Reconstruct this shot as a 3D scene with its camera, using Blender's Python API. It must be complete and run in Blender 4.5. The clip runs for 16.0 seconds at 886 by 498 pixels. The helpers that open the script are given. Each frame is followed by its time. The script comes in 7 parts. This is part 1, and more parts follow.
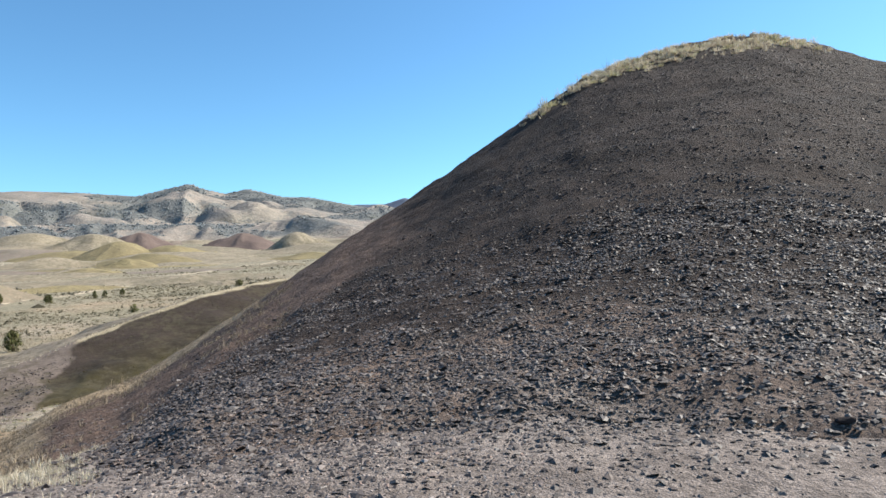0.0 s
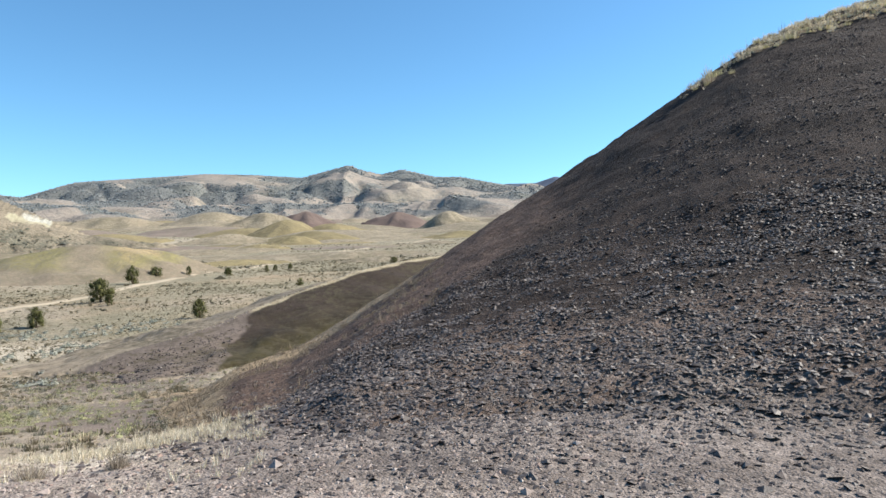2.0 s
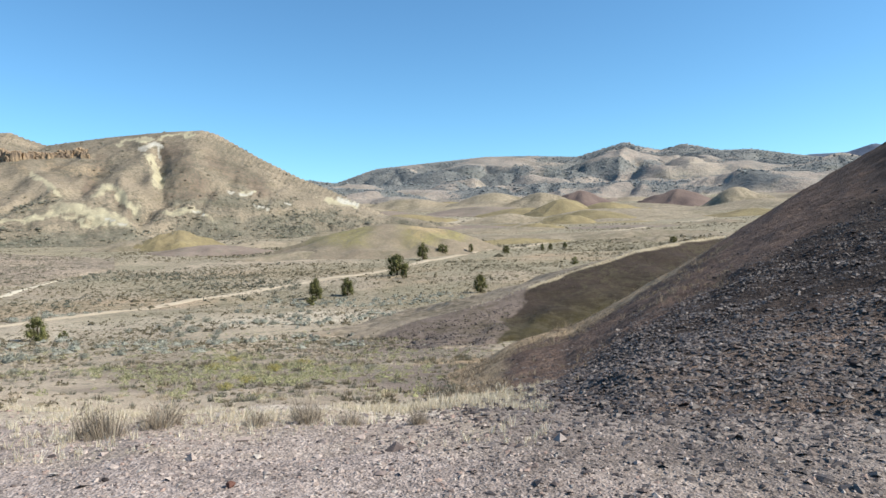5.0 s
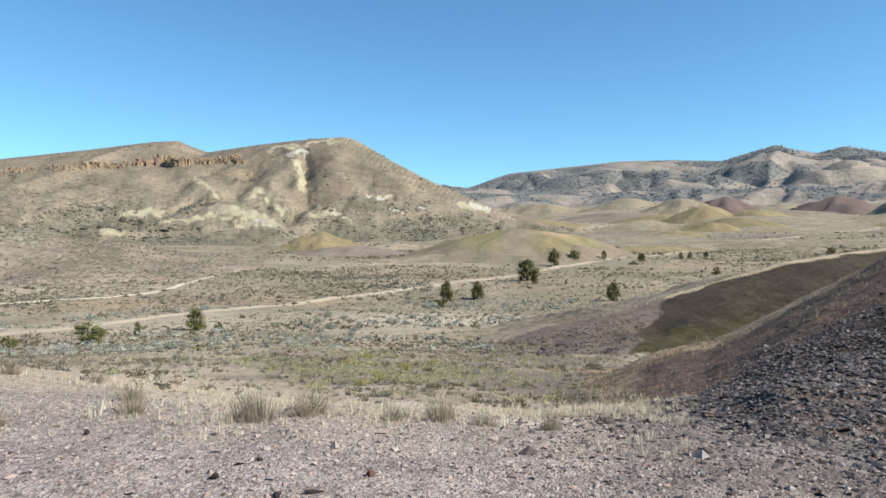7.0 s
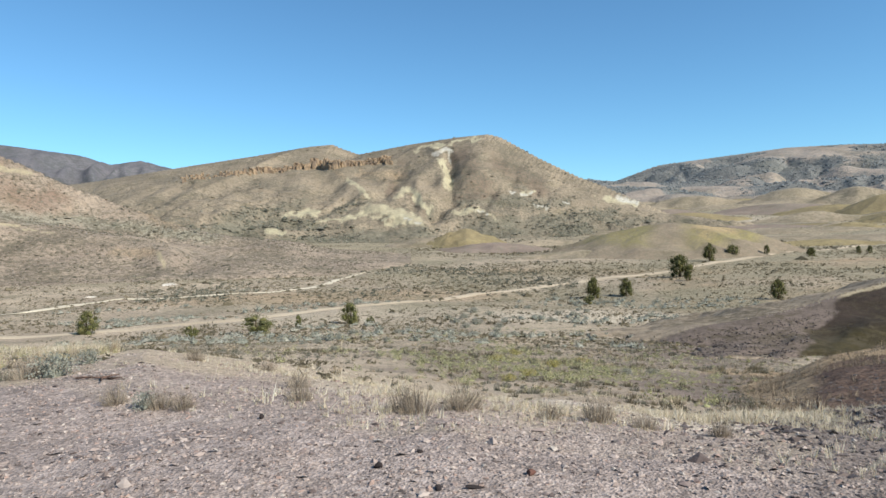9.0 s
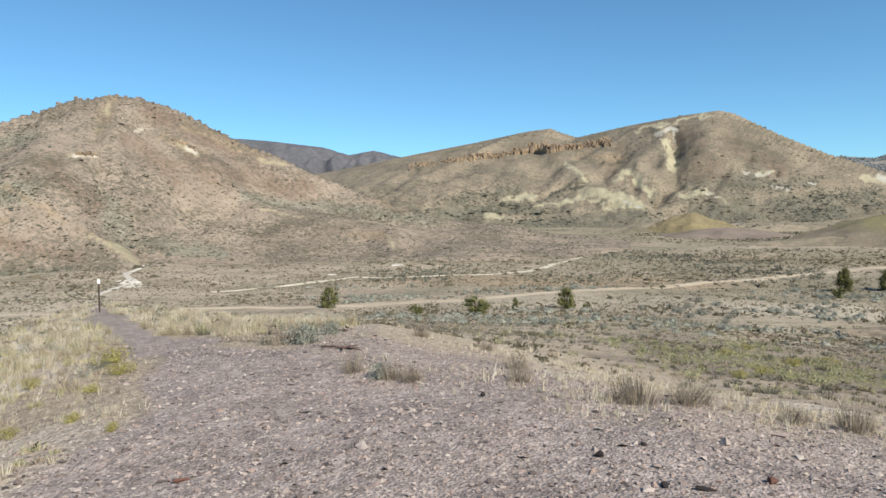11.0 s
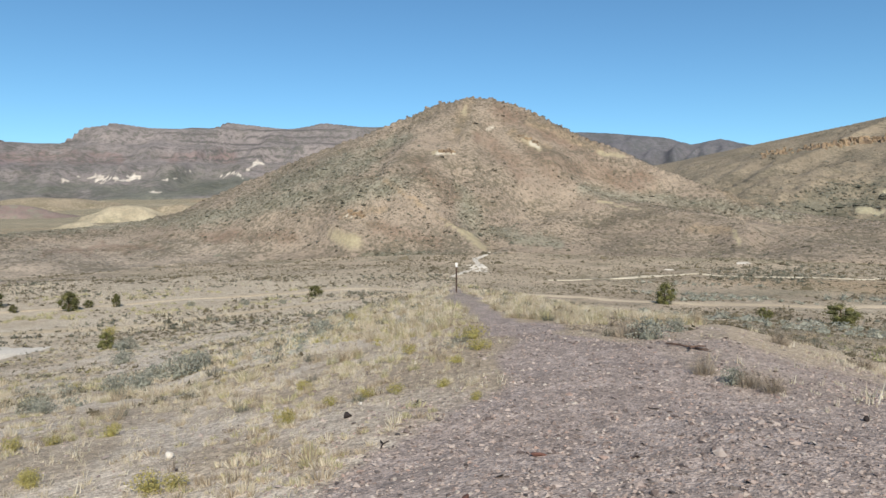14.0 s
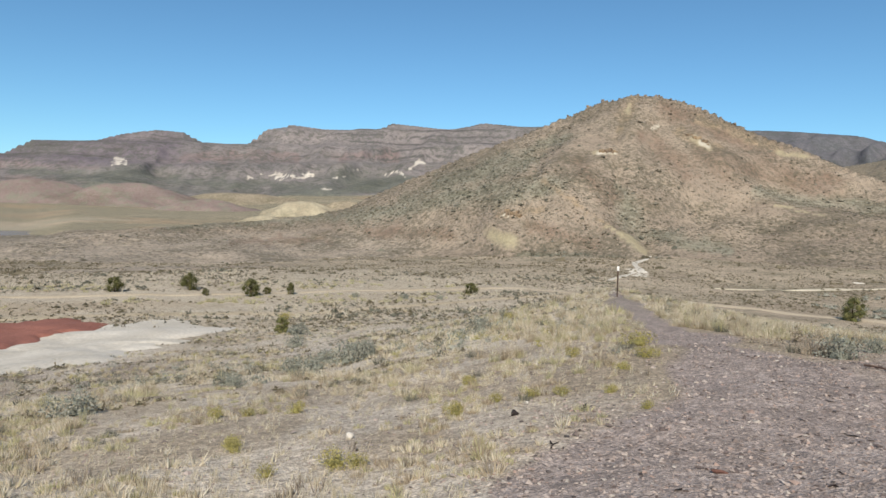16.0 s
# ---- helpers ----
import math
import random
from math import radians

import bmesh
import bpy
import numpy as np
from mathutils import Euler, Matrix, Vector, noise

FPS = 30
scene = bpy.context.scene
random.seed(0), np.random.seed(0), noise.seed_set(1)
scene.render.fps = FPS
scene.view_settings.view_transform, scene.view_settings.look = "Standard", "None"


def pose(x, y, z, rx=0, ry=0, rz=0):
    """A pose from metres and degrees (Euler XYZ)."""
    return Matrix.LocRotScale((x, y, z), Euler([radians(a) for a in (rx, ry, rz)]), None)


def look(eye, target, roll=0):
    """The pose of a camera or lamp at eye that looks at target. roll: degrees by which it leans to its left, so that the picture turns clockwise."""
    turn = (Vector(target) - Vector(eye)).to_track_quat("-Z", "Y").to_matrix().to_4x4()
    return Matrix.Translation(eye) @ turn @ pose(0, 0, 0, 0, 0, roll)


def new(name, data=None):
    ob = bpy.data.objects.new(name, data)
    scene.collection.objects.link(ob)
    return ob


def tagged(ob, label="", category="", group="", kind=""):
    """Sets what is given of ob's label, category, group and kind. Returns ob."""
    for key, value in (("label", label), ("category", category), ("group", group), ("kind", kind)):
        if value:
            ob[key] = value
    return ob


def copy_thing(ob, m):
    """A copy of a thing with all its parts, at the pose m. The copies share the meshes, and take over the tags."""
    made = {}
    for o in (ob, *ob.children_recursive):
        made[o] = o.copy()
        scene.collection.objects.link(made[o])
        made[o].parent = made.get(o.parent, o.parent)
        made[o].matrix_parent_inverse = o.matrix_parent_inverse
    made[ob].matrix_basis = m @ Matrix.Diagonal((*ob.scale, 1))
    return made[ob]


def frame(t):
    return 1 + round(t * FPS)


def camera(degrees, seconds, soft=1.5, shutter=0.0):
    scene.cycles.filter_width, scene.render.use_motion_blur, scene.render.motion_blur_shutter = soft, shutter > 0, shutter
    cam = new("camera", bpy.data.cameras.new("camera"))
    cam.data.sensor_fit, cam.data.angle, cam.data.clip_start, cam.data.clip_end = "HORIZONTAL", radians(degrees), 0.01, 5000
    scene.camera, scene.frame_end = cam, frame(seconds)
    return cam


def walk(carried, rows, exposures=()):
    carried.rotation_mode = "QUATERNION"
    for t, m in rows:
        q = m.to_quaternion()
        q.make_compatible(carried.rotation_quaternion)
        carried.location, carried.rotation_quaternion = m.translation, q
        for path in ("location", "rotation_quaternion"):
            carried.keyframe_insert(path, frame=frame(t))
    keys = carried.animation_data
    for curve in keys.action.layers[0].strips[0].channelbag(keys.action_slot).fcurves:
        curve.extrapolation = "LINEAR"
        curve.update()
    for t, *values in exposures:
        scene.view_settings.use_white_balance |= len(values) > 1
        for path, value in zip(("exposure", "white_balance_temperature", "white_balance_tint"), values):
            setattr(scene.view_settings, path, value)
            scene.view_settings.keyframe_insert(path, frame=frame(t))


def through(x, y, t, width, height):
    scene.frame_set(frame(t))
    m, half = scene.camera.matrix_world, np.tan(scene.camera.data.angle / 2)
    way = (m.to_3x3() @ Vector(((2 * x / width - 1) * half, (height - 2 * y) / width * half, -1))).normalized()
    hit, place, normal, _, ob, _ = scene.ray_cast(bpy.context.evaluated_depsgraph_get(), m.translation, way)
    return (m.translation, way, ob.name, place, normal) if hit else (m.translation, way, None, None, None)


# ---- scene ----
cam = camera(66.68, 16.0, 1.52)

PATH = [  # seconds, x, y, z, azimuth, elevation, lean to the right-hand side up
    (0, 0.266, -0.290, 1.686, 47.77, 1.01, -2.28),
    (0.5, 0.271, -0.277, 1.677, 44.43, 1.07, -1.92),
    (1, 0.279, -0.262, 1.677, 41.59, 1.02, -1.68),
    (1.5, 0.288, -0.249, 1.668, 38.39, 0.63, -1.70),
    (2, 0.301, -0.210, 1.666, 35.04, -0.33, -1.65),
    (2.5, 0.295, -0.170, 1.664, 31.04, -0.66, -0.92),
    (3, 0.269, -0.134, 1.653, 26.85, -0.74, -1.61),
    (3.5, 0.244, -0.117, 1.644, 22.03, -0.90, -1.19),
    (4, 0.253, -0.097, 1.639, 18.08, -1.33, -1.43),
    (6.3, 0.217, -0.115, 1.637, 4.98, -1.12, -0.68),
    (6.5, 0.207, -0.122, 1.634, 3.83, -1.11, -0.57),
    (7, 0.192, -0.129, 1.629, 0.90, -0.85, -0.49),
    (7.5, 0.164, -0.128, 1.624, -2.44, -0.85, -0.31),
    (8, 0.111, -0.115, 1.622, -5.03, -0.80, -0.29),
    (8.2, 0.103, -0.101, 1.621, -6.02, -0.83, -0.69),
    (10.3, 0.062, -0.002, 1.603, -23.18, -1.46, -0.68),
    (10.5, 0.053, -0.002, 1.605, -25.17, -1.53, -0.87),
    (11, 0.037, -0.018, 1.606, -29.59, -2.00, -0.93),
    (11.5, 0.018, -0.014, 1.605, -34.03, -2.40, -1.05),
    (12, -0.000, 0.000, 1.600, -38.41, -2.29, -0.80),
    (12.5, -0.005, -0.012, 1.605, -42.71, -1.88, -0.64),
    (13, -0.025, -0.074, 1.604, -46.79, -2.09, -0.52),
    (13.5, -0.046, -0.130, 1.609, -52.75, -2.43, -0.35),
    (14, -0.057, -0.164, 1.611, -57.53, -2.48, 0.17),
    (14.5, -0.055, -0.209, 1.613, -60.55, -2.23, 0.57),
    (15, -0.059, -0.251, 1.616, -63.79, -2.17, 0.90),
    (15.5, -0.068, -0.296, 1.618, -67.23, -2.30, 1.40),
    (16, -0.064, -0.350, 1.621, -70.68, -2.69, 1.51),
]

def heading(x, y, z, az, el, lean):
    """A pose looking along a compass azimuth (clockwise from +y) and an elevation."""
    return pose(x, y, z, 90 + el, 0, -az) @ pose(0, 0, 0, 0, 0, lean)


walk(cam, [(t, heading(x, y, z, az, el, lean)) for t, x, y, z, az, el, lean in PATH],
     [(0, 1.04, 6500, 10), (2.0, 1.03, 6500, 10), (4.0, 0.94, 6450, 10), (7.0, 0.82, 6450, 10), (10.5, 0.64, 6550, 10), (14.0, 0.46, 6640, 11), (16.0, 0.38, 6720, 11)])

# ---- sky and sun ----
SUN_AZ, SUN_EL = 114.0, 41.0
world = bpy.data.worlds.new("sky")
scene.world = world
world.use_nodes = True
wn = world.node_tree.nodes
sky = wn.new("ShaderNodeTexSky")
sky.sky_type, sky.sun_disc = "NISHITA", False
sky.sun_elevation, sky.sun_rotation = radians(SUN_EL), radians(SUN_AZ)
sky.altitude, sky.air_density, sky.dust_density, sky.ozone_density = 1500, 1.0, 0.8, 4.0
wn["Background"].inputs[1].default_value = 0.10
tint = wn.new("ShaderNodeMix")
tint.data_type, tint.blend_type = "RGBA", "MULTIPLY"
tint.inputs[0].default_value, tint.inputs[7].default_value = 1.0, (0.67, 0.97, 1.0, 1)
world.node_tree.links.new(sky.outputs[0], tint.inputs[6])
world.node_tree.links.new(tint.outputs[2], wn["Background"].inputs[0])

sun = new("sun", bpy.data.lights.new("sun", "SUN"))
sun.data.energy, sun.data.angle, sun.data.color = 4.4, radians(0.53), (1.0, 0.935, 0.83)
a, e = radians(SUN_AZ), radians(SUN_EL)
sun.matrix_world = look((math.sin(a) * 200, math.cos(a) * 200, 180 * math.tan(e)), (0, 0, 0))

# ---- plan helpers ----
RNG = np.random.default_rng(7)


def at(az, r):
    """Plan place from azimuth in degrees and distance from the standpoint."""
    return r * math.sin(radians(az)), r * math.cos(radians(az))


def smooth(v, a, b):
    u = np.clip((v - a) / (b - a), 0, 1)
    return u * u * (3 - 2 * u)


def lattice(ix, iy, seed):
    h = (ix.astype(np.int64) * 374761393 + iy.astype(np.int64) * 668265263 + seed * 1442695041) & 0xFFFFFFFF
    h = ((h ^ (h >> 13)) * 1274126177) & 0xFFFFFFFF
    return ((h ^ (h >> 16)) & 0xFFFF) / 65535.0


def value_noise(x, y, seed=0):
    ix, iy = np.floor(x), np.floor(y)
    fx, fy = x - ix, y - iy
    fx, fy = fx * fx * fx * (fx * (fx * 6 - 15) + 10), fy * fy * fy * (fy * (fy * 6 - 15) + 10)
    a, b = lattice(ix, iy, seed), lattice(ix + 1, iy, seed)
    c, d = lattice(ix, iy + 1, seed), lattice(ix + 1, iy + 1, seed)
    return (a + (b - a) * fx) * (1 - fy) + (c + (d - c) * fx) * fy


def fbm(x, y, size, octaves=4, seed=0, gain=0.5):
    """Layered noise of about -1 to 1, the largest lumps `size` metres across."""
    x, y = np.asarray(x, float), np.asarray(y, float)
    out, amp, total = np.zeros(np.broadcast(x, y).shape), 1.0, 0.0
    for k in range(octaves):
        f = 2.03 ** k / size
        out = out + amp * (value_noise(x * f + 17.3 * k, y * f - 9.1 * k, seed + 11 * k) * 2 - 1)
        total += amp
        amp *= gain
    return out / total * 1.6


# ---- the lie of the land ----
RAYS = [-180, -150, -105, -80, -57, -35, -10, 10, 30, 60, 110, 150, 180]
RINGS = [0, 6, 12, 25, 34, 50, 80, 130]
NEAR = np.array([
    [0.0, 0.2, 0.3, 0.0, -0.76, -2.0, -6.0, -9.7],
    [0.0, 0.1, 0.0, -1.0, -2.14, -4.0, -7.0, -9.7],
    [0.0, -0.55, -1.6, -4.4, -5.84, -8.2, -9.3, -9.7],
    [0.0, -0.5, -1.4, -3.8, -5.24, -7.6, -9.3, -9.7],
    [0.0, -0.12, -0.36, -1.15, -1.75, -4.6, -8.6, -9.7],
    [0.0, 0.0, -0.15, -2.3, -3.55, -5.6, -8.8, -9.7],
    [0.0, 0.0, -1.3, -3.6, -4.78, -6.7, -9.3, -9.8],
    [0.0, -0.1, -1.4, -3.9, -5.27, -7.5, -9.5, -9.8],
    [0.0, -0.1, -1.2, -3.5, -4.83, -7.0, -9.5, -9.8],
    [0.0, 0.0, 0.0, -1.0, -2.52, -5.0, -9.0, -9.8],
    [0.0, 0.0, 0.2, 0.0, -1.14, -3.0, -8.0, -9.8],
    [0.0, 0.2, 0.3, 0.0, -0.76, -2.0, -6.5, -9.7],
])
NEAR = np.concatenate([NEAR, NEAR[:1]])
OUTER = [130, 250, 450, 700, 1100, 1500, 3000, 4900]
NORTH = [-9.7, -6.0, 0.8, 9.0, 36.0, 58.0, 160.0, 260.0]
WEST = [-9.7, -15.0, -22.0, -20.0, -6.0, 20.0, 90.0, 150.0]


def land(x, y, fine=True):
    """Height of the ground sheet."""
    x, y = np.asarray(x, float), np.asarray(y, float)
    r, az = np.hypot(x, y), np.degrees(np.arctan2(x, y))
    cols = np.array([np.interp(az, RAYS, NEAR[:, k]) for k in range(len(RINGS))])
    # cubic easing between the rings, with finite-difference slopes
    k = np.clip(np.searchsorted(RINGS, r, side="right") - 1, 0, len(RINGS) - 2)
    rings = np.array(RINGS, float)
    slope = np.zeros_like(cols)
    slope[1:-1] = (cols[2:] - cols[:-2]) / (rings[2:] - rings[:-2]).reshape((-1,) + (1,) * (cols.ndim - 1))
    pick = lambda arr, i: np.take_along_axis(arr, i[None], 0)[0]
    h = rings[k + 1] - rings[k]
    u = np.clip((r - rings[k]) / h, 0, 1)
    z = ((2 * u**3 - 3 * u**2 + 1) * pick(cols, k) + (u**3 - 2 * u**2 + u) * h * pick(slope, k)
         + (-2 * u**3 + 3 * u**2) * pick(cols, k + 1) + (u**3 - u**2) * h * pick(slope, k + 1))
    west = smooth(-az, 55, 92) * smooth(az, -180, -150)
    far = np.interp(r, OUTER, NORTH) * (1 - west) + np.interp(r, OUTER, WEST) * west
    z = np.where(r < 130, z, far)
    z = z + fbm(x, y, 60, 3, 3) * 0.9 * smooth(r, 45, 200) + fbm(x, y, 300, 3, 5) * 9 * smooth(r, 300, 1500) * (1 - west * (1 - smooth(r, 1000, 2000)))
    z = z + west * 8 * smooth(az, -103, -99) * smooth(r, 300, 430) * (1 - smooth(r, 1000, 1400))
    z = z + fbm(x, y, 9, 3, 8) * (0.04 * smooth(r, 6, 15) + 0.13 * smooth(r, 25, 60))
    if fine:
        z = z + fbm(x, y, 1.3, 3, 9) * 0.045 * smooth(r, 1, 5) * (1 - smooth(r, 60, 120))
    return z


def up(az, r, el):
    """The height that shows at elevation el, from the standpoint, at distance r."""
    return 1.6 + r * math.tan(radians(el))


# ---- mesh helpers ----
def mesh_of(name, verts, faces, material, masks=None, shade=True):
    me = bpy.data.meshes.new(name)
    verts, faces = np.asarray(verts, np.float32), np.asarray(faces, np.int32)
    n, k = faces.shape
    me.vertices.add(len(verts))
    me.vertices.foreach_set("co", verts.ravel())
    me.loops.add(n * k)
    me.loops.foreach_set("vertex_index", faces.ravel())
    me.polygons.add(n)
    me.polygons.foreach_set("loop_start", np.arange(0, n * k, k, dtype=np.int32))
    me.polygons.foreach_set("use_smooth", np.full(n, shade))
    for key, values in (masks or {}).items():
        me.attributes.new(key, "FLOAT", "POINT").data.foreach_set("value", np.asarray(values, np.float32).ravel())
    me.update(calc_edges=True)
    me.materials.append(material)
    return me


def grid_faces(n, m, closed=False):
    """Quads over an n by m grid of points (rows by columns)."""
    i, j = np.meshgrid(np.arange(n - 1), np.arange(m if closed else m - 1), indexing="ij")
    a, b = i * m + j, i * m + (j + 1) % m
    return np.stack([a, b, b + m, a + m], -1).reshape(-1, 4)


def polar_grid(az0, az1, n_az, r0, r1, n_r, power=1.0):
    """Plan grid of azimuths by distances; power above 1 packs rows close to r0."""
    az = np.radians(np.linspace(az0, az1, n_az))
    r = r0 + (r1 - r0) * np.linspace(0, 1, n_r) ** power
    rr, aa = np.meshgrid(r, az, indexing="ij")
    return rr * np.sin(aa), rr * np.cos(aa)


def sheet(name, x, y, z, material, masks=None, keep=None):
    """An open sheet over a grid of points; keep: which points rise above the ground."""
    faces = grid_faces(*x.shape)
    if keep is not None:
        faces = faces[keep.ravel()[faces].any(axis=1)]
    # counter-clockwise seen from above
    p = np.stack([x, y, z], -1).reshape(-1, 3)
    q = p[faces[0]]
    if np.cross(q[1] - q[0], q[2] - q[1])[2] < 0:
        faces = faces[:, ::-1]
    used = np.unique(faces)
    index = np.full(len(p), -1)
    index[used] = np.arange(len(used))
    masks = {k: np.asarray(v).ravel()[used] for k, v in (masks or {}).items()}
    return new(name, mesh_of(name, p[used], index[faces], material, masks))


def part(name, bm, material, parent, label=""):
    """Links a bmesh as one mesh object under a thing or a part."""
    me = bpy.data.meshes.new(name)
    bm.to_mesh(me)
    bm.free()
    me.materials.append(material)
    ob = new(name, me)
    ob.parent = parent
    if label:
        ob["label"] = label
    return ob


def scatter(verts, faces, places, sizes, turns, tilt=None):
    """Copies of one small form, merged: vertices and faces of them all."""
    v, f = np.asarray(verts, float), np.asarray(faces)
    n = len(places)
    c, s = np.cos(turns)[:, None], np.sin(turns)[:, None]
    sizes = np.asarray(sizes, float)
    sizes = sizes[:, None] * np.ones(3) if sizes.ndim == 1 else sizes
    q = v[None] * sizes[:, None, :]
    if tilt is not None:
        ct, st = np.cos(tilt)[:, None], np.sin(tilt)[:, None]
        q = np.stack([q[..., 0], q[..., 1] * ct - q[..., 2] * st, q[..., 1] * st + q[..., 2] * ct], -1)
    q = np.stack([q[..., 0] * c - q[..., 1] * s, q[..., 0] * s + q[..., 1] * c, q[..., 2]], -1)
    q = q + np.asarray(places, float)[:, None, :]
    ff = f[None] + (np.arange(n) * len(v))[:, None, None]
    return q.reshape(-1, 3), ff.reshape(-1, f.shape[1])


def merge(pieces):
    vs, fs, base = [], [], 0
    for v, f in pieces:
        vs.append(v)
        fs.append(f + base)
        base += len(v)
    return np.concatenate(vs), np.concatenate(fs)

# ---- materials ----
class Nodes:
    """A short way to write a node tree."""

    def __init__(self, name):
        self.mat = bpy.data.materials.new(name)
        self.mat.use_nodes = True
        self.tree = self.mat.node_tree
        self.bsdf = self.tree.nodes["Principled BSDF"]
        self.pos = self.add("ShaderNodeNewGeometry").outputs["Position"]

    def add(self, kind):
        return self.tree.nodes.new(kind)

    def link(self, a, b):
        if isinstance(a, bpy.types.NodeSocket):
            self.tree.links.new(a, b)
        else:
            b.default_value = (*a, 1.0) if isinstance(a, tuple) and len(a) == 3 and b.type == "RGBA" else a

    def noise(self, size, detail=4.0, rough=0.55, at=None, stretch=None):
        n = self.add("ShaderNodeTexNoise")
        n.inputs["Scale"].default_value = 1.0 / size
        n.inputs["Detail"].default_value, n.inputs["Roughness"].default_value = detail, rough
        src = at or self.pos
        if stretch:
            m = self.add("ShaderNodeMapping")
            m.inputs["Scale"].default_value = stretch
            self.link(src, m.inputs[0])
            src = m.outputs[0]
        self.link(src, n.inputs["Vector"])
        return n.outputs["Fac"]

    def cells(self, size, out="Color", at=None):
        n = self.add("ShaderNodeTexVoronoi")
        n.inputs["Scale"].default_value = 1.0 / size
        self.link(at or self.pos, n.inputs["Vector"])
        return n.outputs[out]

    def ramp(self, value, a, b, lo=0.0, hi=1.0):
        n = self.add("ShaderNodeMapRange")
        n.interpolation_type = "SMOOTHSTEP"
        for i, v in zip((0, 1, 2, 3, 4), (value, a, b, lo, hi)):
            self.link(v, n.inputs[i])
        return n.outputs[0]

    def math(self, op, a, b=0.0):
        n = self.add("ShaderNodeMath")
        n.operation = op
        self.link(a, n.inputs[0])
        self.link(b, n.inputs[1])
        return n.outputs[0]

    def mix(self, fac, a, b, blend="MIX"):
        n = self.add("ShaderNodeMix")
        n.data_type, n.blend_type = "RGBA", blend
        self.link(fac, n.inputs[0])
        self.link(a, n.inputs[6])
        self.link(b, n.inputs[7])
        return n.outputs[2]

    def mask(self, name):
        n = self.add("ShaderNodeAttribute")
        n.attribute_name = name
        return n.outputs["Fac"]

    def random(self):
        return self.add("ShaderNodeNewGeometry").outputs["Random Per Island"]

    def bump(self, height, strength, distance):
        n = self.add("ShaderNodeBump")
        n.inputs["Strength"].default_value, n.inputs["Distance"].default_value = strength, distance
        self.link(height, n.inputs["Height"])
        return n.outputs[0]

    def done(self, colour, rough=0.95, normal=None, spec=0.15):
        self.link(colour, self.bsdf.inputs["Base Color"])
        self.link(rough, self.bsdf.inputs["Roughness"])
        self.bsdf.inputs["Specular IOR Level"].default_value = spec
        if normal:
            self.link(normal, self.bsdf.inputs["Normal"])
        return self.mat


def edge_mask(n, name, wobble, sharp=0.34):
    """A painted-in-the-soil area with a ragged edge."""
    v = n.math("ADD", n.mask(name), n.math("MULTIPLY", n.math("SUBTRACT", wobble, 0.5), 1.1))
    return n.ramp(v, 0.5 - sharp, 0.5 + sharp)


def soil(name, pale, deep, big, grain, areas=(), scrub=None, scrub_size=2.0, scrub_amount=0.5, relief=0.05, grit=None, wild=None, bare=()):
    """Bare earth: two tones in large patches, fine grain, areas of other earth, dots of low scrub."""
    n = Nodes(name)
    c = n.mix(n.ramp(n.noise(big, 5, 0.6), 0.35, 0.65), pale, deep)
    fine = n.noise(grain, 6, 0.7)
    wobble = n.noise(grain * 14, 7, 0.72)
    clear = 1.0
    for key, col_a, col_b in areas:
        inner = n.mix(n.ramp(n.noise(grain * 6, 4, 0.6), 0.35, 0.65), col_a, col_b)
        edge = edge_mask(n, key, wobble)
        c = n.mix(edge, c, inner)
        if key in bare:
            clear = n.math('MULTIPLY', clear, n.math('SUBTRACT', 1.0, edge))
    c = n.mix(n.ramp(fine, 0.25, 0.75, 0.0, 0.55), c, n.mix(1.0, c, (0.52, 0.50, 0.48), "MULTIPLY"))
    if scrub:
        dots = n.noise(scrub_size, 4, 0.8)
        where = n.noise(scrub_size * 16, 3, 0.6)
        level = n.math("ADD", dots, n.math("MULTIPLY", n.math("SUBTRACT", where, 0.5), 0.45))
        fac = n.ramp(level, 0.56 - 0.2 * scrub_amount, 0.74 - 0.2 * scrub_amount, 0.0, 0.8)
        fac = n.math("MULTIPLY", n.math("MULTIPLY", fac, n.mask(wild)) if wild else fac, clear)
        c = n.mix(fac, c, scrub)
        # wider belts of denser growth, and bare blown-out spots between them
        belt = n.noise(scrub_size * 9, 6, 0.72, stretch=(1.0, 1.0, 2.5))
        fac = n.math("MULTIPLY", n.ramp(belt, 0.50, 0.66, 0.0, 0.55), clear)
        c = n.mix(n.math("MULTIPLY", fac, n.mask(wild)) if wild else fac, c, n.mix(1.0, c, (0.60, 0.62, 0.56), "MULTIPLY"))
        fac = n.math("MULTIPLY", n.ramp(belt, 0.36, 0.26, 0.0, 0.5), clear)
        c = n.mix(n.math("MULTIPLY", fac, n.mask(wild)) if wild else fac, c, n.mix(1.0, c, (1.35, 1.33, 1.28), "MULTIPLY"))
    if grit:
        tone = n.ramp(n.cells(grit), 0.15, 0.85, 0.45, 1.55)
        c = n.mix(0.5, c, n.mix(1.0, c, tone, "MULTIPLY"))
        tone = n.ramp(n.cells(grit * 3.1), 0.15, 0.85, 0.6, 1.4)
        c = n.mix(0.4, c, n.mix(1.0, c, tone, "MULTIPLY"))
        fine = n.math("ADD", fine, n.math("MULTIPLY", n.cells(grit, "Distance"), 0.3))
    height = n.math("ADD", fine, n.math("MULTIPLY", n.noise(grain * 7, 4, 0.6), 1.5))
    return n.done(c, 0.95, n.bump(height, 0.8, relief))


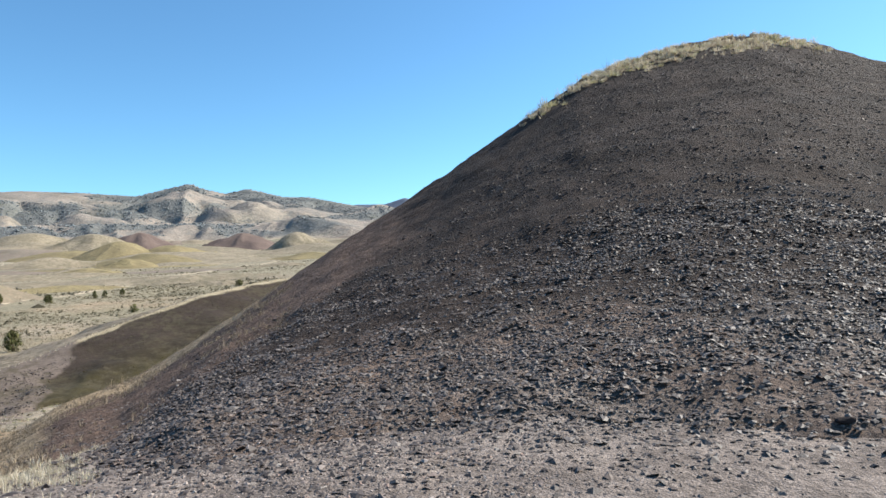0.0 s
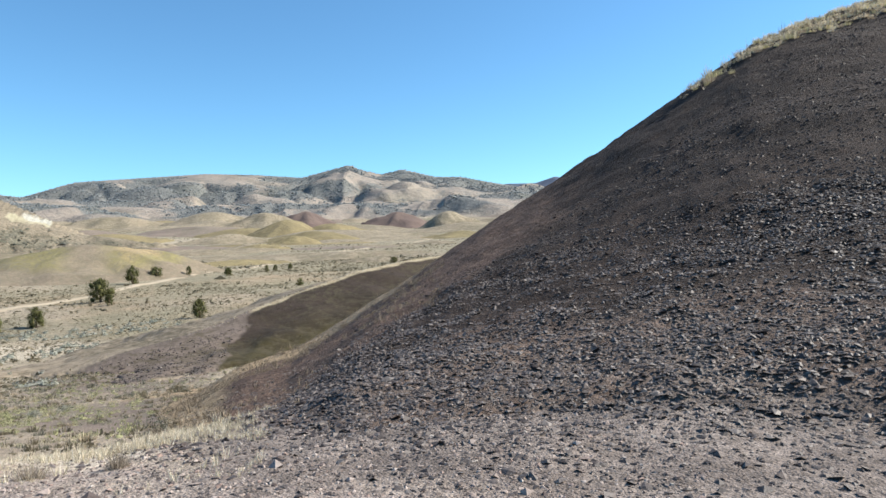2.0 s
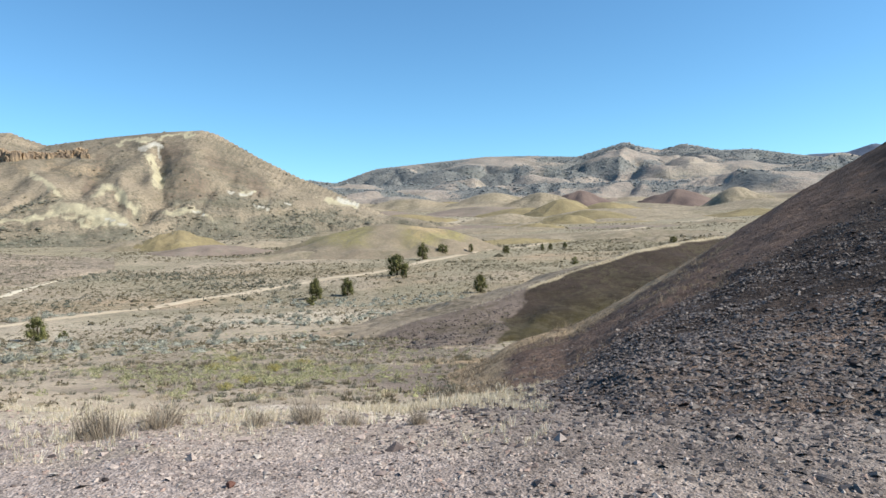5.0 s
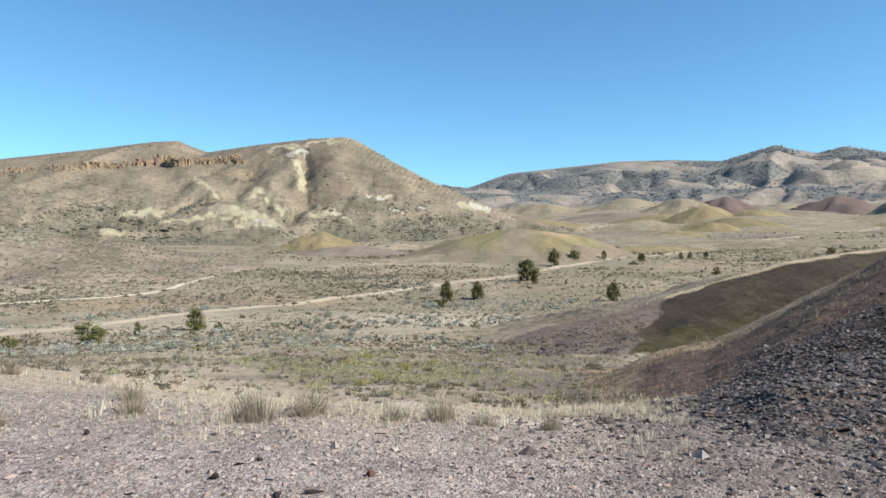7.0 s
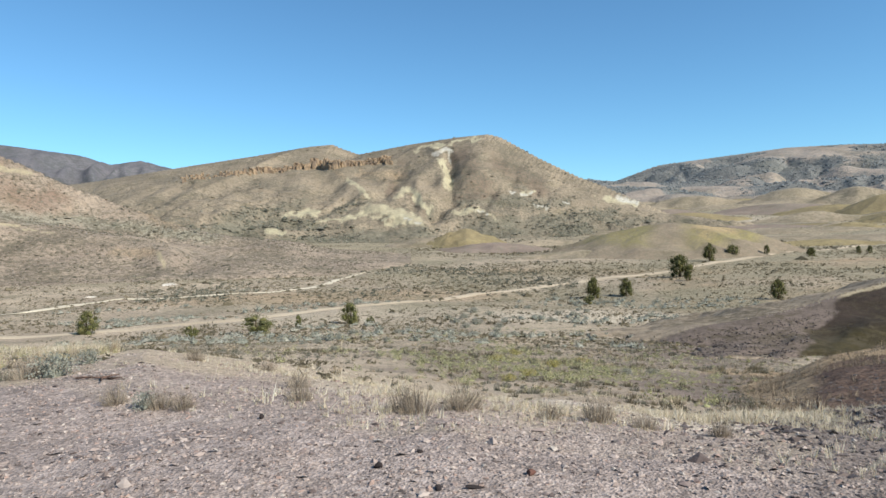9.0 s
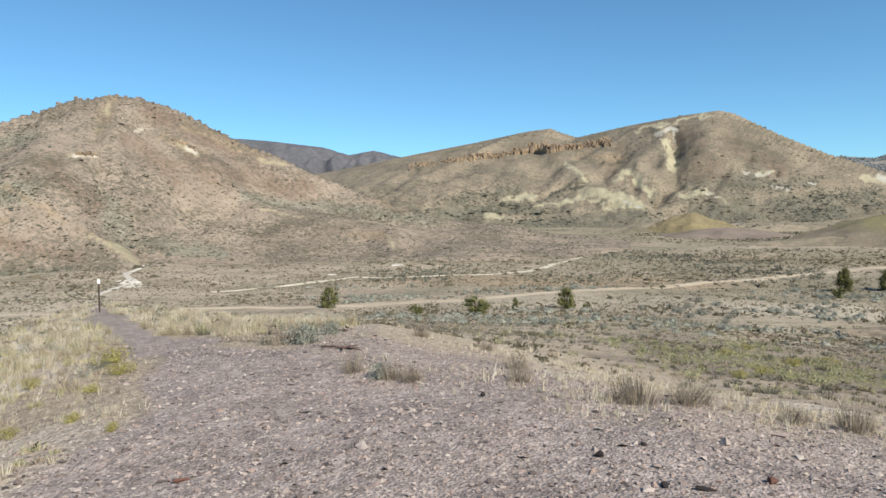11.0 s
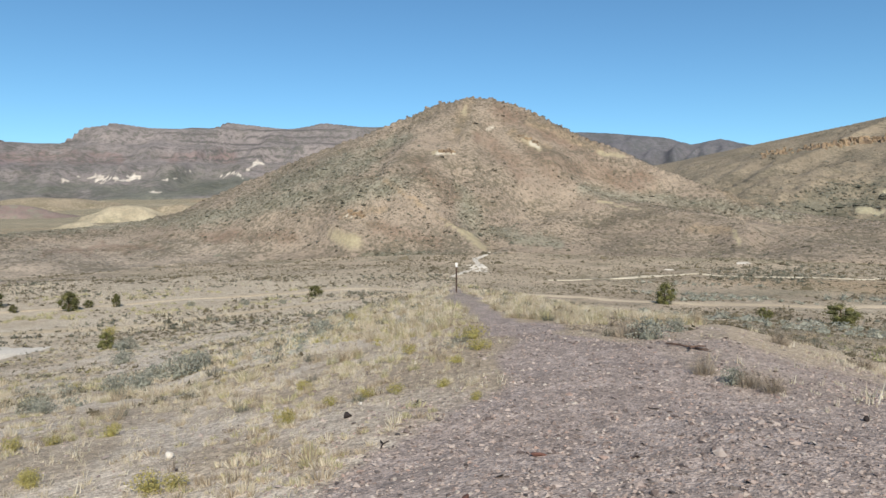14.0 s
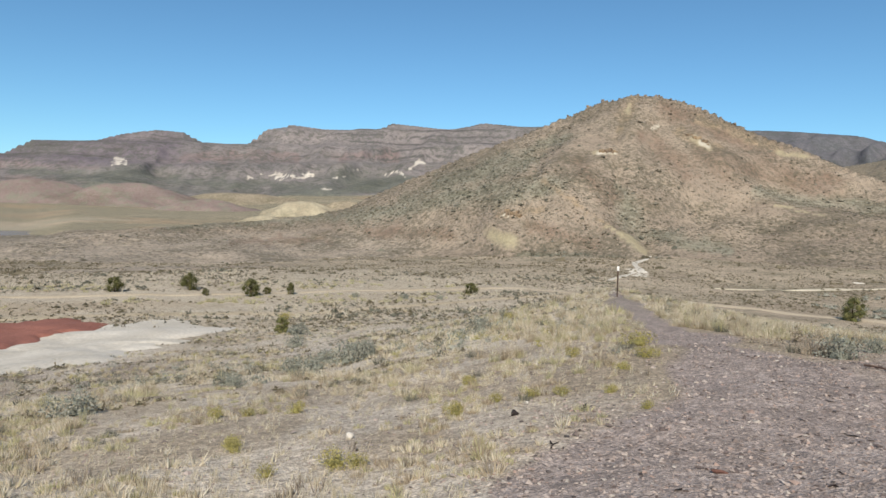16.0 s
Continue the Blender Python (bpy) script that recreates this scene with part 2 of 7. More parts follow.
def speckled(name, cols, rough=0.9, spec=0.2, grain=0.05):
    """Loose pieces, each of its own tone."""
    n = Nodes(name)
    ramp = n.add("ShaderNodeValToRGB")
    ramp.color_ramp.interpolation = "CONSTANT"
    while len(ramp.color_ramp.elements) < len(cols):
        ramp.color_ramp.elements.new(0.5)
    for i, col in enumerate(cols):
        ramp.color_ramp.elements[i].position = i / len(cols)
        ramp.color_ramp.elements[i].color = (*col, 1)
    n.link(n.random(), ramp.inputs[0])
    c = n.mix(n.ramp(n.noise(grain, 4, 0.6), 0.3, 0.7, 0, 0.4), ramp.outputs[0], n.mix(1.0, ramp.outputs[0], (0.55, 0.52, 0.5), "MULTIPLY"))
    return n.done(c, rough, n.bump(n.noise(grain * 0.4, 4), 0.5, grain * 0.2), spec)


def foliage(name, cols, rough=0.8, through=0.3):
    """Thin leaves and blades: part of the light passes through them."""
    m = speckled(name, cols, rough, 0.1, 0.3)
    t = m.node_tree
    bsdf, out = t.nodes["Principled BSDF"], t.nodes["Material Output"]
    thin, blend = t.nodes.new("ShaderNodeBsdfTranslucent"), t.nodes.new("ShaderNodeMixShader")
    t.links.new(bsdf.inputs["Base Color"].links[0].from_socket, thin.inputs["Color"])
    blend.inputs[0].default_value = through
    t.links.new(bsdf.outputs[0], blend.inputs[1])
    t.links.new(thin.outputs[0], blend.inputs[2])
    t.links.new(blend.outputs[0], out.inputs["Surface"])
    return m


GROUND = soil("valley_soil", (0.46, 0.38, 0.282), (0.33, 0.27, 0.20), 14, 0.16, [
    ("gravel", (0.368, 0.306, 0.272), (0.285, 0.235, 0.208)),
    ("straw", (0.62, 0.54, 0.44), (0.51, 0.442, 0.36)),
    ("plum", (0.235, 0.185, 0.152), (0.178, 0.14, 0.116)),
    ("rust", (0.40, 0.285, 0.175), (0.34, 0.245, 0.155)),
    ("sage", (0.262, 0.230, 0.156), (0.322, 0.276, 0.188)),
    ("pale", (0.50, 0.435, 0.335), (0.43, 0.372, 0.282)),
    ("stony", (0.265, 0.222, 0.194), (0.172, 0.142, 0.124)),
], scrub=(0.17, 0.155, 0.108), scrub_size=1.2, scrub_amount=0.55, grit=0.022, wild="wild", bare=("pale",))
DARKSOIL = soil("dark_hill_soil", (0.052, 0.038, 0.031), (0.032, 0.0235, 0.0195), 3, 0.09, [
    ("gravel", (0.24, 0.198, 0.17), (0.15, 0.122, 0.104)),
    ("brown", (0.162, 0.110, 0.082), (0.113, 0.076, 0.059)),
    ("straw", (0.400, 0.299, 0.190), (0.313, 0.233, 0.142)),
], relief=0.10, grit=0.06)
# Near face of the spur: its shade is in these dark tones; toe and soil stay lit.
SHADEDOLIVE = soil("shaded_olive_clay", (0.056, 0.043, 0.027), (0.036, 0.028, 0.019), 3, 0.2, [
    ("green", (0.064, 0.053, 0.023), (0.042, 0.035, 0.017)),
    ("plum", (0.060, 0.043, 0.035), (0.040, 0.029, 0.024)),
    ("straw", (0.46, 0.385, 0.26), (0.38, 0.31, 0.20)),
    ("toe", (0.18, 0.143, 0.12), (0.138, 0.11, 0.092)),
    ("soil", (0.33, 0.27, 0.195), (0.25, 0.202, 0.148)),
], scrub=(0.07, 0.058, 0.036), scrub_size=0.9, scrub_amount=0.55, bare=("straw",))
CONE = soil("cone_hill_soil", (0.388, 0.316, 0.240), (0.305, 0.246, 0.190), 26, 0.8, [
    ("green", (0.262, 0.252, 0.190), (0.31, 0.29, 0.222)),
    ("apron", (0.43, 0.362, 0.285), (0.362, 0.302, 0.238)),
    ("red", (0.285, 0.200, 0.146), (0.228, 0.160, 0.118)),
    ("ochre", (0.39, 0.295, 0.195), (0.34, 0.262, 0.178)),
    ("pale", (0.43, 0.375, 0.245), (0.385, 0.335, 0.215)),
    ("white", (0.66, 0.61, 0.50), (0.56, 0.51, 0.41)),
], scrub=(0.115, 0.102, 0.074), scrub_size=1.5, scrub_amount=0.66, relief=0.6, bare=("pale", "white"))
MESA = soil("rim_hill_soil", (0.325, 0.268, 0.192), (0.25, 0.206, 0.149), 34, 1.2, [
    ("green", (0.168, 0.160, 0.118), (0.215, 0.198, 0.148)),
    ("brown", (0.225, 0.175, 0.128), (0.175, 0.137, 0.102)),
    ("ochre", (0.38, 0.285, 0.18), (0.33, 0.25, 0.16)),
    ("pale", (0.46, 0.42, 0.283), (0.385, 0.35, 0.235)),
    ("chalk", (0.52, 0.50, 0.43), (0.41, 0.395, 0.335)),
], scrub=(0.115, 0.105, 0.078), scrub_size=2.2, scrub_amount=0.64, relief=0.9, bare=("pale", "chalk"))
# Tree and scrub tones greyed and blued: distance haze put into the colour.
FARHILL = soil("hazed_range_soil", (0.345, 0.295, 0.245), (0.285, 0.245, 0.207), 260, 9, [
    ("pale", (0.46, 0.395, 0.30), (0.40, 0.345, 0.265)),
    ("green", (0.165, 0.17, 0.163), (0.20, 0.20, 0.185)),
], scrub=(0.165, 0.165, 0.15), scrub_size=26, scrub_amount=0.45, relief=6)
FARMESA = soil("tableland_soil", (0.300, 0.262, 0.250), (0.222, 0.199, 0.193), 150, 6, [
    ("red", (0.285, 0.190, 0.172), (0.235, 0.165, 0.152)),
    ("purple", (0.215, 0.180, 0.196), (0.170, 0.145, 0.162)),
    ("green", (0.190, 0.190, 0.155), (0.155, 0.158, 0.135)),
    ("ledge", (0.150, 0.132, 0.128), (0.119, 0.110, 0.110)),
    ("pale", (0.800, 0.738, 0.634), (0.650, 0.573, 0.476)),
], scrub=(0.106, 0.104, 0.091), scrub_size=20, scrub_amount=0.6, relief=5, bare=("pale",))
# The blue of the next two soils is distance haze painted into the colour.
NWRANGE = soil("haze_blue_range_soil", (0.175, 0.168, 0.178), (0.125, 0.122, 0.135), 160, 8, scrub=(0.085, 0.09, 0.09), scrub_size=24, scrub_amount=0.6, relief=6)
BLUEHILL = soil("haze_blue_peak_soil", (0.13, 0.15, 0.20), (0.11, 0.13, 0.175), 200, 20, relief=3)
YELLOWCLAY = soil("ochre_clay", (0.307, 0.252, 0.134), (0.248, 0.200, 0.111), 16, 0.8, scrub=(0.198, 0.163, 0.097), scrub_size=3, scrub_amount=0.5, relief=0.5)
ORANGECLAY = soil("orange_crest_clay", (0.275, 0.24, 0.115), (0.225, 0.195, 0.098), 18, 0.8, [("ochre", (0.40, 0.305, 0.17), (0.35, 0.272, 0.155)), ("plum", (0.295, 0.238, 0.168), (0.235, 0.19, 0.137))], scrub=(0.19, 0.165, 0.115), scrub_size=1.6, scrub_amount=0.55, relief=0.3)
PLUMCLAY = soil("plum_clay", (0.27, 0.215, 0.172), (0.22, 0.172, 0.14), 20, 0.8, scrub=(0.17, 0.15, 0.115), scrub_size=4, scrub_amount=0.5, relief=0.3)
REDHILLCLAY = soil("red_hill_clay", (0.192, 0.142, 0.120), (0.158, 0.117, 0.102), 30, 1.5, relief=0.6)
TANCLAY = soil("tan_clay", (0.36, 0.30, 0.215), (0.28, 0.232, 0.165), 30, 1.5, scrub=(0.17, 0.148, 0.10), scrub_size=4, scrub_amount=0.65, relief=0.6)
MAUVECLAY = soil("mauve_clay", (0.275, 0.212, 0.188), (0.225, 0.172, 0.153), 60, 3, scrub=(0.19, 0.185, 0.14), scrub_size=16, scrub_amount=0.55, relief=1.5)
CREAMCLAY = soil("cream_clay", (0.43, 0.378, 0.268), (0.33, 0.282, 0.20), 24, 2, scrub=(0.25, 0.225, 0.16), scrub_size=6, scrub_amount=0.5, relief=0.8)
ROADDIRT = soil("road_dirt", (0.50, 0.42, 0.31), (0.44, 0.365, 0.262), 8, 0.3)
TRACKDIRT = soil("track_dirt", (0.47, 0.395, 0.285), (0.40, 0.335, 0.235), 8, 0.3)
WASHSAND = soil("wash_sand", (0.60, 0.54, 0.42), (0.52, 0.46, 0.35), 6, 0.3)
REDCLAY = soil("red_clay", (0.30, 0.128, 0.096), (0.25, 0.106, 0.080), 5, 0.25)
WHITECLAY = soil("white_clay", (0.62, 0.575, 0.50), (0.52, 0.475, 0.40), 7, 0.3)
LAKE = Nodes("lake_water").done((0.03, 0.055, 0.09), 0.12, None, 0.5)
RIMROCK = soil("rim_rock", (0.37, 0.272, 0.172), (0.21, 0.158, 0.115), 5, 0.7, relief=0.5)
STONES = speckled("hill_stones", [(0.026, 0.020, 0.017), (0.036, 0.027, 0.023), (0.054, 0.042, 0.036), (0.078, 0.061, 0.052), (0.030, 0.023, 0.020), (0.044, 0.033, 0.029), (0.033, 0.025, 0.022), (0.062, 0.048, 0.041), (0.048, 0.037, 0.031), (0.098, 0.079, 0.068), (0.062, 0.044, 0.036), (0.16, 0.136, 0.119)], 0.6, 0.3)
GREYSTONES = speckled("grey_hill_stones", [(0.054, 0.043, 0.038), (0.077, 0.062, 0.055), (0.112, 0.091, 0.080), (0.157, 0.131, 0.116), (0.064, 0.050, 0.045), (0.094, 0.075, 0.065), (0.060, 0.047, 0.042), (0.131, 0.106, 0.093), (0.085, 0.068, 0.059), (0.145, 0.122, 0.107), (0.190, 0.161, 0.141), (0.115, 0.086, 0.072)], 0.6, 0.35)
GRAVELS = speckled("path_gravel", [(0.315, 0.255, 0.224), (0.227, 0.180, 0.162), (0.377, 0.316, 0.281), (0.119, 0.094, 0.086), (0.327, 0.240, 0.200), (0.400, 0.340, 0.300), (0.290, 0.237, 0.208), (0.364, 0.305, 0.270), (0.340, 0.278, 0.244), (0.257, 0.208, 0.183), (0.352, 0.292, 0.256), (0.176, 0.140, 0.123), (0.400, 0.355, 0.311)], 0.9, 0.12)
STRAW = foliage("dry_grass", [(0.757, 0.672, 0.517), (0.671, 0.585, 0.436), (0.800, 0.739, 0.600), (0.584, 0.497, 0.365), (0.562, 0.507, 0.340)], 0.7, 0.4)
TAWNY = foliage("tawny_grass", [(0.50, 0.42, 0.30), (0.42, 0.345, 0.245), (0.58, 0.49, 0.36), (0.34, 0.28, 0.20)], 0.75, 0.35)
OLIVESTRAW = foliage("olive_straw", [(0.55, 0.50, 0.29), (0.46, 0.43, 0.24), (0.62, 0.56, 0.36), (0.36, 0.345, 0.20)], 0.75, 0.35)
DRYBROWN = foliage("brown_grass", [(0.28, 0.23, 0.17), (0.21, 0.17, 0.128), (0.40, 0.33, 0.24), (0.165, 0.132, 0.10)], 0.8, 0.25)
# Grass tones darkened to match the painted shade on the spur face.
SPURGRASS = foliage("shaded_spur_grass", [(0.085, 0.070, 0.035), (0.062, 0.050, 0.028), (0.105, 0.085, 0.046), (0.048, 0.039, 0.023)])
SAGE = foliage("sage_leaves", [(0.300, 0.312, 0.255), (0.358, 0.366, 0.305), (0.228, 0.236, 0.190), (0.420, 0.415, 0.345)])
GREYTWIG = foliage("grey_twigs", [(0.413, 0.350, 0.269), (0.338, 0.281, 0.213), (0.475, 0.406, 0.312), (0.263, 0.219, 0.169)])
RABBIT = foliage("yellow_green_brush", [(0.44, 0.39, 0.14), (0.35, 0.32, 0.12), (0.52, 0.45, 0.17), (0.28, 0.26, 0.105)])
BRUSH = foliage("olive_brush", [(0.41, 0.405, 0.215), (0.33, 0.33, 0.175), (0.48, 0.465, 0.26), (0.27, 0.27, 0.145)])
DARKSCRUB = foliage("dark_scrub", [(0.148, 0.128, 0.084), (0.184, 0.157, 0.105), (0.112, 0.098, 0.064), (0.222, 0.189, 0.128)])
HILLSCRUB = foliage("hill_scrub", [(0.15, 0.135, 0.10), (0.19, 0.17, 0.125), (0.12, 0.11, 0.08), (0.23, 0.205, 0.155)])
GREYSCRUB = foliage("grey_green_scrub", [(0.157, 0.157, 0.119), (0.190, 0.187, 0.144), (0.123, 0.124, 0.094), (0.228, 0.220, 0.173)])
JUNIPER = foliage("juniper_needles", [(0.112, 0.117, 0.047), (0.150, 0.148, 0.060), (0.080, 0.085, 0.035), (0.190, 0.178, 0.077)])
# Crowns paler and bluer than the near junipers, with haze painted in.
HAZEDTREES = foliage("hazed_juniper_crowns", [(0.24, 0.26, 0.26), (0.28, 0.295, 0.29), (0.21, 0.23, 0.235)])
OLIVEBUSH = foliage("olive_bush_leaves", [(0.174, 0.179, 0.071), (0.138, 0.142, 0.060), (0.225, 0.215, 0.093), (0.106, 0.111, 0.051)])
TWIGBARK = soil("grey_twig_bark", (0.215, 0.18, 0.135), (0.165, 0.137, 0.102), 0.3, 0.03)
BARK = soil("juniper_bark", (0.14, 0.095, 0.065), (0.095, 0.065, 0.045), 0.3, 0.03)
OLDWOOD = soil("weathered_wood", (0.17, 0.11, 0.085), (0.10, 0.068, 0.055), 0.1, 0.015, relief=0.01)
POSTSTEEL = soil("rusty_post_steel", (0.085, 0.055, 0.042), (0.06, 0.042, 0.036), 0.2, 0.02, relief=0.002)
POSTCAP = soil("white_marker_paint", (0.80, 0.79, 0.76), (0.74, 0.73, 0.70), 0.1, 0.02, relief=0.001)
BLACKROCK = soil("black_rock", (0.045, 0.036, 0.034), (0.03, 0.025, 0.025), 0.08, 0.012, relief=0.006)
REDROCK = soil("red_rock", (0.17, 0.085, 0.065), (0.12, 0.065, 0.052), 0.1, 0.012, relief=0.006)
WHITEROCK = soil("white_rock", (0.62, 0.58, 0.52), (0.52, 0.48, 0.42), 0.1, 0.012, relief=0.006)

# ---- ground: one sheet to the horizon ----
def near_line(x, y, line, width):
    """How far inside a band along a plan polyline each point lies (1 inside, 0 outside)."""
    best = np.full(np.shape(x), -1e9)
    for (x0, y0, w0), (x1, y1, w1) in zip(line, line[1:]):
        dx, dy = x1 - x0, y1 - y0
        u = np.clip(((x - x0) * dx + (y - y0) * dy) / (dx * dx + dy * dy), 0, 1)
        d = np.hypot(x - x0 - u * dx, y - y0 - u * dy)
        best = np.maximum(best, (w0 + (w1 - w0) * u) - d)
    return smooth(best, -width, width)


def blob(x, y, az, r, half_az, half_r, soft=0.5):
    """An oval area in the plan, by its azimuth, distance and half sizes in degrees and metres."""
    rr, aa = np.hypot(x, y), np.degrees(np.arctan2(x, y))
    d = np.hypot((aa - az) / half_az, (rr - r) / half_r)
    return 1 - smooth(d, 1 - soft, 1 + soft)


PATH_R = [4.5, 5.1, 5.7, 6.3, 7.0, 8.2, 9.2, 10.5, 14.5, 22.0, 27.0, 36.0]
PATH_LEFT = [-71, -66, -60, -55.5, -52.2, -52.6, -53.3, -54.3, -56.3, -57.0, -57.2, -57.3]
PATH_RIGHT = [40, -15, -26, -30, -35, -39, -43, -47.5, -52.2, -55.3, -56.2, -56.6]


def trodden(x, y, soft=0.25):
    """1 on the bare gravel of the standpoint and the path that leads from it, 0 off it."""
    r, az = np.hypot(x, y), np.degrees(np.arctan2(x, y))
    stray = 0.35 * fbm(x, y, 1.6, 4, 38, 0.6) * smooth(r, 4, 6)
    a = np.radians(az - np.interp(r, PATH_R, PATH_LEFT)) * r + stray
    b = np.radians(np.interp(r, PATH_R, PATH_RIGHT) - az) * r + stray
    return smooth(np.minimum(a, b), -soft, soft) * (1 - smooth(r, 34, 37))


def surface_masks(x, y):
    r, az = np.hypot(x, y), np.degrees(np.arctan2(x, y))
    gravel = np.maximum(trodden(x, y), (1 - smooth(r, 2.4, 3.6)) * 0.9)
    gravel = np.maximum(gravel, smooth(az, -46, -40) * (1 - smooth(r + 1.2 * fbm(x, y, 1.4, 3, 35) - 3.0 * (1 - smooth(az, -28, -16)) + 1.4 * smooth(az, -20, -8), 6.5, 9.0)) * 0.66)
    gravel = np.maximum(gravel, smooth(az, -80, -60) * (1 - smooth(r + 1.6 * fbm(x, y, 1.2, 3, 39), 5.5, 9.0)) * (1 - smooth(az, -56, -52)) * 0.5)
    straw = smooth(-az, 50, 60) * smooth(az, -175, -160) * (1 - 0.5 * smooth(r, 34, 66)) * (1 - smooth(r, 90, 150)) * (0.66 + 0.3 * fbm(x, y, 6, 2, 21))
    straw = np.maximum(straw, smooth(r, 5.8, 7.0) * (1 - smooth(r, 9, 12)) * smooth(az, -30, -20) * (1 - smooth(az, 18, 24)) * 0.85)
    straw = np.maximum(straw, smooth(r, 12, 18) * (1 - smooth(r, 26, 38)) * smooth(az, -62, -57) * (1 - smooth(az, -40, -34)) * 0.5)
    straw = np.maximum(straw, smooth(fbm(x, y, 2.4, 3, 36), -0.15, 0.45) * smooth(r, 5.0, 7.5) * (1 - smooth(r, 13, 20)) * smooth(az, -53, -46) * (1 - smooth(az, -24, -14)) * 0.3)
    straw = straw * (0.35 + 0.35 * smooth(-az, 58, 66) + 0.75 * smooth(fbm(x, y, 1.2, 3, 37), -0.45, 0.4) * (1 - smooth(r, 40, 60)) + 0.65 * smooth(r, 40, 60))
    straw = straw * (1 - smooth(gravel, 0.3, 0.8))
    plum = blob(x, y, 10, 62, 7.0, 15, 0.35) * 0.95
    plum = np.maximum(plum, blob(x, y, 12, 27, 9, 13, 0.5) * 0.85)
    plum = np.maximum(plum, blob(x, y, 0, 36, 24, 24, 0.6) * (0.5 + 0.3 * fbm(x, y, 4, 3, 41)))
    plum = np.maximum(plum, smooth(az, 8, 40) * (1 - smooth(az, 120, 140)) * (1 - smooth(r, 8, 12)) * 0.55)
    # Side of the knoll that lies in shade, painted as a plum patch.
    plum = np.maximum(plum, blob(x, y, -101, 30, 9, 11, 0.5) * (0.42 + 0.3 * fbm(x, y, 3, 3, 42)))
    rust = blob(x, y, 14, 38, 5, 3, 0.5) * 0.9 + blob(x, y, -18, 135, 20, 12, 0.5) * 0.62 + blob(x, y, 2, 185, 14, 14, 0.5) * 0.6
    rust = rust + blob(x, y, -100, 86, 12, 7, 0.5) * 0.6 + smooth(az, 2, 10) * smooth(r, 60, 110) * (1 - smooth(r, 260, 400)) * (0.5 + 0.4 * fbm(x, y, 18, 3, 40))
    pale = blob(x, y, 1, 96, 7, 7, 0.6) * 0.7 + blob(x, y, -84, 105, 34, 60, 0.7) * 0.6 + blob(x, y, -14, 98, 22, 16, 0.6) * 0.5
    sage = np.maximum.reduce([blob(x, y, -20, 340, 22, 70, 0.6) * 0.7, blob(x, y, 3, 380, 9, 60, 0.6) * 0.6, 
                              smooth(-az, 60, 75) * smooth(r, 600, 800) * np.clip(0.2 + 0.9 * fbm(x, y, 160, 3, 23), 0, 0.8), smooth(r, 160, 300) * (0.38 + 0.35 * fbm(x, y, 70, 3, 24))])
    west = smooth(-az, 64, 76) * smooth(r, 420, 620) * (1 - smooth(r, 1700, 2200))
    swath = fbm(az * 9, r, 130, 4, 43)
    rust = np.maximum(rust, west * (0.5 + 0.5 * fbm(x, y, 190, 3, 44)))
    pale = np.maximum(pale, west * smooth(swath, 0.42, 0.75) * 0.45)
    plum = np.maximum(plum, west * smooth(-swath, 0.32, 0.7) * 0.5)
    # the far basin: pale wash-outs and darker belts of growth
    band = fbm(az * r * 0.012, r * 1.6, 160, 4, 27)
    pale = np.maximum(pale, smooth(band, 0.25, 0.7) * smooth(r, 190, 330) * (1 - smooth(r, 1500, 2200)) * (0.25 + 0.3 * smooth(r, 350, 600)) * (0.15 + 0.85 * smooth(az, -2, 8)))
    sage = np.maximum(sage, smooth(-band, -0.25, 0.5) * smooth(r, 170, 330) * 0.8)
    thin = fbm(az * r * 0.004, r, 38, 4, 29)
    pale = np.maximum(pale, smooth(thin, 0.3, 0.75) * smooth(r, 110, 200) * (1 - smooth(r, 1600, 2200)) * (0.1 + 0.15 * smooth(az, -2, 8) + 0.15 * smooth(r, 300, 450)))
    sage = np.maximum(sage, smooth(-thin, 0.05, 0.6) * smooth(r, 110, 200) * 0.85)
    sage = np.maximum(sage, smooth(r, 80, 150) * smooth(az, 0, 9) * (0.62 + 0.45 * fbm(x, y, 25, 3, 34)))
    sage = np.maximum(sage, smooth(r, 170, 300) * (1 - smooth(az, -6, 4)) * smooth(az, -60, -45) * (0.6 + 0.4 * fbm(x, y, 30, 3, 33)))
    sage = np.maximum(sage, smooth(r, 50, 110) * smooth(az, -40, -20) * (0.46 + 0.3 * fbm(x, y, 22, 3, 30)))
    sage = np.maximum(sage, smooth(r, 190, 320) * smooth(az, -5, 8) * (0.66 + 0.35 * fbm(x, y, 60, 3, 32)))
    plum = np.maximum(plum, smooth(fbm(x, y, 150, 3, 28), 0.35, 0.8) * smooth(r, 300, 500) * 0.5)
    wild = smooth(r, 13, 32) * (1 - 0.75 * np.clip(straw, 0, 1)) * (1 - 0.25 * smooth(-az, 58, 70) * (1 - smooth(r, 140, 200)))
    return {"gravel": gravel, "straw": straw, "plum": plum, "rust": rust, "pale": pale, "sage": sage, "wild": wild, "stony": smooth(az, 4, 26) * smooth(r, 2.2, 6.0) * (1 - smooth(r, 12, 16)) * (1 - smooth(az, 130, 160))}


azs = np.concatenate([np.arange(-112, 92, 0.36), np.arange(92, 248, 2.0)])
rings = np.concatenate([[0.0005], np.geomspace(0.25, 40, 110, endpoint=False), np.geomspace(40, 600, 130, endpoint=False), np.geomspace(600, 4950, 45)])
rr, aa = np.meshgrid(rings, np.radians(azs), indexing="ij")
gx, gy = rr * np.sin(aa) + 0.07 * np.exp(-2 * rr), rr * np.cos(aa)
gz = land(gx, gy)
verts = np.stack([gx, gy, gz], -1).reshape(-1, 3)
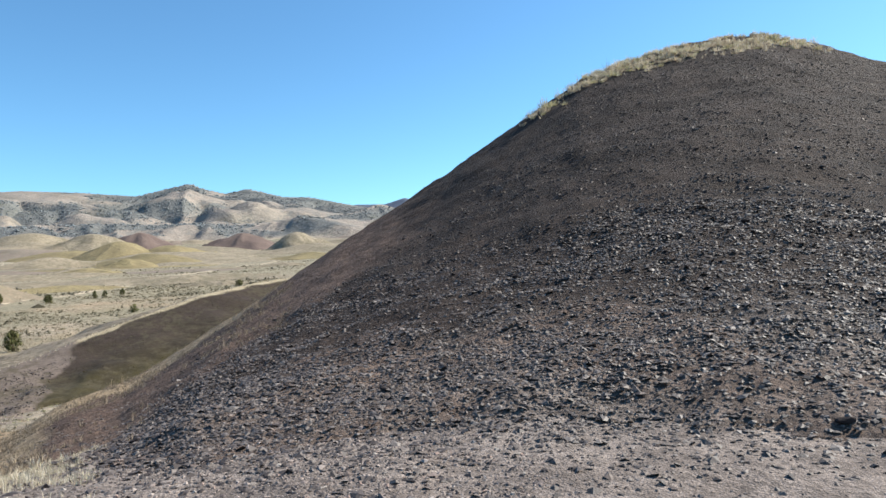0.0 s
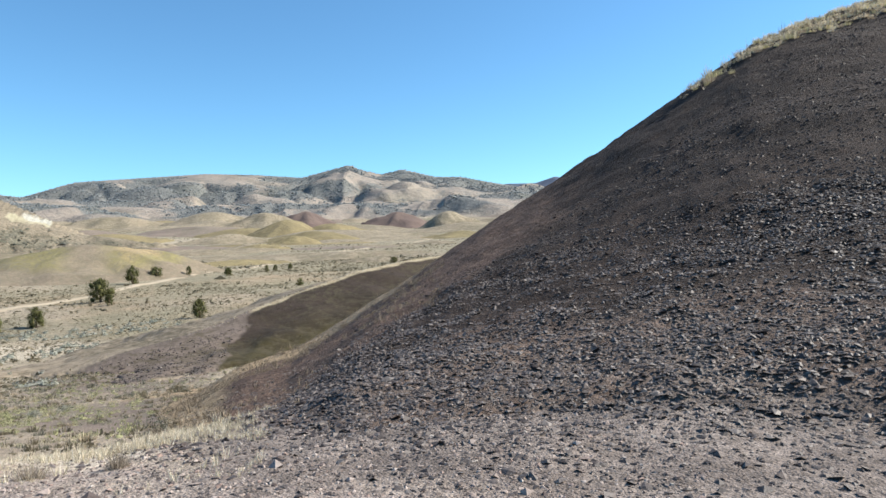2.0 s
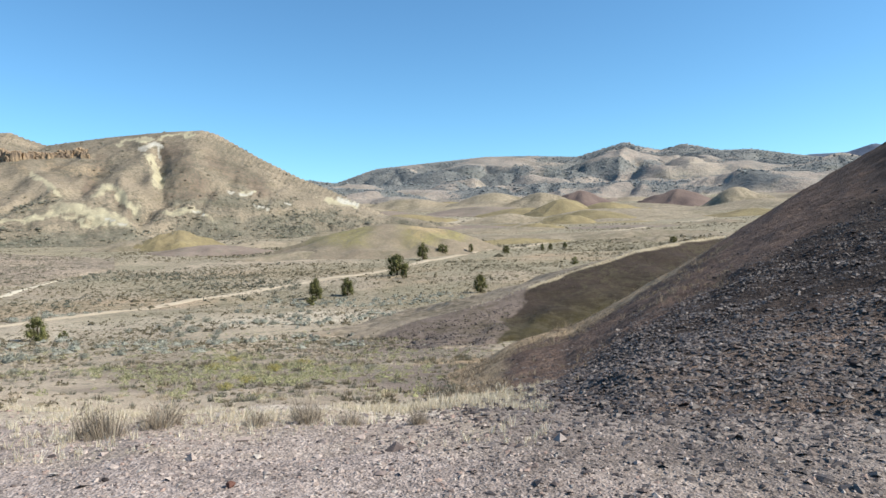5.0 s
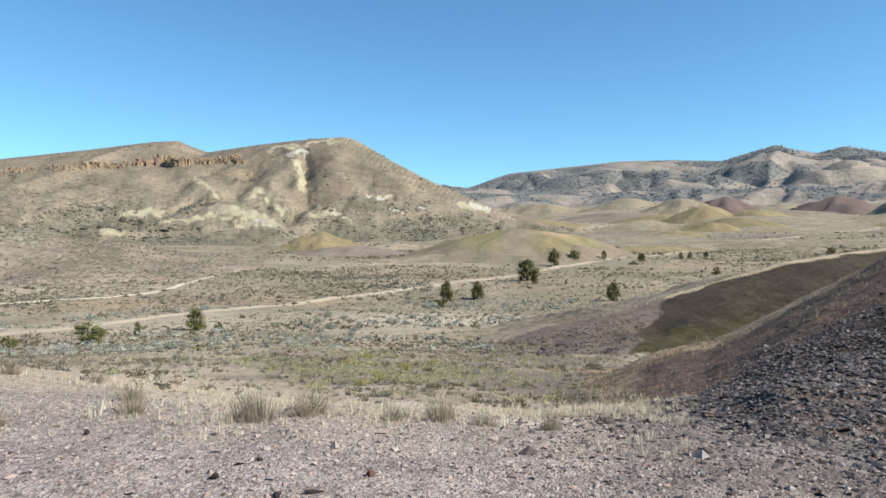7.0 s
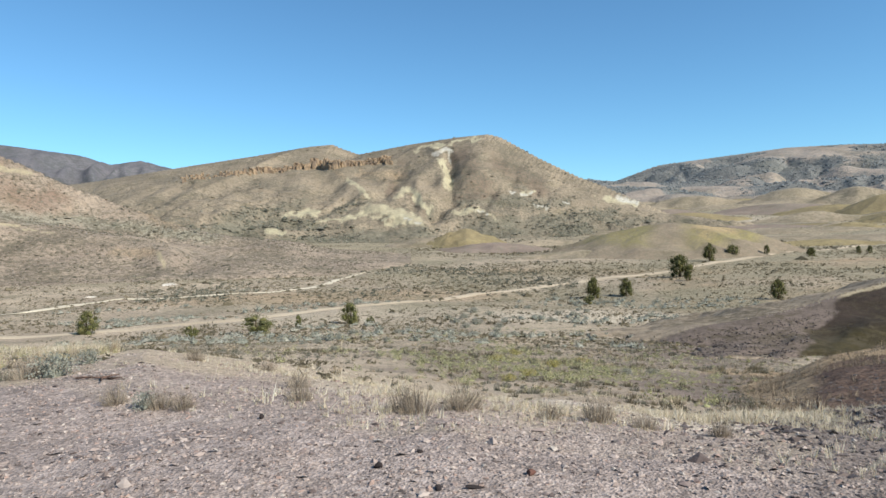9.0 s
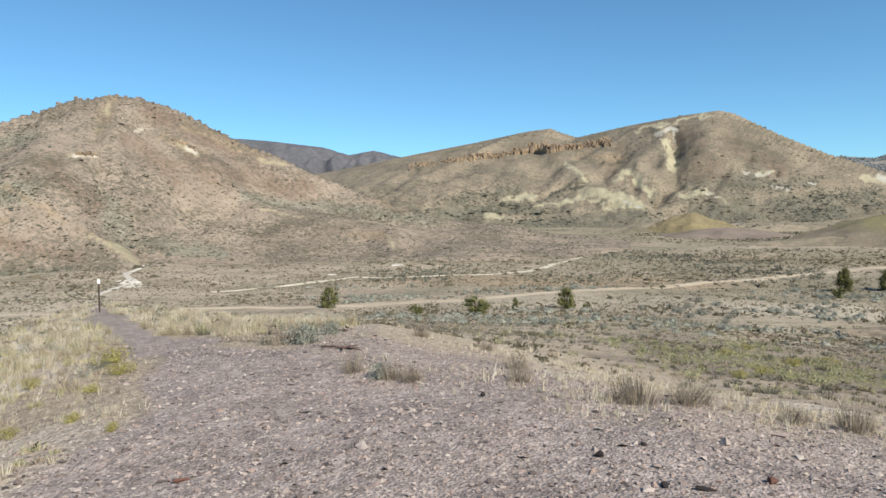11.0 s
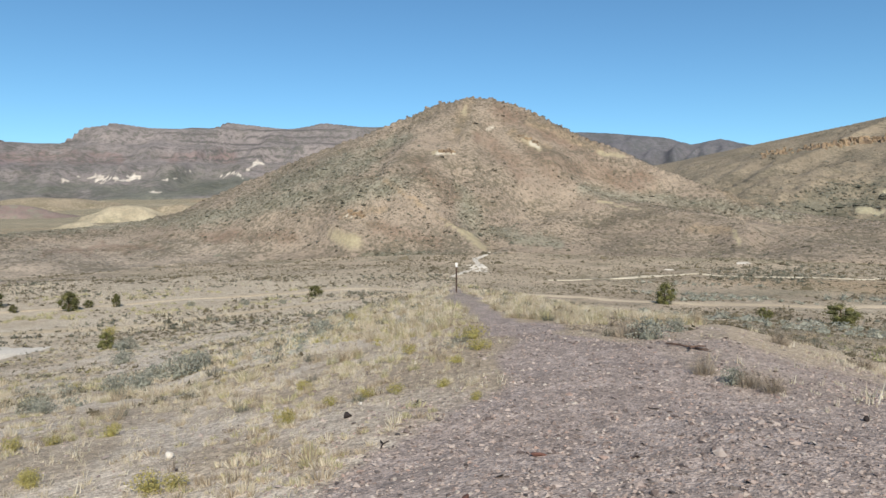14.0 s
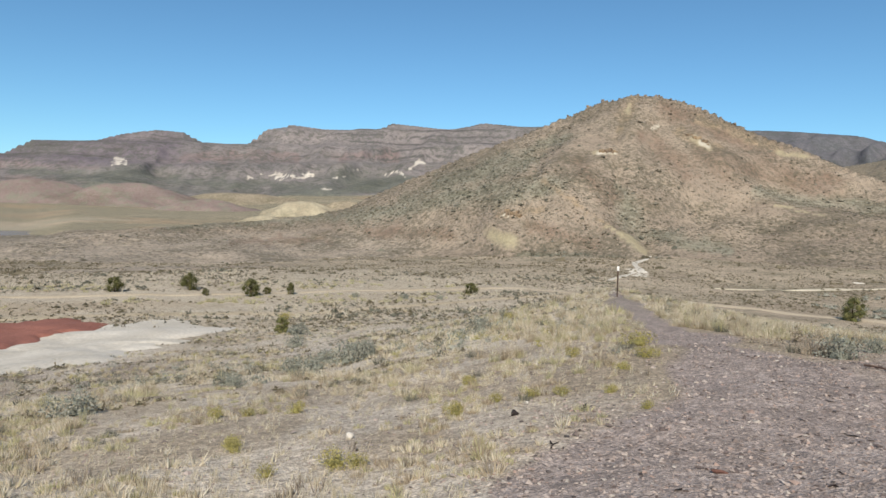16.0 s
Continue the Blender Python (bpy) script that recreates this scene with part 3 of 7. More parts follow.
quads = grid_faces(len(rings), len(azs), closed=True)[:, ::-1]
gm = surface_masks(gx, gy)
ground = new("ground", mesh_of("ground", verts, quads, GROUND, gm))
tagged(ground, "dry tan valley floor of bare earth and sparse scrub", "ground", kind="structure")


# ---- hills ----
def crest_curve(knots, count=160):
    """Smooth crest line through (azimuth, distance, elevation, run) knots: x, y, z, run."""
    k = np.array([(*at(az, r), up(az, r, el), w) for az, r, el, w in knots])
    t = np.concatenate([[0], np.cumsum(np.hypot(*np.diff(k[:, :2], axis=0).T))])
    s = np.linspace(0, t[-1], count)
    return s, np.array([np.interp(s, t, k[:, i]) for i in range(4)])


def carve(x, y, z, cuts, seed):
    """Spurs (raised) and gullies (sunk) on a hillside: rows of height in metres, half width in degrees, line of (azimuth, elevation)."""
    r, az = np.hypot(x, y), np.degrees(np.arctan2(x, y))
    el = np.degrees(np.arctan2(z - 1.6, r)) + 0.30 * fbm(x, y, 26, 4, seed + 22, 0.6)
    az = az + 0.40 * fbm(x, y, 26, 4, seed + 21, 0.6)
    out = np.zeros(np.shape(x))
    for height, wide, line in cuts:
        d = np.full(np.shape(x), 1e9)
        for (a0, e0), (a1, e1) in zip(line, line[1:]):
            u = np.clip(((az - a0) * (a1 - a0) + (el - e0) * (e1 - e0)) / ((a1 - a0) ** 2 + (e1 - e0) ** 2), 0, 1)
            d = np.minimum(d, np.hypot(az - a0 - u * (a1 - a0), el - e0 - u * (e1 - e0)))
        p = np.clip(1 - d / wide, 0, 1)
        out = out + height * (p * p * (3 - 2 * p) if height > 0 else p ** 1.2)
    return out


def ridge(x, y, knots, power=1.25, softness=0.04, gully=0.0, gully_size=20.0, lumps=0.0, lump_size=60.0, seed=0, top=0.03, rough=4, steps=0.0, step_size=40.0, crag=0.0, knobs=0.0, knob_size=18.0, knob_from=0.45, billow=0.0, cuts=()):
    """Land with a ridge on it: height, height above the plain land, how far down the slope (0 crest, 1 foot), place along the crest."""
    s, (cx, cy, cz, cw) = crest_curve(knots)
    base = land(x, y, False)
    shape = x.shape
    xf, yf = x.ravel(), y.ravel()
    zt, ww, sl, dm, sn = (np.empty(xf.size) for _ in range(5))
    soft = softness * s[-1]
    for i in range(0, xf.size, 20000):
        d = np.hypot(xf[i:i + 20000, None] - cx, yf[i:i + 20000, None] - cy)
        m = d.min(axis=1)
        wt = np.exp(-(d - m[:, None]) / soft)
        wt /= wt.sum(axis=1, keepdims=True)
        zt[i:i + 20000], ww[i:i + 20000], sl[i:i + 20000], dm[i:i + 20000], sn[i:i + 20000] = wt @ cz, wt @ cw, wt @ s, m, s[d.argmin(axis=1)]
    zt, ww, sl, dm, sn = (v.reshape(shape) for v in (zt, ww, sl, dm, sn))
    near = np.interp(sn, s, cz)
    blend = smooth(dm / ww, 0.0, 0.3)
    zt = near * (1 - blend) + zt * blend
    u = (np.sqrt((dm / ww) ** 2 + top ** 2) - top)
    mid = np.clip(u, 0, 1) * (1 - np.clip(u, 0, 1)) * 4
    if gully:
        g = fbm(sl + 0.25 * dm, dm * 0.22, gully_size, 3, seed)
        u = u + gully * mid * (np.abs(g) - 0.35)
    h = (zt - base) * np.clip(1 - u, 0, None) ** power
    if lumps:
        h = h + lumps * fbm(x, y, lump_size, rough, seed + 5) * smooth(u, 0.06, 0.4) * (1 - smooth(u, 0.8, 1.1))
    if steps:
        h = h + steps * np.sin(2 * np.pi * (h + 6 * fbm(x, y, 300, 2, seed)) / step_size) * smooth(h, 30, 80)
    if crag:
        h = h + crag * fbm(x, y, 6, 3, seed + 9) * (1 - smooth(u, 0.05, 0.25))
    if billow:
        h = h + billow * (np.abs(fbm(x, y, lump_size, rough, seed + 5)) * 2 - 0.75) * smooth(u, 0.04, 0.3) * (1 - smooth(u, 0.8, 1.1))
        h = h + 0.4 * billow * (np.abs(fbm(x, y, 0.4 * lump_size, 2, seed + 6)) * 2 - 0.75) * smooth(u, 0.04, 0.3) * (1 - smooth(u, 0.8, 1.1))
        # the swells stay below the crest line
        roof = np.interp(np.degrees(np.arctan2(x, y)), [k[0] for k in knots], [k[2] for k in knots]) - 1.4 * u
        over = base + h - 1.6 - np.hypot(x, y) * np.tan(np.radians(roof))
        h = h - 0.8 * np.clip(over, 0, None) * smooth(u, 0.02, 0.06)
    if knobs:
        h = h + knobs * (np.abs(fbm(x, y, knob_size, 3, seed + 13)) * 2 - 0.6) * smooth(u, knob_from, knob_from + 0.15) * (1 - smooth(u, 0.85, 1.05))
    if cuts:
        h = h + carve(x, y, base + h, cuts, seed) * smooth(u, 0.03, 0.12) * (1 - smooth(u, 0.9, 1.0))
    h = np.where(u >= 1, -1.0, h)
    return base + h, h, u, sl


def hill(name, material, box, knots, label, category="hill", areas=None, sink=0.6, **shape):
    x, y = polar_grid(*box)
    z, h, u, s = ridge(x, y, knots, **shape)
    keep = h > 0.02
    z = np.where(keep, z, land(x, y, False) - sink)
    masks = areas(x, y, z, u, s) if areas else {}
    return tagged(sheet(name, x, y, z, material, masks, keep), label, category, kind="structure")


def streaks(az, el, lines, soft=0.9, stray=1.0):
    """Areas on a hillside along short lines: rows of azimuth and elevation of both ends, half width."""
    az, el = az + stray * 0.55 * fbm(az, el, 1.1, 4, 401, 0.65), el + stray * 0.30 * fbm(az, el, 0.9, 4, 402, 0.65)
    best = np.zeros(az.shape)
    for a0, e0, a1, e1, w in lines:
        u = np.clip(((az - a0) * (a1 - a0) + (el - e0) * (e1 - e0)) / ((a1 - a0) ** 2 + (e1 - e0) ** 2 + 1e-9), 0, 1)
        d = np.hypot(az - a0 - u * (a1 - a0), el - e0 - u * (e1 - e0)) / w
        best = np.maximum(best, 1 - smooth(d, 1 - soft, 1 + soft))
    return 0.7 * best


# the conical hill
CONE_KNOTS = [(-112, 175, -5.0, 45), (-108, 185, -4.5, 55), (-104, 205, -3.64, 72), (-100.6, 235, -2.71, 100), (-94.9, 275, -1.93, 138), (-90.7, 305, -1.28, 164), (-86.4, 325, -0.78, 185), (-81.4, 333, -0.18, 190), (-78.6, 335, 0.6, 190), (-74.9, 332, 2.42, 184), (-69.4, 328, 4.94, 172), (-64.6, 324, 6.82, 172), (-59.9, 322, 8.75, 172),
              (-57.5, 320, 9.7, 170), (-55.6, 320, 10.20, 175), (-53.3, 320, 10.10, 175), (-50.5, 317, 9.1, 170), (-48.1, 314, 7.95, 165), (-45.4, 310, 6.6, 155),
              (-42, 303, 5.1, 140), (-38.0, 292, 3.4, 120), (-33, 270, 1.2, 90), (-29, 255, -0.6, 60)]


def cone_areas(x, y, z, u, s):
    r, az = np.hypot(x, y), np.degrees(np.arctan2(x, y))
    el = np.degrees(np.arctan2(z - 1.6, r))
    pale = streaks(az, el, [(-66.6, -1.3, -64.9, -2.0, 0.62), (-57.2, -0.3, -55.9, -1.1, 0.18), (-55.9, -1.1, -53.9, -2.45, 0.30), (-55.8, 9.6, -55.9, 9.0, 0.3), (-58.4, 5.72, -56.8, 5.65, 0.15), (-50.5, 6.9, -49.6, 6.0, 0.35), (-44.6, 5.6, -42.5, 5.1, 0.2),
                           (-34.0, -0.9, -33.6, -1.9, 0.22), (-44.8, 1.6, -41.0, 0.75, 0.12)], stray=0.6)
    ochre = streaks(az, el, [(-55.6, 9.9, -56.0, 8.4, 0.7), (-56.2, 8.4, -56.4, 7.4, 0.3), (-62.4, 3.2, -59.6, 1.5, 0.3), (-59.8, 1.5, -56.9, -0.4, 0.22), (-50.5, 8.4, -44.5, 5.8, 0.35), (-35.7, 2.6, -33.1, 1.2, 0.25), (-66.0, 0.3, -62.5, 0.9, 0.4), (-51.9, 7.3, -48.6, 5.9, 0.4), (-37.4, -0.5, -34.6, -0.8, 0.5)], stray=0.7)
    red = streaks(az, el, [(-53, 9.1, -44.6, 5.6, 0.9), (-66.3, 0.4, -64.0, 0.55, 0.3), (-77, -1.4, -70, -1.4, 0.5), (-88, -2.4, -80, -2.2, 0.4), (-50, 5.4, -41, 3.2, 1.3), (-54, 7.0, -51, 4.0, 1.0), (-59.5, 4.6, -57, 2.0, 1.0), (-63.5, -0.6, -58, -2.0, 0.7)]) * 0.85
    green = streaks(az, el, [(-93, -1.35, -79.5, -0.1, 0.35), (-79.5, -0.2, -72.7, 0.8, 0.75), (-74, 1.2, -61.5, 2.9, 1.0), (-71, 3.0, -64, 5.0, 1.0), (-66, 4.6, -61, 7.0, 0.6), (-56.4, 2.6, -54.8, -0.8, 0.9), (-54.8, -0.8, -48, -1.9, 0.6), (-64, -3.0, -52, -3.2, 0.35), (-46, 2.5, -37.9, 1.4, 0.5), (-38, 1.5, -29.7, 0.2, 0.5)]) * 0.95
    white = streaks(az, el, [(-55.4, -3.35, -54.9, -3.5, 0.22), (-54.9, -3.75, -54.4, -3.85, 0.25), (-55.2, -4.35, -53.9, -4.2, 0.18), (-57.9, 5.65, -56.7, 5.7, 0.2), (-53.9, 7.6, -53.4, 7.8, 0.16), (-50.0, 6.5, -49.6, 6.1, 0.25), (-66.0, 0.25, -65.4, 0.2, 0.12)], stray=0.5)
    apron = (1 - smooth(el + 0.5 * fbm(x, y, 40, 3, 403), -2.6, -0.9)) * (1 - smooth(az, -78, -67)) * 0.9
    return {"pale": pale, "ochre": ochre, "red": red, "green": green, "white": white, "apron": apron}


CONE_CUTS = [
    (1.6, 1.3, [(-62.4, 3.5), (-59.6, 1.2), (-56.9, -0.6), (-54.5, -2.3)]), (-2.8, 2.0, [(-56.6, 3.6), (-55.2, 0.4), (-53.4, -1.7)]),
    (3.6, 2.0, [(-48.2, 4.2), (-44.8, 1.5), (-40.2, 0.5), (-35.3, -0.4), (-33.4, -1.5)]), (-2.8, 1.5, [(-45.6, 3.6), (-42.5, 2.1), (-37.9, 1.5), (-33.6, 0.9)]),
    (-1.4, 0.8, [(-56.7, 6.9), (-56.5, 4.6), (-56.8, 2.4)]), (-1.4, 0.9, [(-53.3, 8.2), (-53.8, 6.0), (-54.6, 3.6)]), (1.4, 1.2, [(-55.2, 8.8), (-55.3, 6.2)]),
    (1.7, 1.4, [(-50.6, 7.4), (-49.6, 5.6), (-48.2, 4.3)]), (-1.6, 1.0, [(-62.2, 6.6), (-63.8, 3.8)]), (-1.6, 1.0, [(-66.2, 5.2), (-68.0, 2.8)]), (1.6, 1.4, [(-59.8, 6.9), (-61.8, 4.2)]),
    (2.2, 1.9, [(-67.0, -0.9), (-65.2, -1.8)]), (-1.4, 1.0, [(-51.6, 4.6), (-50.8, 2.2), (-49.6, 0.2)]), (-1.4, 0.9, [(-70.5, 1.6), (-72.5, -0.6)])]
CONE_FORM = dict(power=1.18, gully=0.10, gully_size=60, lumps=2.0, lump_size=40, seed=31, softness=0.02, crag=0.8, cuts=CONE_CUTS)
hill("cone_hill", CONE, (-116, -14, 550, 135, 450, 170), CONE_KNOTS, "tall cone-shaped hill of tan earth dotted with scrub", areas=cone_areas, **CONE_FORM)

# the long hill with the rim of rock
MESA_KNOTS = [(-46, 700, 3.4, 230), (-37.8, 690, 4.83, 290), (-32, 680, 5.96, 320), (-26.3, 670, 6.95, 330), (-22, 655, 7.72, 320), (-20.4, 650, 7.88, 300), (-19.4, 648, 7.45, 290), (-18.2, 645, 7.05, 280),
              (-14, 630, 7.82, 250), (-9.8, 610, 8.38, 215), (-7.2, 600, 8.58, 200), (-6.2, 597, 8.25, 195), (-3, 588, 6.4, 175), (0, 580, 4.85, 150), (2.2, 575, 3.95, 130), (5.1, 570, 2.55, 90), (8, 565, 1.2, 60)]


def mesa_areas(x, y, z, u, s):
    r, az = np.hypot(x, y), np.degrees(np.arctan2(x, y))
    el = np.degrees(np.arctan2(z - 1.6, r))
    chalk = streaks(az, el, [(-11.9, 6.9, -11.3, 7.35, 0.22), (-11.3, 7.35, -10.4, 7.2, 0.22), (-11.0, 7.1, -10.7, 6.2, 0.15), (-4.8, 3.55, -3.6, 3.6, 0.13), (-3.3, 2.65, -2.2, 2.3, 0.13), (-1.2, 2.6, -0.6, 2.55, 0.1), (3.5, 2.95, 4.7, 2.55, 0.22), (-5.6, 3.6, -5.4, 3.5, 0.12), (-14.6, 1.75, -13.0, 1.25, 0.14), (-8.3, 2.2, -7.4, 1.9, 0.12)], stray=0.7, soft=0.5)
    pale = streaks(az, el, [(-11.5, 6.5, -11.2, 5.4, 0.2), (-11.2, 5.4, -10.6, 4.1, 0.32), (-17.4, 2.6, -13.8, 1.45, 0.5), (-15.6, 2.4, -12.8, 1.2, 0.36), (-19.6, 1.9, -16.6, 2.2, 0.25), (-17.0, 1.7, -15.0, 1.1, 0.12), (-24.9, 2.1, -23.6, 1.9, 0.14), (-23.6, 2.2, -21.8, 2.4, 0.25), (-22.0, 1.75, -18.0, 1.9, 0.14), (-13.4, 3.9, -12.7, 2.4, 0.3), (-13.6, 4.1, -15.0, 3.5, 0.22), (-10.4, 2.1, -7.9, 2.2, 0.2),
                           (-7.7, 2.1, -6.7, 1.45, 0.16), (-25.7, 0.8, -24.3, 0.45, 0.26), (-19.4, 5.2, -17.3, 3.5, 0.25), (2.0, 3.0, 4.6, 2.5, 0.25), (-8.0, 8.3, -13.5, 7.5, 0.12), (-4.8, 3.6, -3.6, 3.7, 0.2)], stray=1.0, soft=0.5)
    ochre = streaks(az, el, [(-35.0, 2.1, -32.8, 1.4, 0.3), (-33.2, -0.4, -31.5, -0.7, 0.3), (-18.0, 5.6, -14.5, 5.0, 0.45), (-20.6, 5.6, -19.8, 5.2, 0.3)]) * 0.8
    brown = streaks(az, el, [(-9.8, 6.8, -8.0, 4.4, 1.3), (-6.6, 6.2, -3.0, 4.2, 0.9), (-14.6, 6.0, -15.6, 4.0, 0.6), (-10.0, 3.5, -7.0, 3.4, 0.4), (-13.7, 3.5, -13.2, 2.3, 0.3)]) * 1.1
    green = streaks(az, el, [(-34, 0.6, -24, 1.4, 0.75), (-29, 1.8, -23, 3.1, 0.5), (-22.4, 1.75, -17, 3.3, 0.18), (-29.3, -0.4, -13.4, 0.5, 0.55), (-12.4, 2.0, -12.9, 2.8, 0.4), (-9.7, 3.2, -1, 2.6, 0.6), (-9.7, 0.9, 3.1, 1.6, 0.55), (-6, 4.4, -4.4, 3.9, 0.25), (0, 1.4, 6, 1.0, 0.4)]) * 0.9
    green = np.maximum(green, (1 - smooth(el + 0.8 * fbm(x, y, 45, 3, 49), 0.6, 2.0)) * (0.55 + 0.5 * fbm(x, y, 25, 3, 50)))
    return {"pale": pale, "chalk": chalk, "ochre": ochre, "green": green, "brown": brown}


MESA_CUTS = [
    (3.0, 1.5, [(-20.2, 5.9), (-19.0, 4.6), (-17.4, 3.3)]), (3.0, 1.3, [(-11.7, 6.4), (-12.9, 4.7), (-13.8, 4.0), (-15.1, 3.3)]), (2.2, 1.1, [(-13.2, 4.0), (-12.5, 3.4), (-12.6, 1.9)]),
    (-6.0, 0.75, [(-10.8, 6.8), (-10.2, 4.9), (-10.3, 3.3), (-12.2, 1.9)]), (1.9, 0.9, [(-11.8, 7.1), (-11.4, 5.5), (-10.9, 4.0)]), (3.0, 2.0, [(-7.4, 7.8), (-8.3, 6.0), (-8.5, 4.7)]),
    (-3.8, 1.1, [(-14.3, 6.0), (-15.1, 4.7), (-15.9, 3.6), (-17.1, 3.2)]), (-2.2, 0.7, [(-13.8, 3.7), (-13.5, 2.5), (-12.5, 1.8)]), (2.2, 1.3, [(-10.4, 2.0), (-7.9, 2.1), (-7.2, 1.6)]),
    (-2.2, 0.7, [(-6.9, 4.0), (-7.8, 2.6)]), (-2.2, 0.8, [(-4.6, 5.8), (-5.6, 4.3)]), (-1.9, 0.7, [(-1.6, 4.3), (-2.4, 3.0)]), (1.9, 1.2, [(-17.1, 2.5), (-14.5, 1.6), (-12.9, 1.1)]),
    (1.7, 1.0, [(-24.8, 2.0), (-22.0, 2.3)]), (1.5, 0.9, [(-25.8, 0.7), (-24.2, 0.4)]), (-1.5, 0.8, [(-22.4, 1.8), (-19.0, 2.8), (-16.9, 3.4)]), (-1.7, 0.5, [(-10.0, 3.4), (-8.3, 3.9), (-5.9, 3.8), (-3.1, 3.4)]),
    (-1.5, 0.9, [(-24.2, 5.0), (-25.4, 3.2)]), (-1.5, 0.9, [(-29.0, 4.2), (-30.2, 2.4)]), (1.5, 1.2, [(-22.2, 5.2), (-23.4, 3.6)])]
MESA_FORM = dict(power=1.25, gully=0.10, gully_size=80, lumps=4.0, lump_size=60, rough=5, seed=47, softness=0.012, knobs=1.3, knob_size=14, knob_from=0.5, cuts=MESA_CUTS)
hill("rim_hill", MESA, (-62, 14, 640, 235, 760, 190), MESA_KNOTS, "long tan hill with a band of broken rim rock", areas=mesa_areas, **MESA_FORM)

# far ranges
FAR_N = [(-2, 3300, 1.6, 700), (2.4, 3350, 4.05, 900), (6.5, 3400, 5.44, 1100), (11.2, 3450, 5.86, 1200), (15.8, 3500, 6.22, 1300), (19.5, 3500, 6.15, 1300), (23.4, 3550, 5.9, 1300), (25.6, 3560, 6.5, 1300), (27.3, 3560, 6.92, 1300),
         (28.3, 3560, 6.5, 1300), (30.0, 3560, 6.1, 1300), (31.8, 3560, 6.5, 1300), (34.5, 3560, 5.78, 1250), (36.6, 3560, 5.72, 1200), (40.1, 3600, 5.0, 1100), (44, 3600, 4.4, 1000), (50, 3600, 3.0, 800), (58, 3600, 1.0, 500)]


RANGE_FORM = dict(power=1.0, gully=0.16, gully_size=420, billow=40, lump_size=430, rough=3, seed=81, softness=0.01, top=0.02)


def far_areas(x, y, z, u, s):
    low = 0.40 - np.abs(fbm(x, y, 430, 3, 86)) + 0.22 * fbm(x, y, 110, 3, 61) + 0.2 * fbm(x, y, 700, 2, 62)
    green = smooth(low, -0.08, 0.10) * smooth(u, -0.02, 0.06) * (1 - smooth(u, 0.62, 0.85))
    pale = smooth(fbm(x, y, 330, 4, 71), 0.25, 0.8) * smooth(u, 0.55, 0.85)
    return {"green": green * 0.9, "pale": pale * 0.6}


hill("north_range", FARHILL, (-4, 60, 440, 1750, 4100, 125), FAR_N, "far range of bare tan hills patched with dark trees", "mountain range", areas=far_areas, sink=8, **RANGE_FORM)
def foothills(r, el, sway, lump, seed, az0=1.0, az1=50.0, run=420):
    """Crest knots of a lower line of rounded hills, rising and dipping."""
    azk = np.linspace(az0, az1, 34)
    n = fbm(azk, azk * 0, lump, 2, seed)
    return [(float(a), r + 120 * float(v), el + sway * float(v) - 1.6 * float(smooth(np.array(a), az1 - 8, az1)), run) for a, v in zip(azk, n)]


FOOTHILLS = foothills(2750, 4.55, 0.50, 5.5, 301), foothills(2250, 3.75, 0.38, 4.0, 305)
for k, line in enumerate(FOOTHILLS):
    hill("foothill_line", FARHILL, (-1, 53, 320, [1950, 1480][k], [2950, 2450][k], 70), line, "line of rounded tan foothills patched with trees", "hills", areas=far_areas, sink=6,
         power=0.9, gully=0.3, gully_size=170, lumps=22, lump_size=200, rough=3, seed=311 + k, softness=0.012, top=0.06)
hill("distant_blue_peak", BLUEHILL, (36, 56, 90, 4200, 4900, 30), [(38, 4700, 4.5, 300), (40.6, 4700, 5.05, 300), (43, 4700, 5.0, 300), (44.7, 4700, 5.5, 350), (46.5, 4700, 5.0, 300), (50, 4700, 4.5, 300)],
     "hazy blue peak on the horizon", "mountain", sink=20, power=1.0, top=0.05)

FAR_W = [(-118, 2850, 3.0, 800), (-108, 2850, 3.6, 850), (-104, 2850, 3.88, 900), (-102, 2850, 4.64, 950), (-99.5, 2850, 4.84, 950), (-96.8, 2850, 5.62, 1000), (-93.7, 2850, 6.03, 1050), (-91.8, 2850, 6.0, 1050), (-90.4, 2850, 5.6, 1000), (-87.1, 2850, 5.6, 1000),
         (-85, 2850, 6.8, 1000), (-83.6, 2850, 7.4, 1050), (-81, 2850, 7.2, 1050), (-76.6, 2850, 7.25, 1050), (-75.3, 2850, 7.78, 1050), (-70.2, 2850, 7.55, 1050), (-67.5, 2850, 8.1, 1050), (-63, 2850, 7.8, 1050), (-56, 2850, 7.4, 1000)]


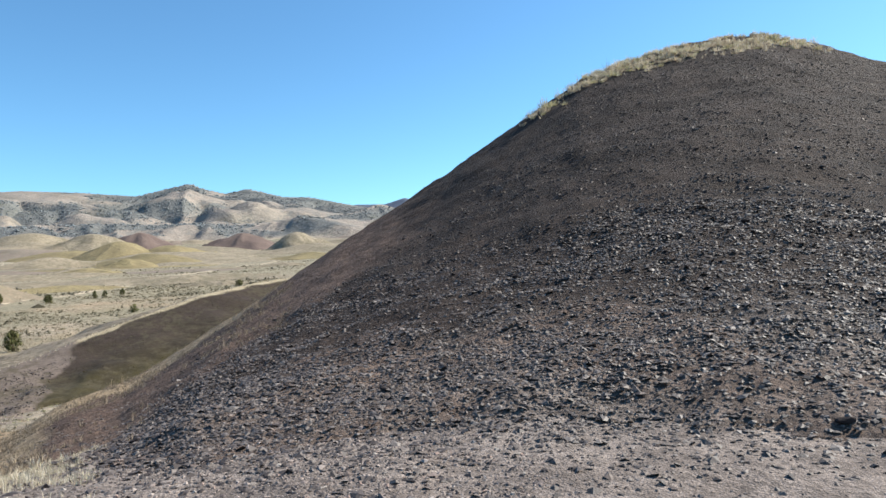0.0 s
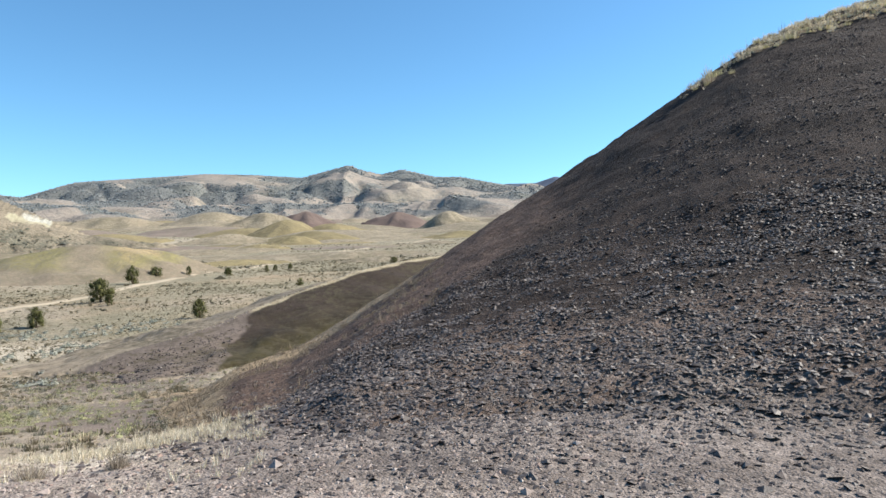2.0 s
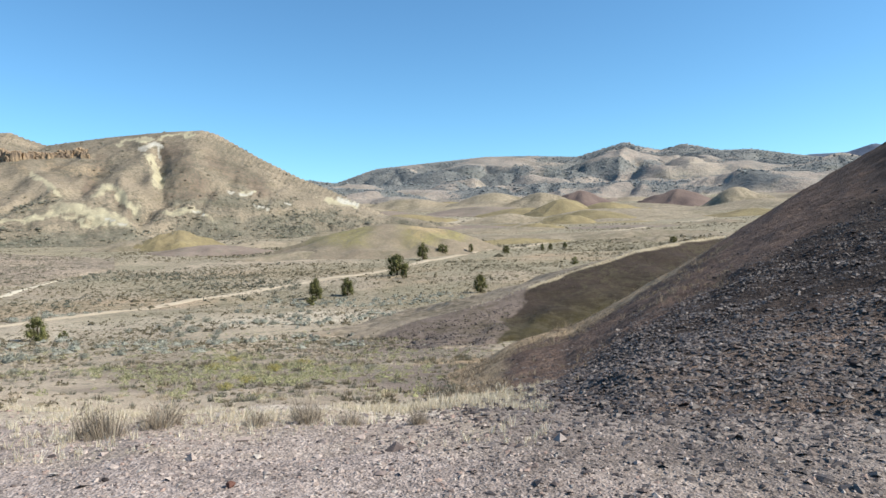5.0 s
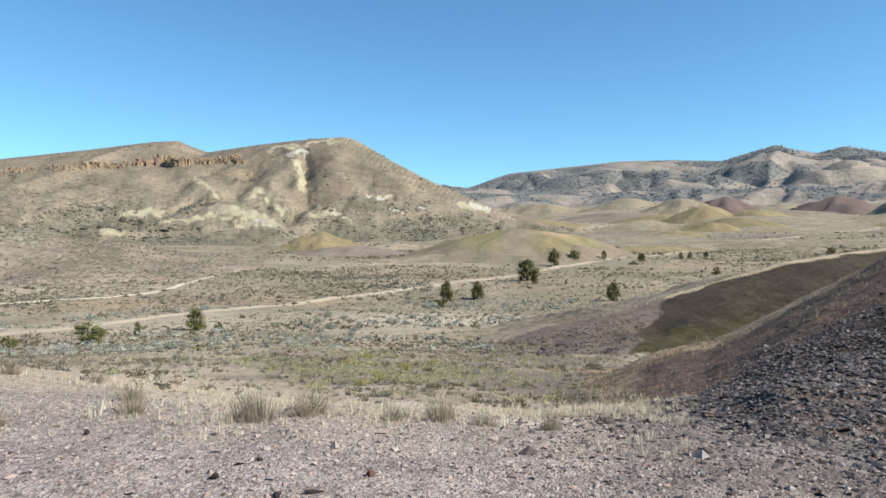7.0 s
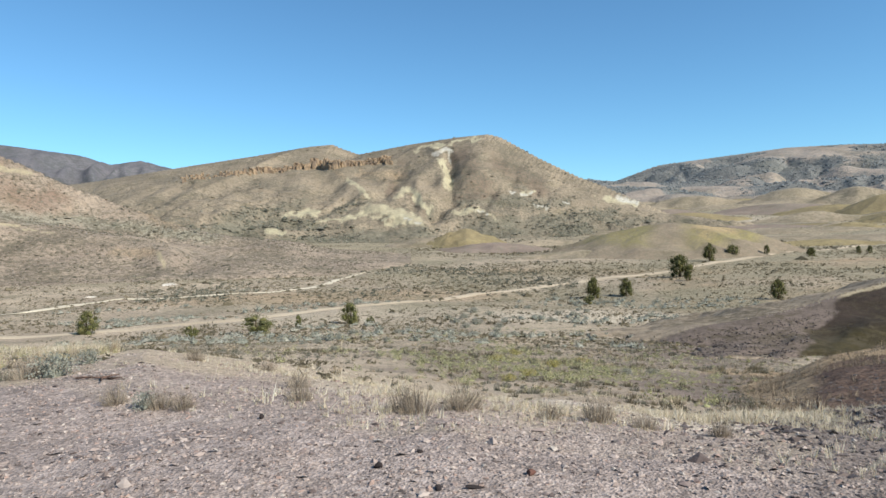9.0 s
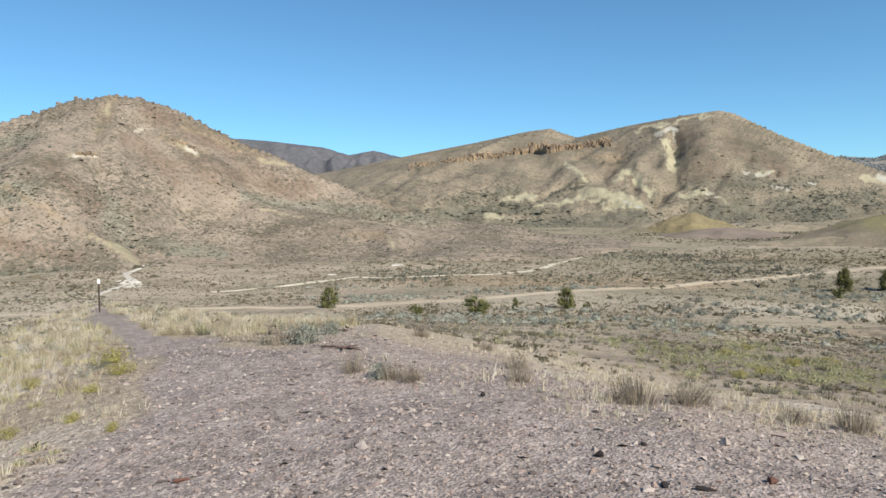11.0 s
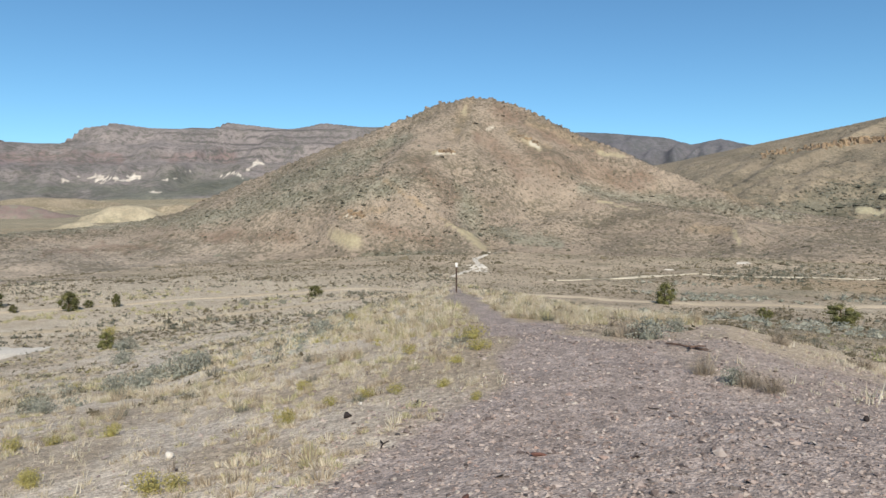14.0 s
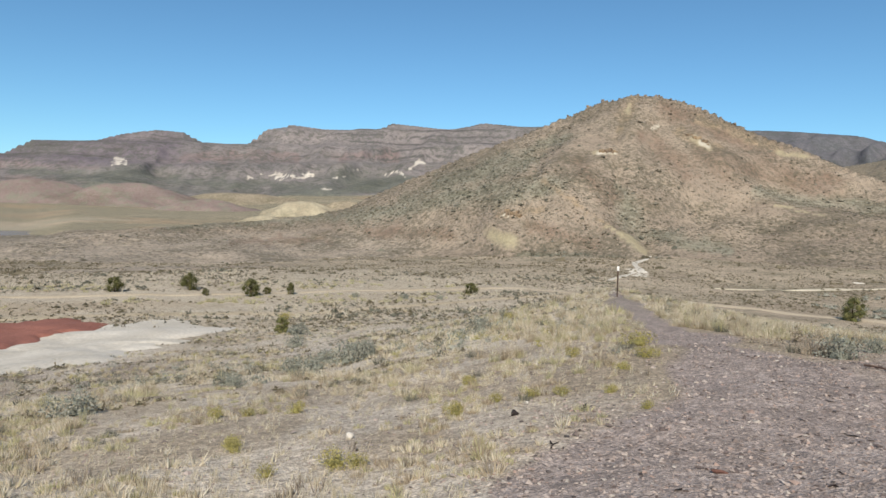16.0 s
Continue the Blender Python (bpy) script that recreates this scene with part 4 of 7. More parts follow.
def table_areas(x, y, z, u, s):
    r, az = np.hypot(x, y), np.degrees(np.arctan2(x, y))
    el = np.degrees(np.arctan2(z - 1.6, r))
    el = el + 0.22 * fbm(az, el * 3, 0.9, 3, 93)
    pale = streaks(az, el, [(-86.0, 3.2, -84.6, 2.95, 0.13), (-84.6, 2.9, -82.6, 3.2, 0.20), (-82.6, 3.3, -81.9, 3.2, 0.12), (-80.1, 3.15, -79.2, 3.35, 0.22), (-78.4, 3.6, -77.6, 3.7, 0.13), (-75.6, 3.35, -74.2, 3.5, 0.16), (-73.6, 4.2, -72.5, 4.3, 0.18), (-87.4, 2.85, -86.7, 2.75, 0.10),
                           (-97.0, 3.4, -96.0, 3.6, 0.2), (-97.6, 1.5, -97.1, 1.7, 0.14), (-81.0, 2.1, -80.2, 2.2, 0.1)], 0.4)
    pale = pale * smooth(fbm(az * 14, el * 30, 6, 3, 94), -1.0, -0.35)
    red = streaks(az, el, [(-92, 4.2, -83, 4.6, 0.5), (-80, 4.9, -75, 5.1, 0.5), (-104, 1.7, -97, 1.8, 0.4), (-104, 3.1, -98, 3.3, 0.4)]) * 0.75
    green = np.maximum(streaks(az, el, [(-95, 2.2, -86, 2.3, 0.5), (-86, 2.3, -78, 2.2, 0.4), (-103, 2.4, -96, 2.4, 0.4)]), smooth(u, 0.35, 0.7) * (0.55 + 0.45 * fbm(x, y, 250, 3, 95)))
    ledge = smooth(np.sin(2 * np.pi * (z + 9 * fbm(x, y, 260, 3, 97)) / 34), 0.5, 0.9) * (1 - smooth(u, 0.4, 0.62)) * (0.55 + 0.5 * fbm(x, y, 160, 3, 98))
    purple = (1 - smooth(az, -95, -87)) * smooth(el, 2.6, 3.6) * (0.75 + 0.3 * fbm(x, y, 200, 3, 99))
    return {"pale": pale, "red": red, "purple": purple, "green": green, "ledge": ledge}


hill("tableland", FARMESA, (-120, -50, 420, 1500, 3200, 125), FAR_W, "far dark tableland with stepped cliffs and white banks", "mountain range", areas=table_areas, sink=6,
     power=1.5, gully=0.13, gully_size=200, lumps=18, lump_size=300, seed=101, softness=0.02, top=0.01, steps=9, step_size=70)
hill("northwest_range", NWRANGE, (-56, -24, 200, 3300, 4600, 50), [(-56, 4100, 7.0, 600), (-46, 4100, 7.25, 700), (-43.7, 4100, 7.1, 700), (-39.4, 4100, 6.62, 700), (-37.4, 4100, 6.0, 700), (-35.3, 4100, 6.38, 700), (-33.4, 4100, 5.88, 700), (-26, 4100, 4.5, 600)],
     "distant rugged range, tinted blue for haze", "mountain range", sink=10, power=1.1, gully=0.35, gully_size=200, lumps=25, lump_size=250, seed=111, softness=0.006, top=0.02)

# ---- the dark stony hill beside the standpoint ----
HILL_AZ = [6, 12, 17.1, 20, 23, 26.3, 30, 34.2, 40, 45.6, 51.3, 56.7, 60.5, 63.7, 67.7, 71.1, 74.6, 77.6, 81.7, 95, 115, 150]
HILL_EL = [-14, -11.3, -9.75, -9.1, -8.35, -6.5, -4.3, -1.75, 2.05, 5.4, 8.95, 12.3, 14.4, 15.4, 16.05, 16.28, 15.85, 14.8, 12.75, 9, 5, 0]
HILL_R = [22, 24, 28, 30, 31, 32, 33, 34, 36, 38, 40, 42, 43, 44, 45, 46, 46, 46, 45, 42, 38, 30]


def dark_hill_height(x, y):
    r, az = np.hypot(x, y), np.degrees(np.arctan2(x, y))
    rc, el = np.interp(az, HILL_AZ, HILL_R), np.interp(az, HILL_AZ, HILL_EL)
    zc = 1.6 + rc * np.tan(np.radians(el))
    r0 = 6.5
    z0 = land(at5x(az, r0), at5y(az, r0), False)
    u = (r - r0) / (rc - r0)
    bend = 0.86 + 0.44 * smooth(zc, -2.5, 1.5)
    rise = np.where(u < 1, np.clip(u, 0, 1) ** bend, 1.0)
    z = z0 + (zc - z0) * rise
    back = np.clip(u - 1, 0, None) * (rc - r0)
    z = z - 0.10 * back ** 1.45 - 0.06 * (1 - smooth(r, 6.5, 8.5))
    z = z + fbm(x, y, 7, 3, 121) * 0.22 * smooth(u, 0.05, 0.3) * (1 - smooth(u, 0.85, 1.0)) + fbm(x, y, 1.1, 3, 122, 0.65) * 0.08 * smooth(r, 5, 8)
    fade = smooth(az, 12, 20) * (1 - smooth(az, 135, 150))
    g = land(x, y, False)
    lift = smooth(r, r0, r0 + 3) * 0.05
    return np.where(fade > 0, g + (z + lift - g) * fade, g - 0.3)


def bare_flank(u, az):
    """Where the low end of the hill turns from stones to smooth brown earth."""
    edge = np.interp(az, [16, 20, 24, 28, 34, 40, 46, 51, 57, 62, 68], [0.12, 0.16, 0.19, 0.26, 0.35, 0.43, 0.53, 0.62, 0.75, 0.9, 1.2])
    return smooth(u, edge - 0.10, edge + 0.10)


def at5x(az, r):
    return r * np.sin(np.radians(az))


def at5y(az, r):
    return r * np.cos(np.radians(az))


hx, hy = polar_grid(12.2, 150, 350, 6.4, 72, 195, 1.35)
hz = dark_hill_height(hx, hy)
hg = land(hx, hy, False)
hkeep = hz > hg + 0.02
hz = np.where(hkeep, hz, np.clip(hz, hg - 0.25, hg - 0.02))
hr, ha = np.hypot(hx, hy), np.degrees(np.arctan2(hx, hy))
hu = (hr - 6.5) / (np.interp(ha, HILL_AZ, HILL_R) - 6.5)
straw = np.maximum(smooth(hu, 0.93, 0.99) * smooth(ha, 55, 62) * (1 - smooth(ha, 76, 82)) * 0.3, smooth(hu, 0.84, 0.93) * (1 - smooth(ha, 30, 38)) * 0.95)
straw = np.maximum(straw, (1 - smooth(ha, 16.5, 19.5)) * smooth(hr, 6.2, 7.5) * 0.8)
gr = (1 - smooth(hr, 7.5, 14)) * 0.85
brown = np.maximum(bare_flank(hu, ha) * (1 - 0.8 * smooth(ha, 33, 52)), smooth(fbm(hx, hy, 7, 3, 125), 0.05, 0.6) * (1 - smooth(hu, 0.18, 0.36)) * 0.5)
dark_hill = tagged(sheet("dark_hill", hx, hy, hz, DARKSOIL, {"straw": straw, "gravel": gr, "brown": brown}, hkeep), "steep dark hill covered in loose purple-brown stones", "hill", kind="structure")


# the spur across the gully
SPUR = [(38, 112, -0.7, 30), (34.2, 105, -0.93, 30), (31.9, 100, -1.25, 30), (28.2, 93, -1.92, 30), (24.3, 87, -3.14, 30), (20.1, 81, -4.55, 27), (16.6, 76, -5.85, 22), (13.9, 72, -6.6, 18), (9.3, 68, -7.6, 14), (4, 64, -9.6, 12)]


def spur_areas(x, y, z, u, s):
    az = np.degrees(np.arctan2(x, y))
    ragged = 0.008 * fbm(x, y, 2.5, 3, 133)
    straw = (1 - smooth(u + ragged, 0.0, 0.012 + 0.022 * smooth(az, 22, 33))) * smooth(az, 10, 15) * 0.85
    green = smooth(u, 0.22, 0.5) * (1 - smooth(u, 0.9, 1.0)) * smooth(az, 13, 17) * 0.7
    plum = np.maximum((1 - smooth(az, 8, 15)) * 0.9, (1 - smooth(u, 0.15, 0.4)) * 0.55)
    # Beyond the crest the earth keeps its lit tone, unlike the shade-dark near face.
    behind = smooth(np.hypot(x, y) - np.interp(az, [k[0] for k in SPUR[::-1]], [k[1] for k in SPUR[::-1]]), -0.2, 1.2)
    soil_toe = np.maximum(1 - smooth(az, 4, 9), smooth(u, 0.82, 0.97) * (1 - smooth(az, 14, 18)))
    # Edge where the lit toe meets the face coloured as shaded.
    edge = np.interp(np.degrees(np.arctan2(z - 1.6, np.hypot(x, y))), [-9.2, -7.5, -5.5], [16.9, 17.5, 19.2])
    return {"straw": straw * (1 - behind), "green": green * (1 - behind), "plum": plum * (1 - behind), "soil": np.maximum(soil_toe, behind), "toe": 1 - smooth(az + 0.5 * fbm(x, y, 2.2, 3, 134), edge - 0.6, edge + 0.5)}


hill("gully_spur", SHADEDOLIVE, (1, 44, 260, 38, 140, 150), SPUR, "shaded olive-brown spur with a pale grassy crest", power=1.1, softness=0.02, gully=0.14, gully_size=9, lumps=0.45, lump_size=5, seed=131, top=0.05, sink=0.4, areas=spur_areas)



# ---- clay mounds ----
def mound(az, r, el, half, material, label, deep=1.0, turn=0.0, seed=0, masks=None, name="clay_mound", group=""):
    """A rounded clay hillock, its top at elevation el; half: half width in metres; deep: depth by width; turn: degrees."""
    cx, cy = at(az, r)
    n, m = (18, 49) if r < 600 else (12, 33)
    t, q = np.meshgrid(np.linspace(0, 1.0, n), np.linspace(0, 2 * np.pi, m), indexing="ij")
    lx, ly = t * np.cos(q) * half, t * np.sin(q) * half * deep
    c, s = math.cos(radians(turn - az)), math.sin(radians(turn - az))
    x, y = cx + lx * c - ly * s, cy + lx * s + ly * c
    g = land(x, y, False)
    top = up(az, r, el) - float(land(np.array([cx]), np.array([cy]), False)[0])
    wide = 1 + 0.12 * fbm(np.cos(q) * 2 + 3 * seed, np.sin(q) * 2, 1.2, 2, seed + 7)
    rill = np.abs(fbm(np.cos(q) * 3 + seed, np.sin(q) * 3 + t, 0.6, 3, seed)) - 0.3
    out = np.clip(t * wide * (1 + 0.6 * rill * t), 0, 1)
    prof = np.clip(1 - (np.sqrt(out ** 2 + 0.05) - 0.2236) / 0.801, 0, 1) ** 1.25 * (1 - smooth(t, 0.78, 1.0))
    z = g + top * prof * (1 + 0.24 * fbm(x, y, half * 0.55, 3, seed + 3) * smooth(t, 0.1, 0.4)) - (0.3 + 0.003 * r) * smooth(t, 0.9, 1.0) - 0.15
    ob = sheet(name, x, y, z, material, masks(x, y, t, lx / half) if masks else None)
    return tagged(ob, label, "hill", group, "structure")


mound(7.4, 262, 0.85, 50, ORANGECLAY, "low clay mound with an orange crest", 0.9, 0, 1, lambda x, y, t, s: {"ochre": smooth(s, 0.05, 0.3) * (1 - smooth(t, 0.35, 0.6)) * 0.85, "plum": np.maximum(smooth(s, -0.35, 0.0) * (1 - smooth(s, 0.0, 0.25)), smooth(t, 0.4, 0.75)) * 0.85})
mound(-9.2, 335, 0.72, 25, YELLOWCLAY, "small ochre-yellow clay mound", 1.0, 0, 2)
mound(-12.4, 345, 0.05, 26, TANCLAY, "small tan clay mound", 1.0, 0, 12)
mound(-6.9, 292, -0.5, 28, PLUMCLAY, "low brownish plum clay mound", 0.8, 0, 3)
mound(0.4, 240, -1.25, 30, TANCLAY, "low tan clay swell", 0.5, 20, 13)
mound(20.0, 480, 0.55, 24, YELLOWCLAY, "small ochre-yellow clay mound", 1.0, 0, 4)
mound(22.1, 790, 2.5, 58, YELLOWCLAY, "ochre-yellow clay mound", 1.0, 0, 5)
mound(24.2, 700, 1.5, 62, YELLOWCLAY, "ochre-yellow clay mound", 0.8, 0, 6)
mound(22.6, 640, 1.15, 28, YELLOWCLAY, "ochre-yellow clay mound", 0.7, 0, 16)
mound(25.7, 810, 2.1, 62, YELLOWCLAY, "ochre-yellow clay mound", 0.8, 0, 7)
mound(20.4, 1000, 3.1, 70, TANCLAY, "pale olive-tan clay mound", 0.8, 0, 8)
mound(23.6, 1120, 3.15, 64, REDHILLCLAY, "dark red-brown clay mound", 0.7, 0, 9)
mound(31.3, 1080, 2.95, 78, REDHILLCLAY, "dark red clay hill", 0.7, 0, 10)
mound(35.4, 980, 2.9, 60, TANCLAY, "tan clay mound", 0.8, 0, 11)
mound(36.5, 700, 1.2, 60, YELLOWCLAY, "olive-tan clay mound", 0.5, 0, 17)
mound(34.0, 165, -0.86, 34, YELLOWCLAY, "small olive clay knob", 0.8, 0, 18)
mound(16.2, 1450, 3.2, 120, TANCLAY, "rounded tan clay hill", 0.7, 0, 14)
mound(9.5, 1500, 2.9, 140, TANCLAY, "rounded tan clay hill", 0.6, 0, 15)
for i in range(46):
    az, r = RNG.uniform(2, 44), RNG.uniform(700, 1900)
    base = float(land(*[np.array([v]) for v in at(az, r)], False)[0])
    mound(az, r, math.degrees(math.atan2(base - 1.6 + RNG.uniform(3, 11), r)), RNG.uniform(50, 140), [TANCLAY, TANCLAY, PLUMCLAY, TANCLAY, YELLOWCLAY, TANCLAY, TANCLAY][i % 7],
          "far low rounded clay hill", RNG.uniform(0.4, 0.8), RNG.uniform(-25, 25), 200 + i, group="far clay hills")


for i in range(40):
    az, r = RNG.uniform(-8, 40), RNG.uniform(270, 720)
    base = float(land(*[np.array([v]) for v in at(az, r)], False)[0])
    mound(az, r, math.degrees(math.atan2(base - 1.6 + RNG.uniform(0.8, 3.2), r)), RNG.uniform(18, 60), [TANCLAY, TANCLAY, TANCLAY, YELLOWCLAY, TANCLAY, PLUMCLAY][i % 6],
          "low clay swell on the basin floor", RNG.uniform(0.3, 0.7), RNG.uniform(-20, 20), 300 + i, group="low clay swells")


for az, r, el, half, mat, lab in [(-82.6, 900, 1.05, 62, CREAMCLAY, "pale tan clay mound beyond the cone hill"), (-79.0, 980, 1.2, 60, TANCLAY, "pale tan clay mound beyond the cone hill"), (-86.0, 640, -0.25, 42, CREAMCLAY, "low pale clay swell beyond the cone hill"), (-80.5, 760, 0.1, 36, TANCLAY, "low pale clay swell beyond the cone hill"), (-90, 1150, 1.0, 90, MAUVECLAY, "low pinkish-brown clay hill"), (-101.9, 1400, 2.05, 190, MAUVECLAY, "low pinkish-brown clay hill"),
                                  (-95.2, 1350, 2.05, 170, MAUVECLAY, "low pinkish-brown clay hill"), (-88.5, 1500, 1.55, 180, TANCLAY, "low tan clay hill")]:
    mound(az, r, el, half, mat, lab, 0.5, 0, int(r), group="clay hills by the reservoir")

# ---- roads, wash, clay banks, lake ----
def ribbon(name, line, material, lift, label, category, rough=0.3, seed=0, over=land):
    """A band draped on the land along a plan line of (x, y, half width)."""
    k = np.array(line, float)
    t = np.concatenate([[0], np.cumsum(np.hypot(*np.diff(k[:, :2], axis=0).T))])
    s = np.arange(0, t[-1], 1.5)
    fit = [np.interp(s, t, k[:, i]) for i in range(3)]
    for _ in range(14):
        for f in fit:
            f[1:-1] = (f[:-2] + 2 * f[1:-1] + f[2:]) / 4
    x, y, w = fit
    dx, dy = np.gradient(x), np.gradient(y)
    l = np.hypot(dx, dy)
    nx, ny = -dy / l, dx / l
    cols = np.linspace(-1, 1, 9)
    edge = np.stack([fbm(s, s * 0 + j, 7, 3, seed + j) for j in range(2)])
    px = np.stack([x + nx * c * w * (1 + rough * edge[0 if c < 0 else 1]) for c in cols], -1)
    py = np.stack([y + ny * c * w * (1 + rough * edge[0 if c < 0 else 1]) for c in cols], -1)
    crown = lift * (1 - np.abs(cols) ** 6) - 0.06 * np.abs(cols) ** 6
    return tagged(sheet(name, px, py, over(px, py) + crown, material), label, category, kind="structure")


ribbon("road", [(*at(34, 640), 1.9), (*at(28, 430), 2.0), (*at(15.7, 250), 1.9), (*at(7.9, 190), 1.8), (*at(-0.3, 157), 1.6), (*at(-12.6, 127), 1.5), (*at(-23.3, 108), 1.4), (*at(-32.5, 96), 1.4), (*at(-38, 92), 1.4),
                (*at(-52, 100), 1.5), (*at(-64.5, 108), 1.0), (*at(-76, 100), 0.8), (*at(-92, 96), 0.8), (*at(-106, 98), 0.9), (*at(-125, 100), 1.0)], ROADDIRT, 0.10, "pale graded dirt road across the valley", "road", 0.12, 3)
ribbon("side_road", [(*at(-125, 84), 2.0), (*at(-104, 77), 2.0), (*at(-96.8, 76), 2.0), (*at(-88.5, 74), 1.9), (*at(-80, 76), 1.2), (*at(-66, 90), 0.8), (*at(-58, 103), 0.6)], TRACKDIRT, 0.10, "pale dirt side road beside the clay banks", "road", 0.15, 5)
ribbon("dry_wash", [(*at(-17.0, 196), 0.3), (*at(-19.3, 178), 0.7), (*at(-22.2, 158), 0.75), (*at(-26, 143), 0.5), (*at(-28.5, 146), 0.7), (*at(-33.7, 143), 0.35), (*at(-37, 146), 0.6), (*at(-40.3, 139), 0.8), (*at(-44, 130), 0.9), (*at(-49, 126), 0.2)], WASHSAND, 0.10, "narrow pale sandy dry wash", "wash", 1.5, 7)


def on_cone(x, y):
    return np.maximum(land(x, y), ridge(x, y, CONE_KNOTS, **CONE_FORM)[0])


def meet(az, el):
    """Plan place where the line of sight at an azimuth and an elevation meets the cone hill or the ground before it."""
    r = np.linspace(90, 330, 400)
    x, y = r * math.sin(radians(az)), r * math.cos(radians(az))
    k = int(np.argmax(np.degrees(np.arctan2(on_cone(x, y) - 1.6, r)) > el))
    return float(x[k]), float(y[k])


def bank(name, outline, material, lift, label, ragged=0.08, over=land):
    """A low bank of bare clay within a plan outline, its edge ragged."""
    k = np.array([at(az, r) for az, r in outline])
    c = k.mean(axis=0)
    ang = np.arctan2(k[:, 1] - c[1], k[:, 0] - c[0])
    rad = np.hypot(k[:, 0] - c[0], k[:, 1] - c[1])
    o = np.argsort(ang)
    q = np.linspace(-np.pi, np.pi, 121)
    rim = np.interp(q, ang[o], rad[o], period=2 * np.pi)
    rim = rim * (1 + ragged * fbm(np.cos(q) * 4, np.sin(q) * 4, 1, 4, 5))
    t = np.linspace(0.0, 1, 24)[:, None]
    x, y = c[0] + t * rim * np.cos(q), c[1] + t * rim * np.sin(q)
    z = over(x, y) + lift * (1 - t ** 5) - 0.12 * t ** 5 + fbm(x, y, 5, 4, 6) * 0.22 * (1 - t ** 3)
    return tagged(sheet(name, x, y, z, material), label, "clay bank", kind="structure")


for line in ([(-33.75, 166), (-33.2, 167), (-33.3, 171), (-33.8, 170)], [(-39.2, 150), (-38.9, 150), (-38.9, 152), (-39.2, 152)]):
    bank("chalk_bank", line, WHITECLAY, 0.12, "small white chalky bank at the hill foot", 0.45)
for line in ([(-55.3, 152), (-54.95, 152), (-54.85, 155), (-55.2, 155)], [(-54.9, 147), (-54.3, 147), (-54.2, 151), (-54.7, 151)], [(-55.0, 141), (-53.7, 144.5), (-53.6, 146.5), (-54.9, 143)]):
    bank("chalk_bank", line, WHITECLAY, 0.15, "small white chalky bank at the cone hill foot", 0.45, on_cone)
ribbon("chalk_wash", [(*meet(az, el), w) for az, el, w in [(-53.5, -2.75, 0.3), (-54.3, -3.1, 0.9), (-55.2, -3.3, 1.1), (-54.4, -3.75, 1.0), (-54.3, -4.05, 0.8), (-55.5, -4.35, 0.7), (-57.0, -4.9, 0.4)]], WHITECLAY, 0.12, "winding white chalky wash at the foot of the cone hill", "wash", 0.9, 9, on_cone)
bank("white_clay_bank", [(-108, 62), (-98.1, 70), (-91.2, 70.5), (-87.4, 63.5), (-91.5, 56), (-95.5, 48.5), (-99.2, 41), (-105, 39), (-112, 40), (-114, 56)], WHITECLAY, 0.30, "bare chalky white clay bank", 0.2)
bank("red_clay_bank", [(-114, 72), (-104, 74.5), (-97.9, 71), (-97.4, 65), (-99.5, 60), (-104, 55.5), (-114, 52)], REDCLAY, 0.62, "bare brick-red clay bank", 0.2)
lx, ly = polar_grid(-125, -92, 80, 480, 1050, 40)
lake = tagged(sheet("lake", lx, ly, np.full(lx.shape, -19.6), LAKE), "small distant blue-grey reservoir", "lake", kind="structure")

# ---- small forms ----
def icosa(seed, jitter=0.22, flat=0.6):
    g = np.random.default_rng(seed)
    p = (1 + 5 ** 0.5) / 2
    v = np.array([(-1, p, 0), (1, p, 0), (-1, -p, 0), (1, -p, 0), (0, -1, p), (0, 1, p), (0, -1, -p), (0, 1, -p), (p, 0, -1), (p, 0, 1), (-p, 0, -1), (-p, 0, 1)]) / 1.902
    f = np.array([(0, 11, 5), (0, 5, 1), (0, 1, 7), (0, 7, 10), (0, 10, 11), (1, 5, 9), (5, 11, 4), (11, 10, 2), (10, 7, 6), (7, 1, 8), (3, 9, 4), (3, 4, 2), (3, 2, 6), (3, 6, 8), (3, 8, 9), (4, 9, 5), (2, 4, 11), (6, 2, 10), (8, 6, 7), (9, 8, 1)])
    v = v * (1 + g.uniform(-jitter, jitter, (12, 1))) + g.uniform(-jitter, jitter, (12, 3)) * 0.5
    return v * (1, g.uniform(0.65, 0.95), flat), f


def chip(seed):
    g = np.random.default_rng(seed)
    v = np.array([(1, 0, 0), (0, 1, 0), (-1, 0, 0), (0, -1, 0), (0, 0, 0.6), (0, 0, -0.5)]) + g.uniform(-0.3, 0.3, (6, 3))
    return v, np.array([(0, 1, 4), (1, 2, 4), (2, 3, 4), (3, 0, 4), (1, 0, 5), (2, 1, 5), (3, 2, 5), (0, 3, 5)])


def slab(seed, sides=5, thick=0.34):
    """A flat broken stone: an uneven many-sided plate, smaller on top."""
    g = np.random.default_rng(seed)
    a = np.linspace(0, 2 * np.pi, sides, endpoint=False) + g.uniform(-0.4, 0.4, sides)
    r = g.uniform(0.6, 1.15, sides)
    low = np.stack([r * np.cos(a), 0.72 * r * np.sin(a), np.full(sides, -0.3)], -1)
    k = g.uniform(0.6, 0.92, sides)
    top = np.stack([k * r * np.cos(a), 0.72 * k * r * np.sin(a), thick * (1 + g.uniform(-0.45, 0.45, sides))], -1)
    f = []
    for i in range(sides):
        j = (i + 1) % sides
        f += [(i, j, sides + j), (i, sides + j, sides + i)]
    f += [(sides, sides + i, sides + i + 1) for i in range(1, sides - 1)]
    return np.concatenate([low, top]), np.array(f)


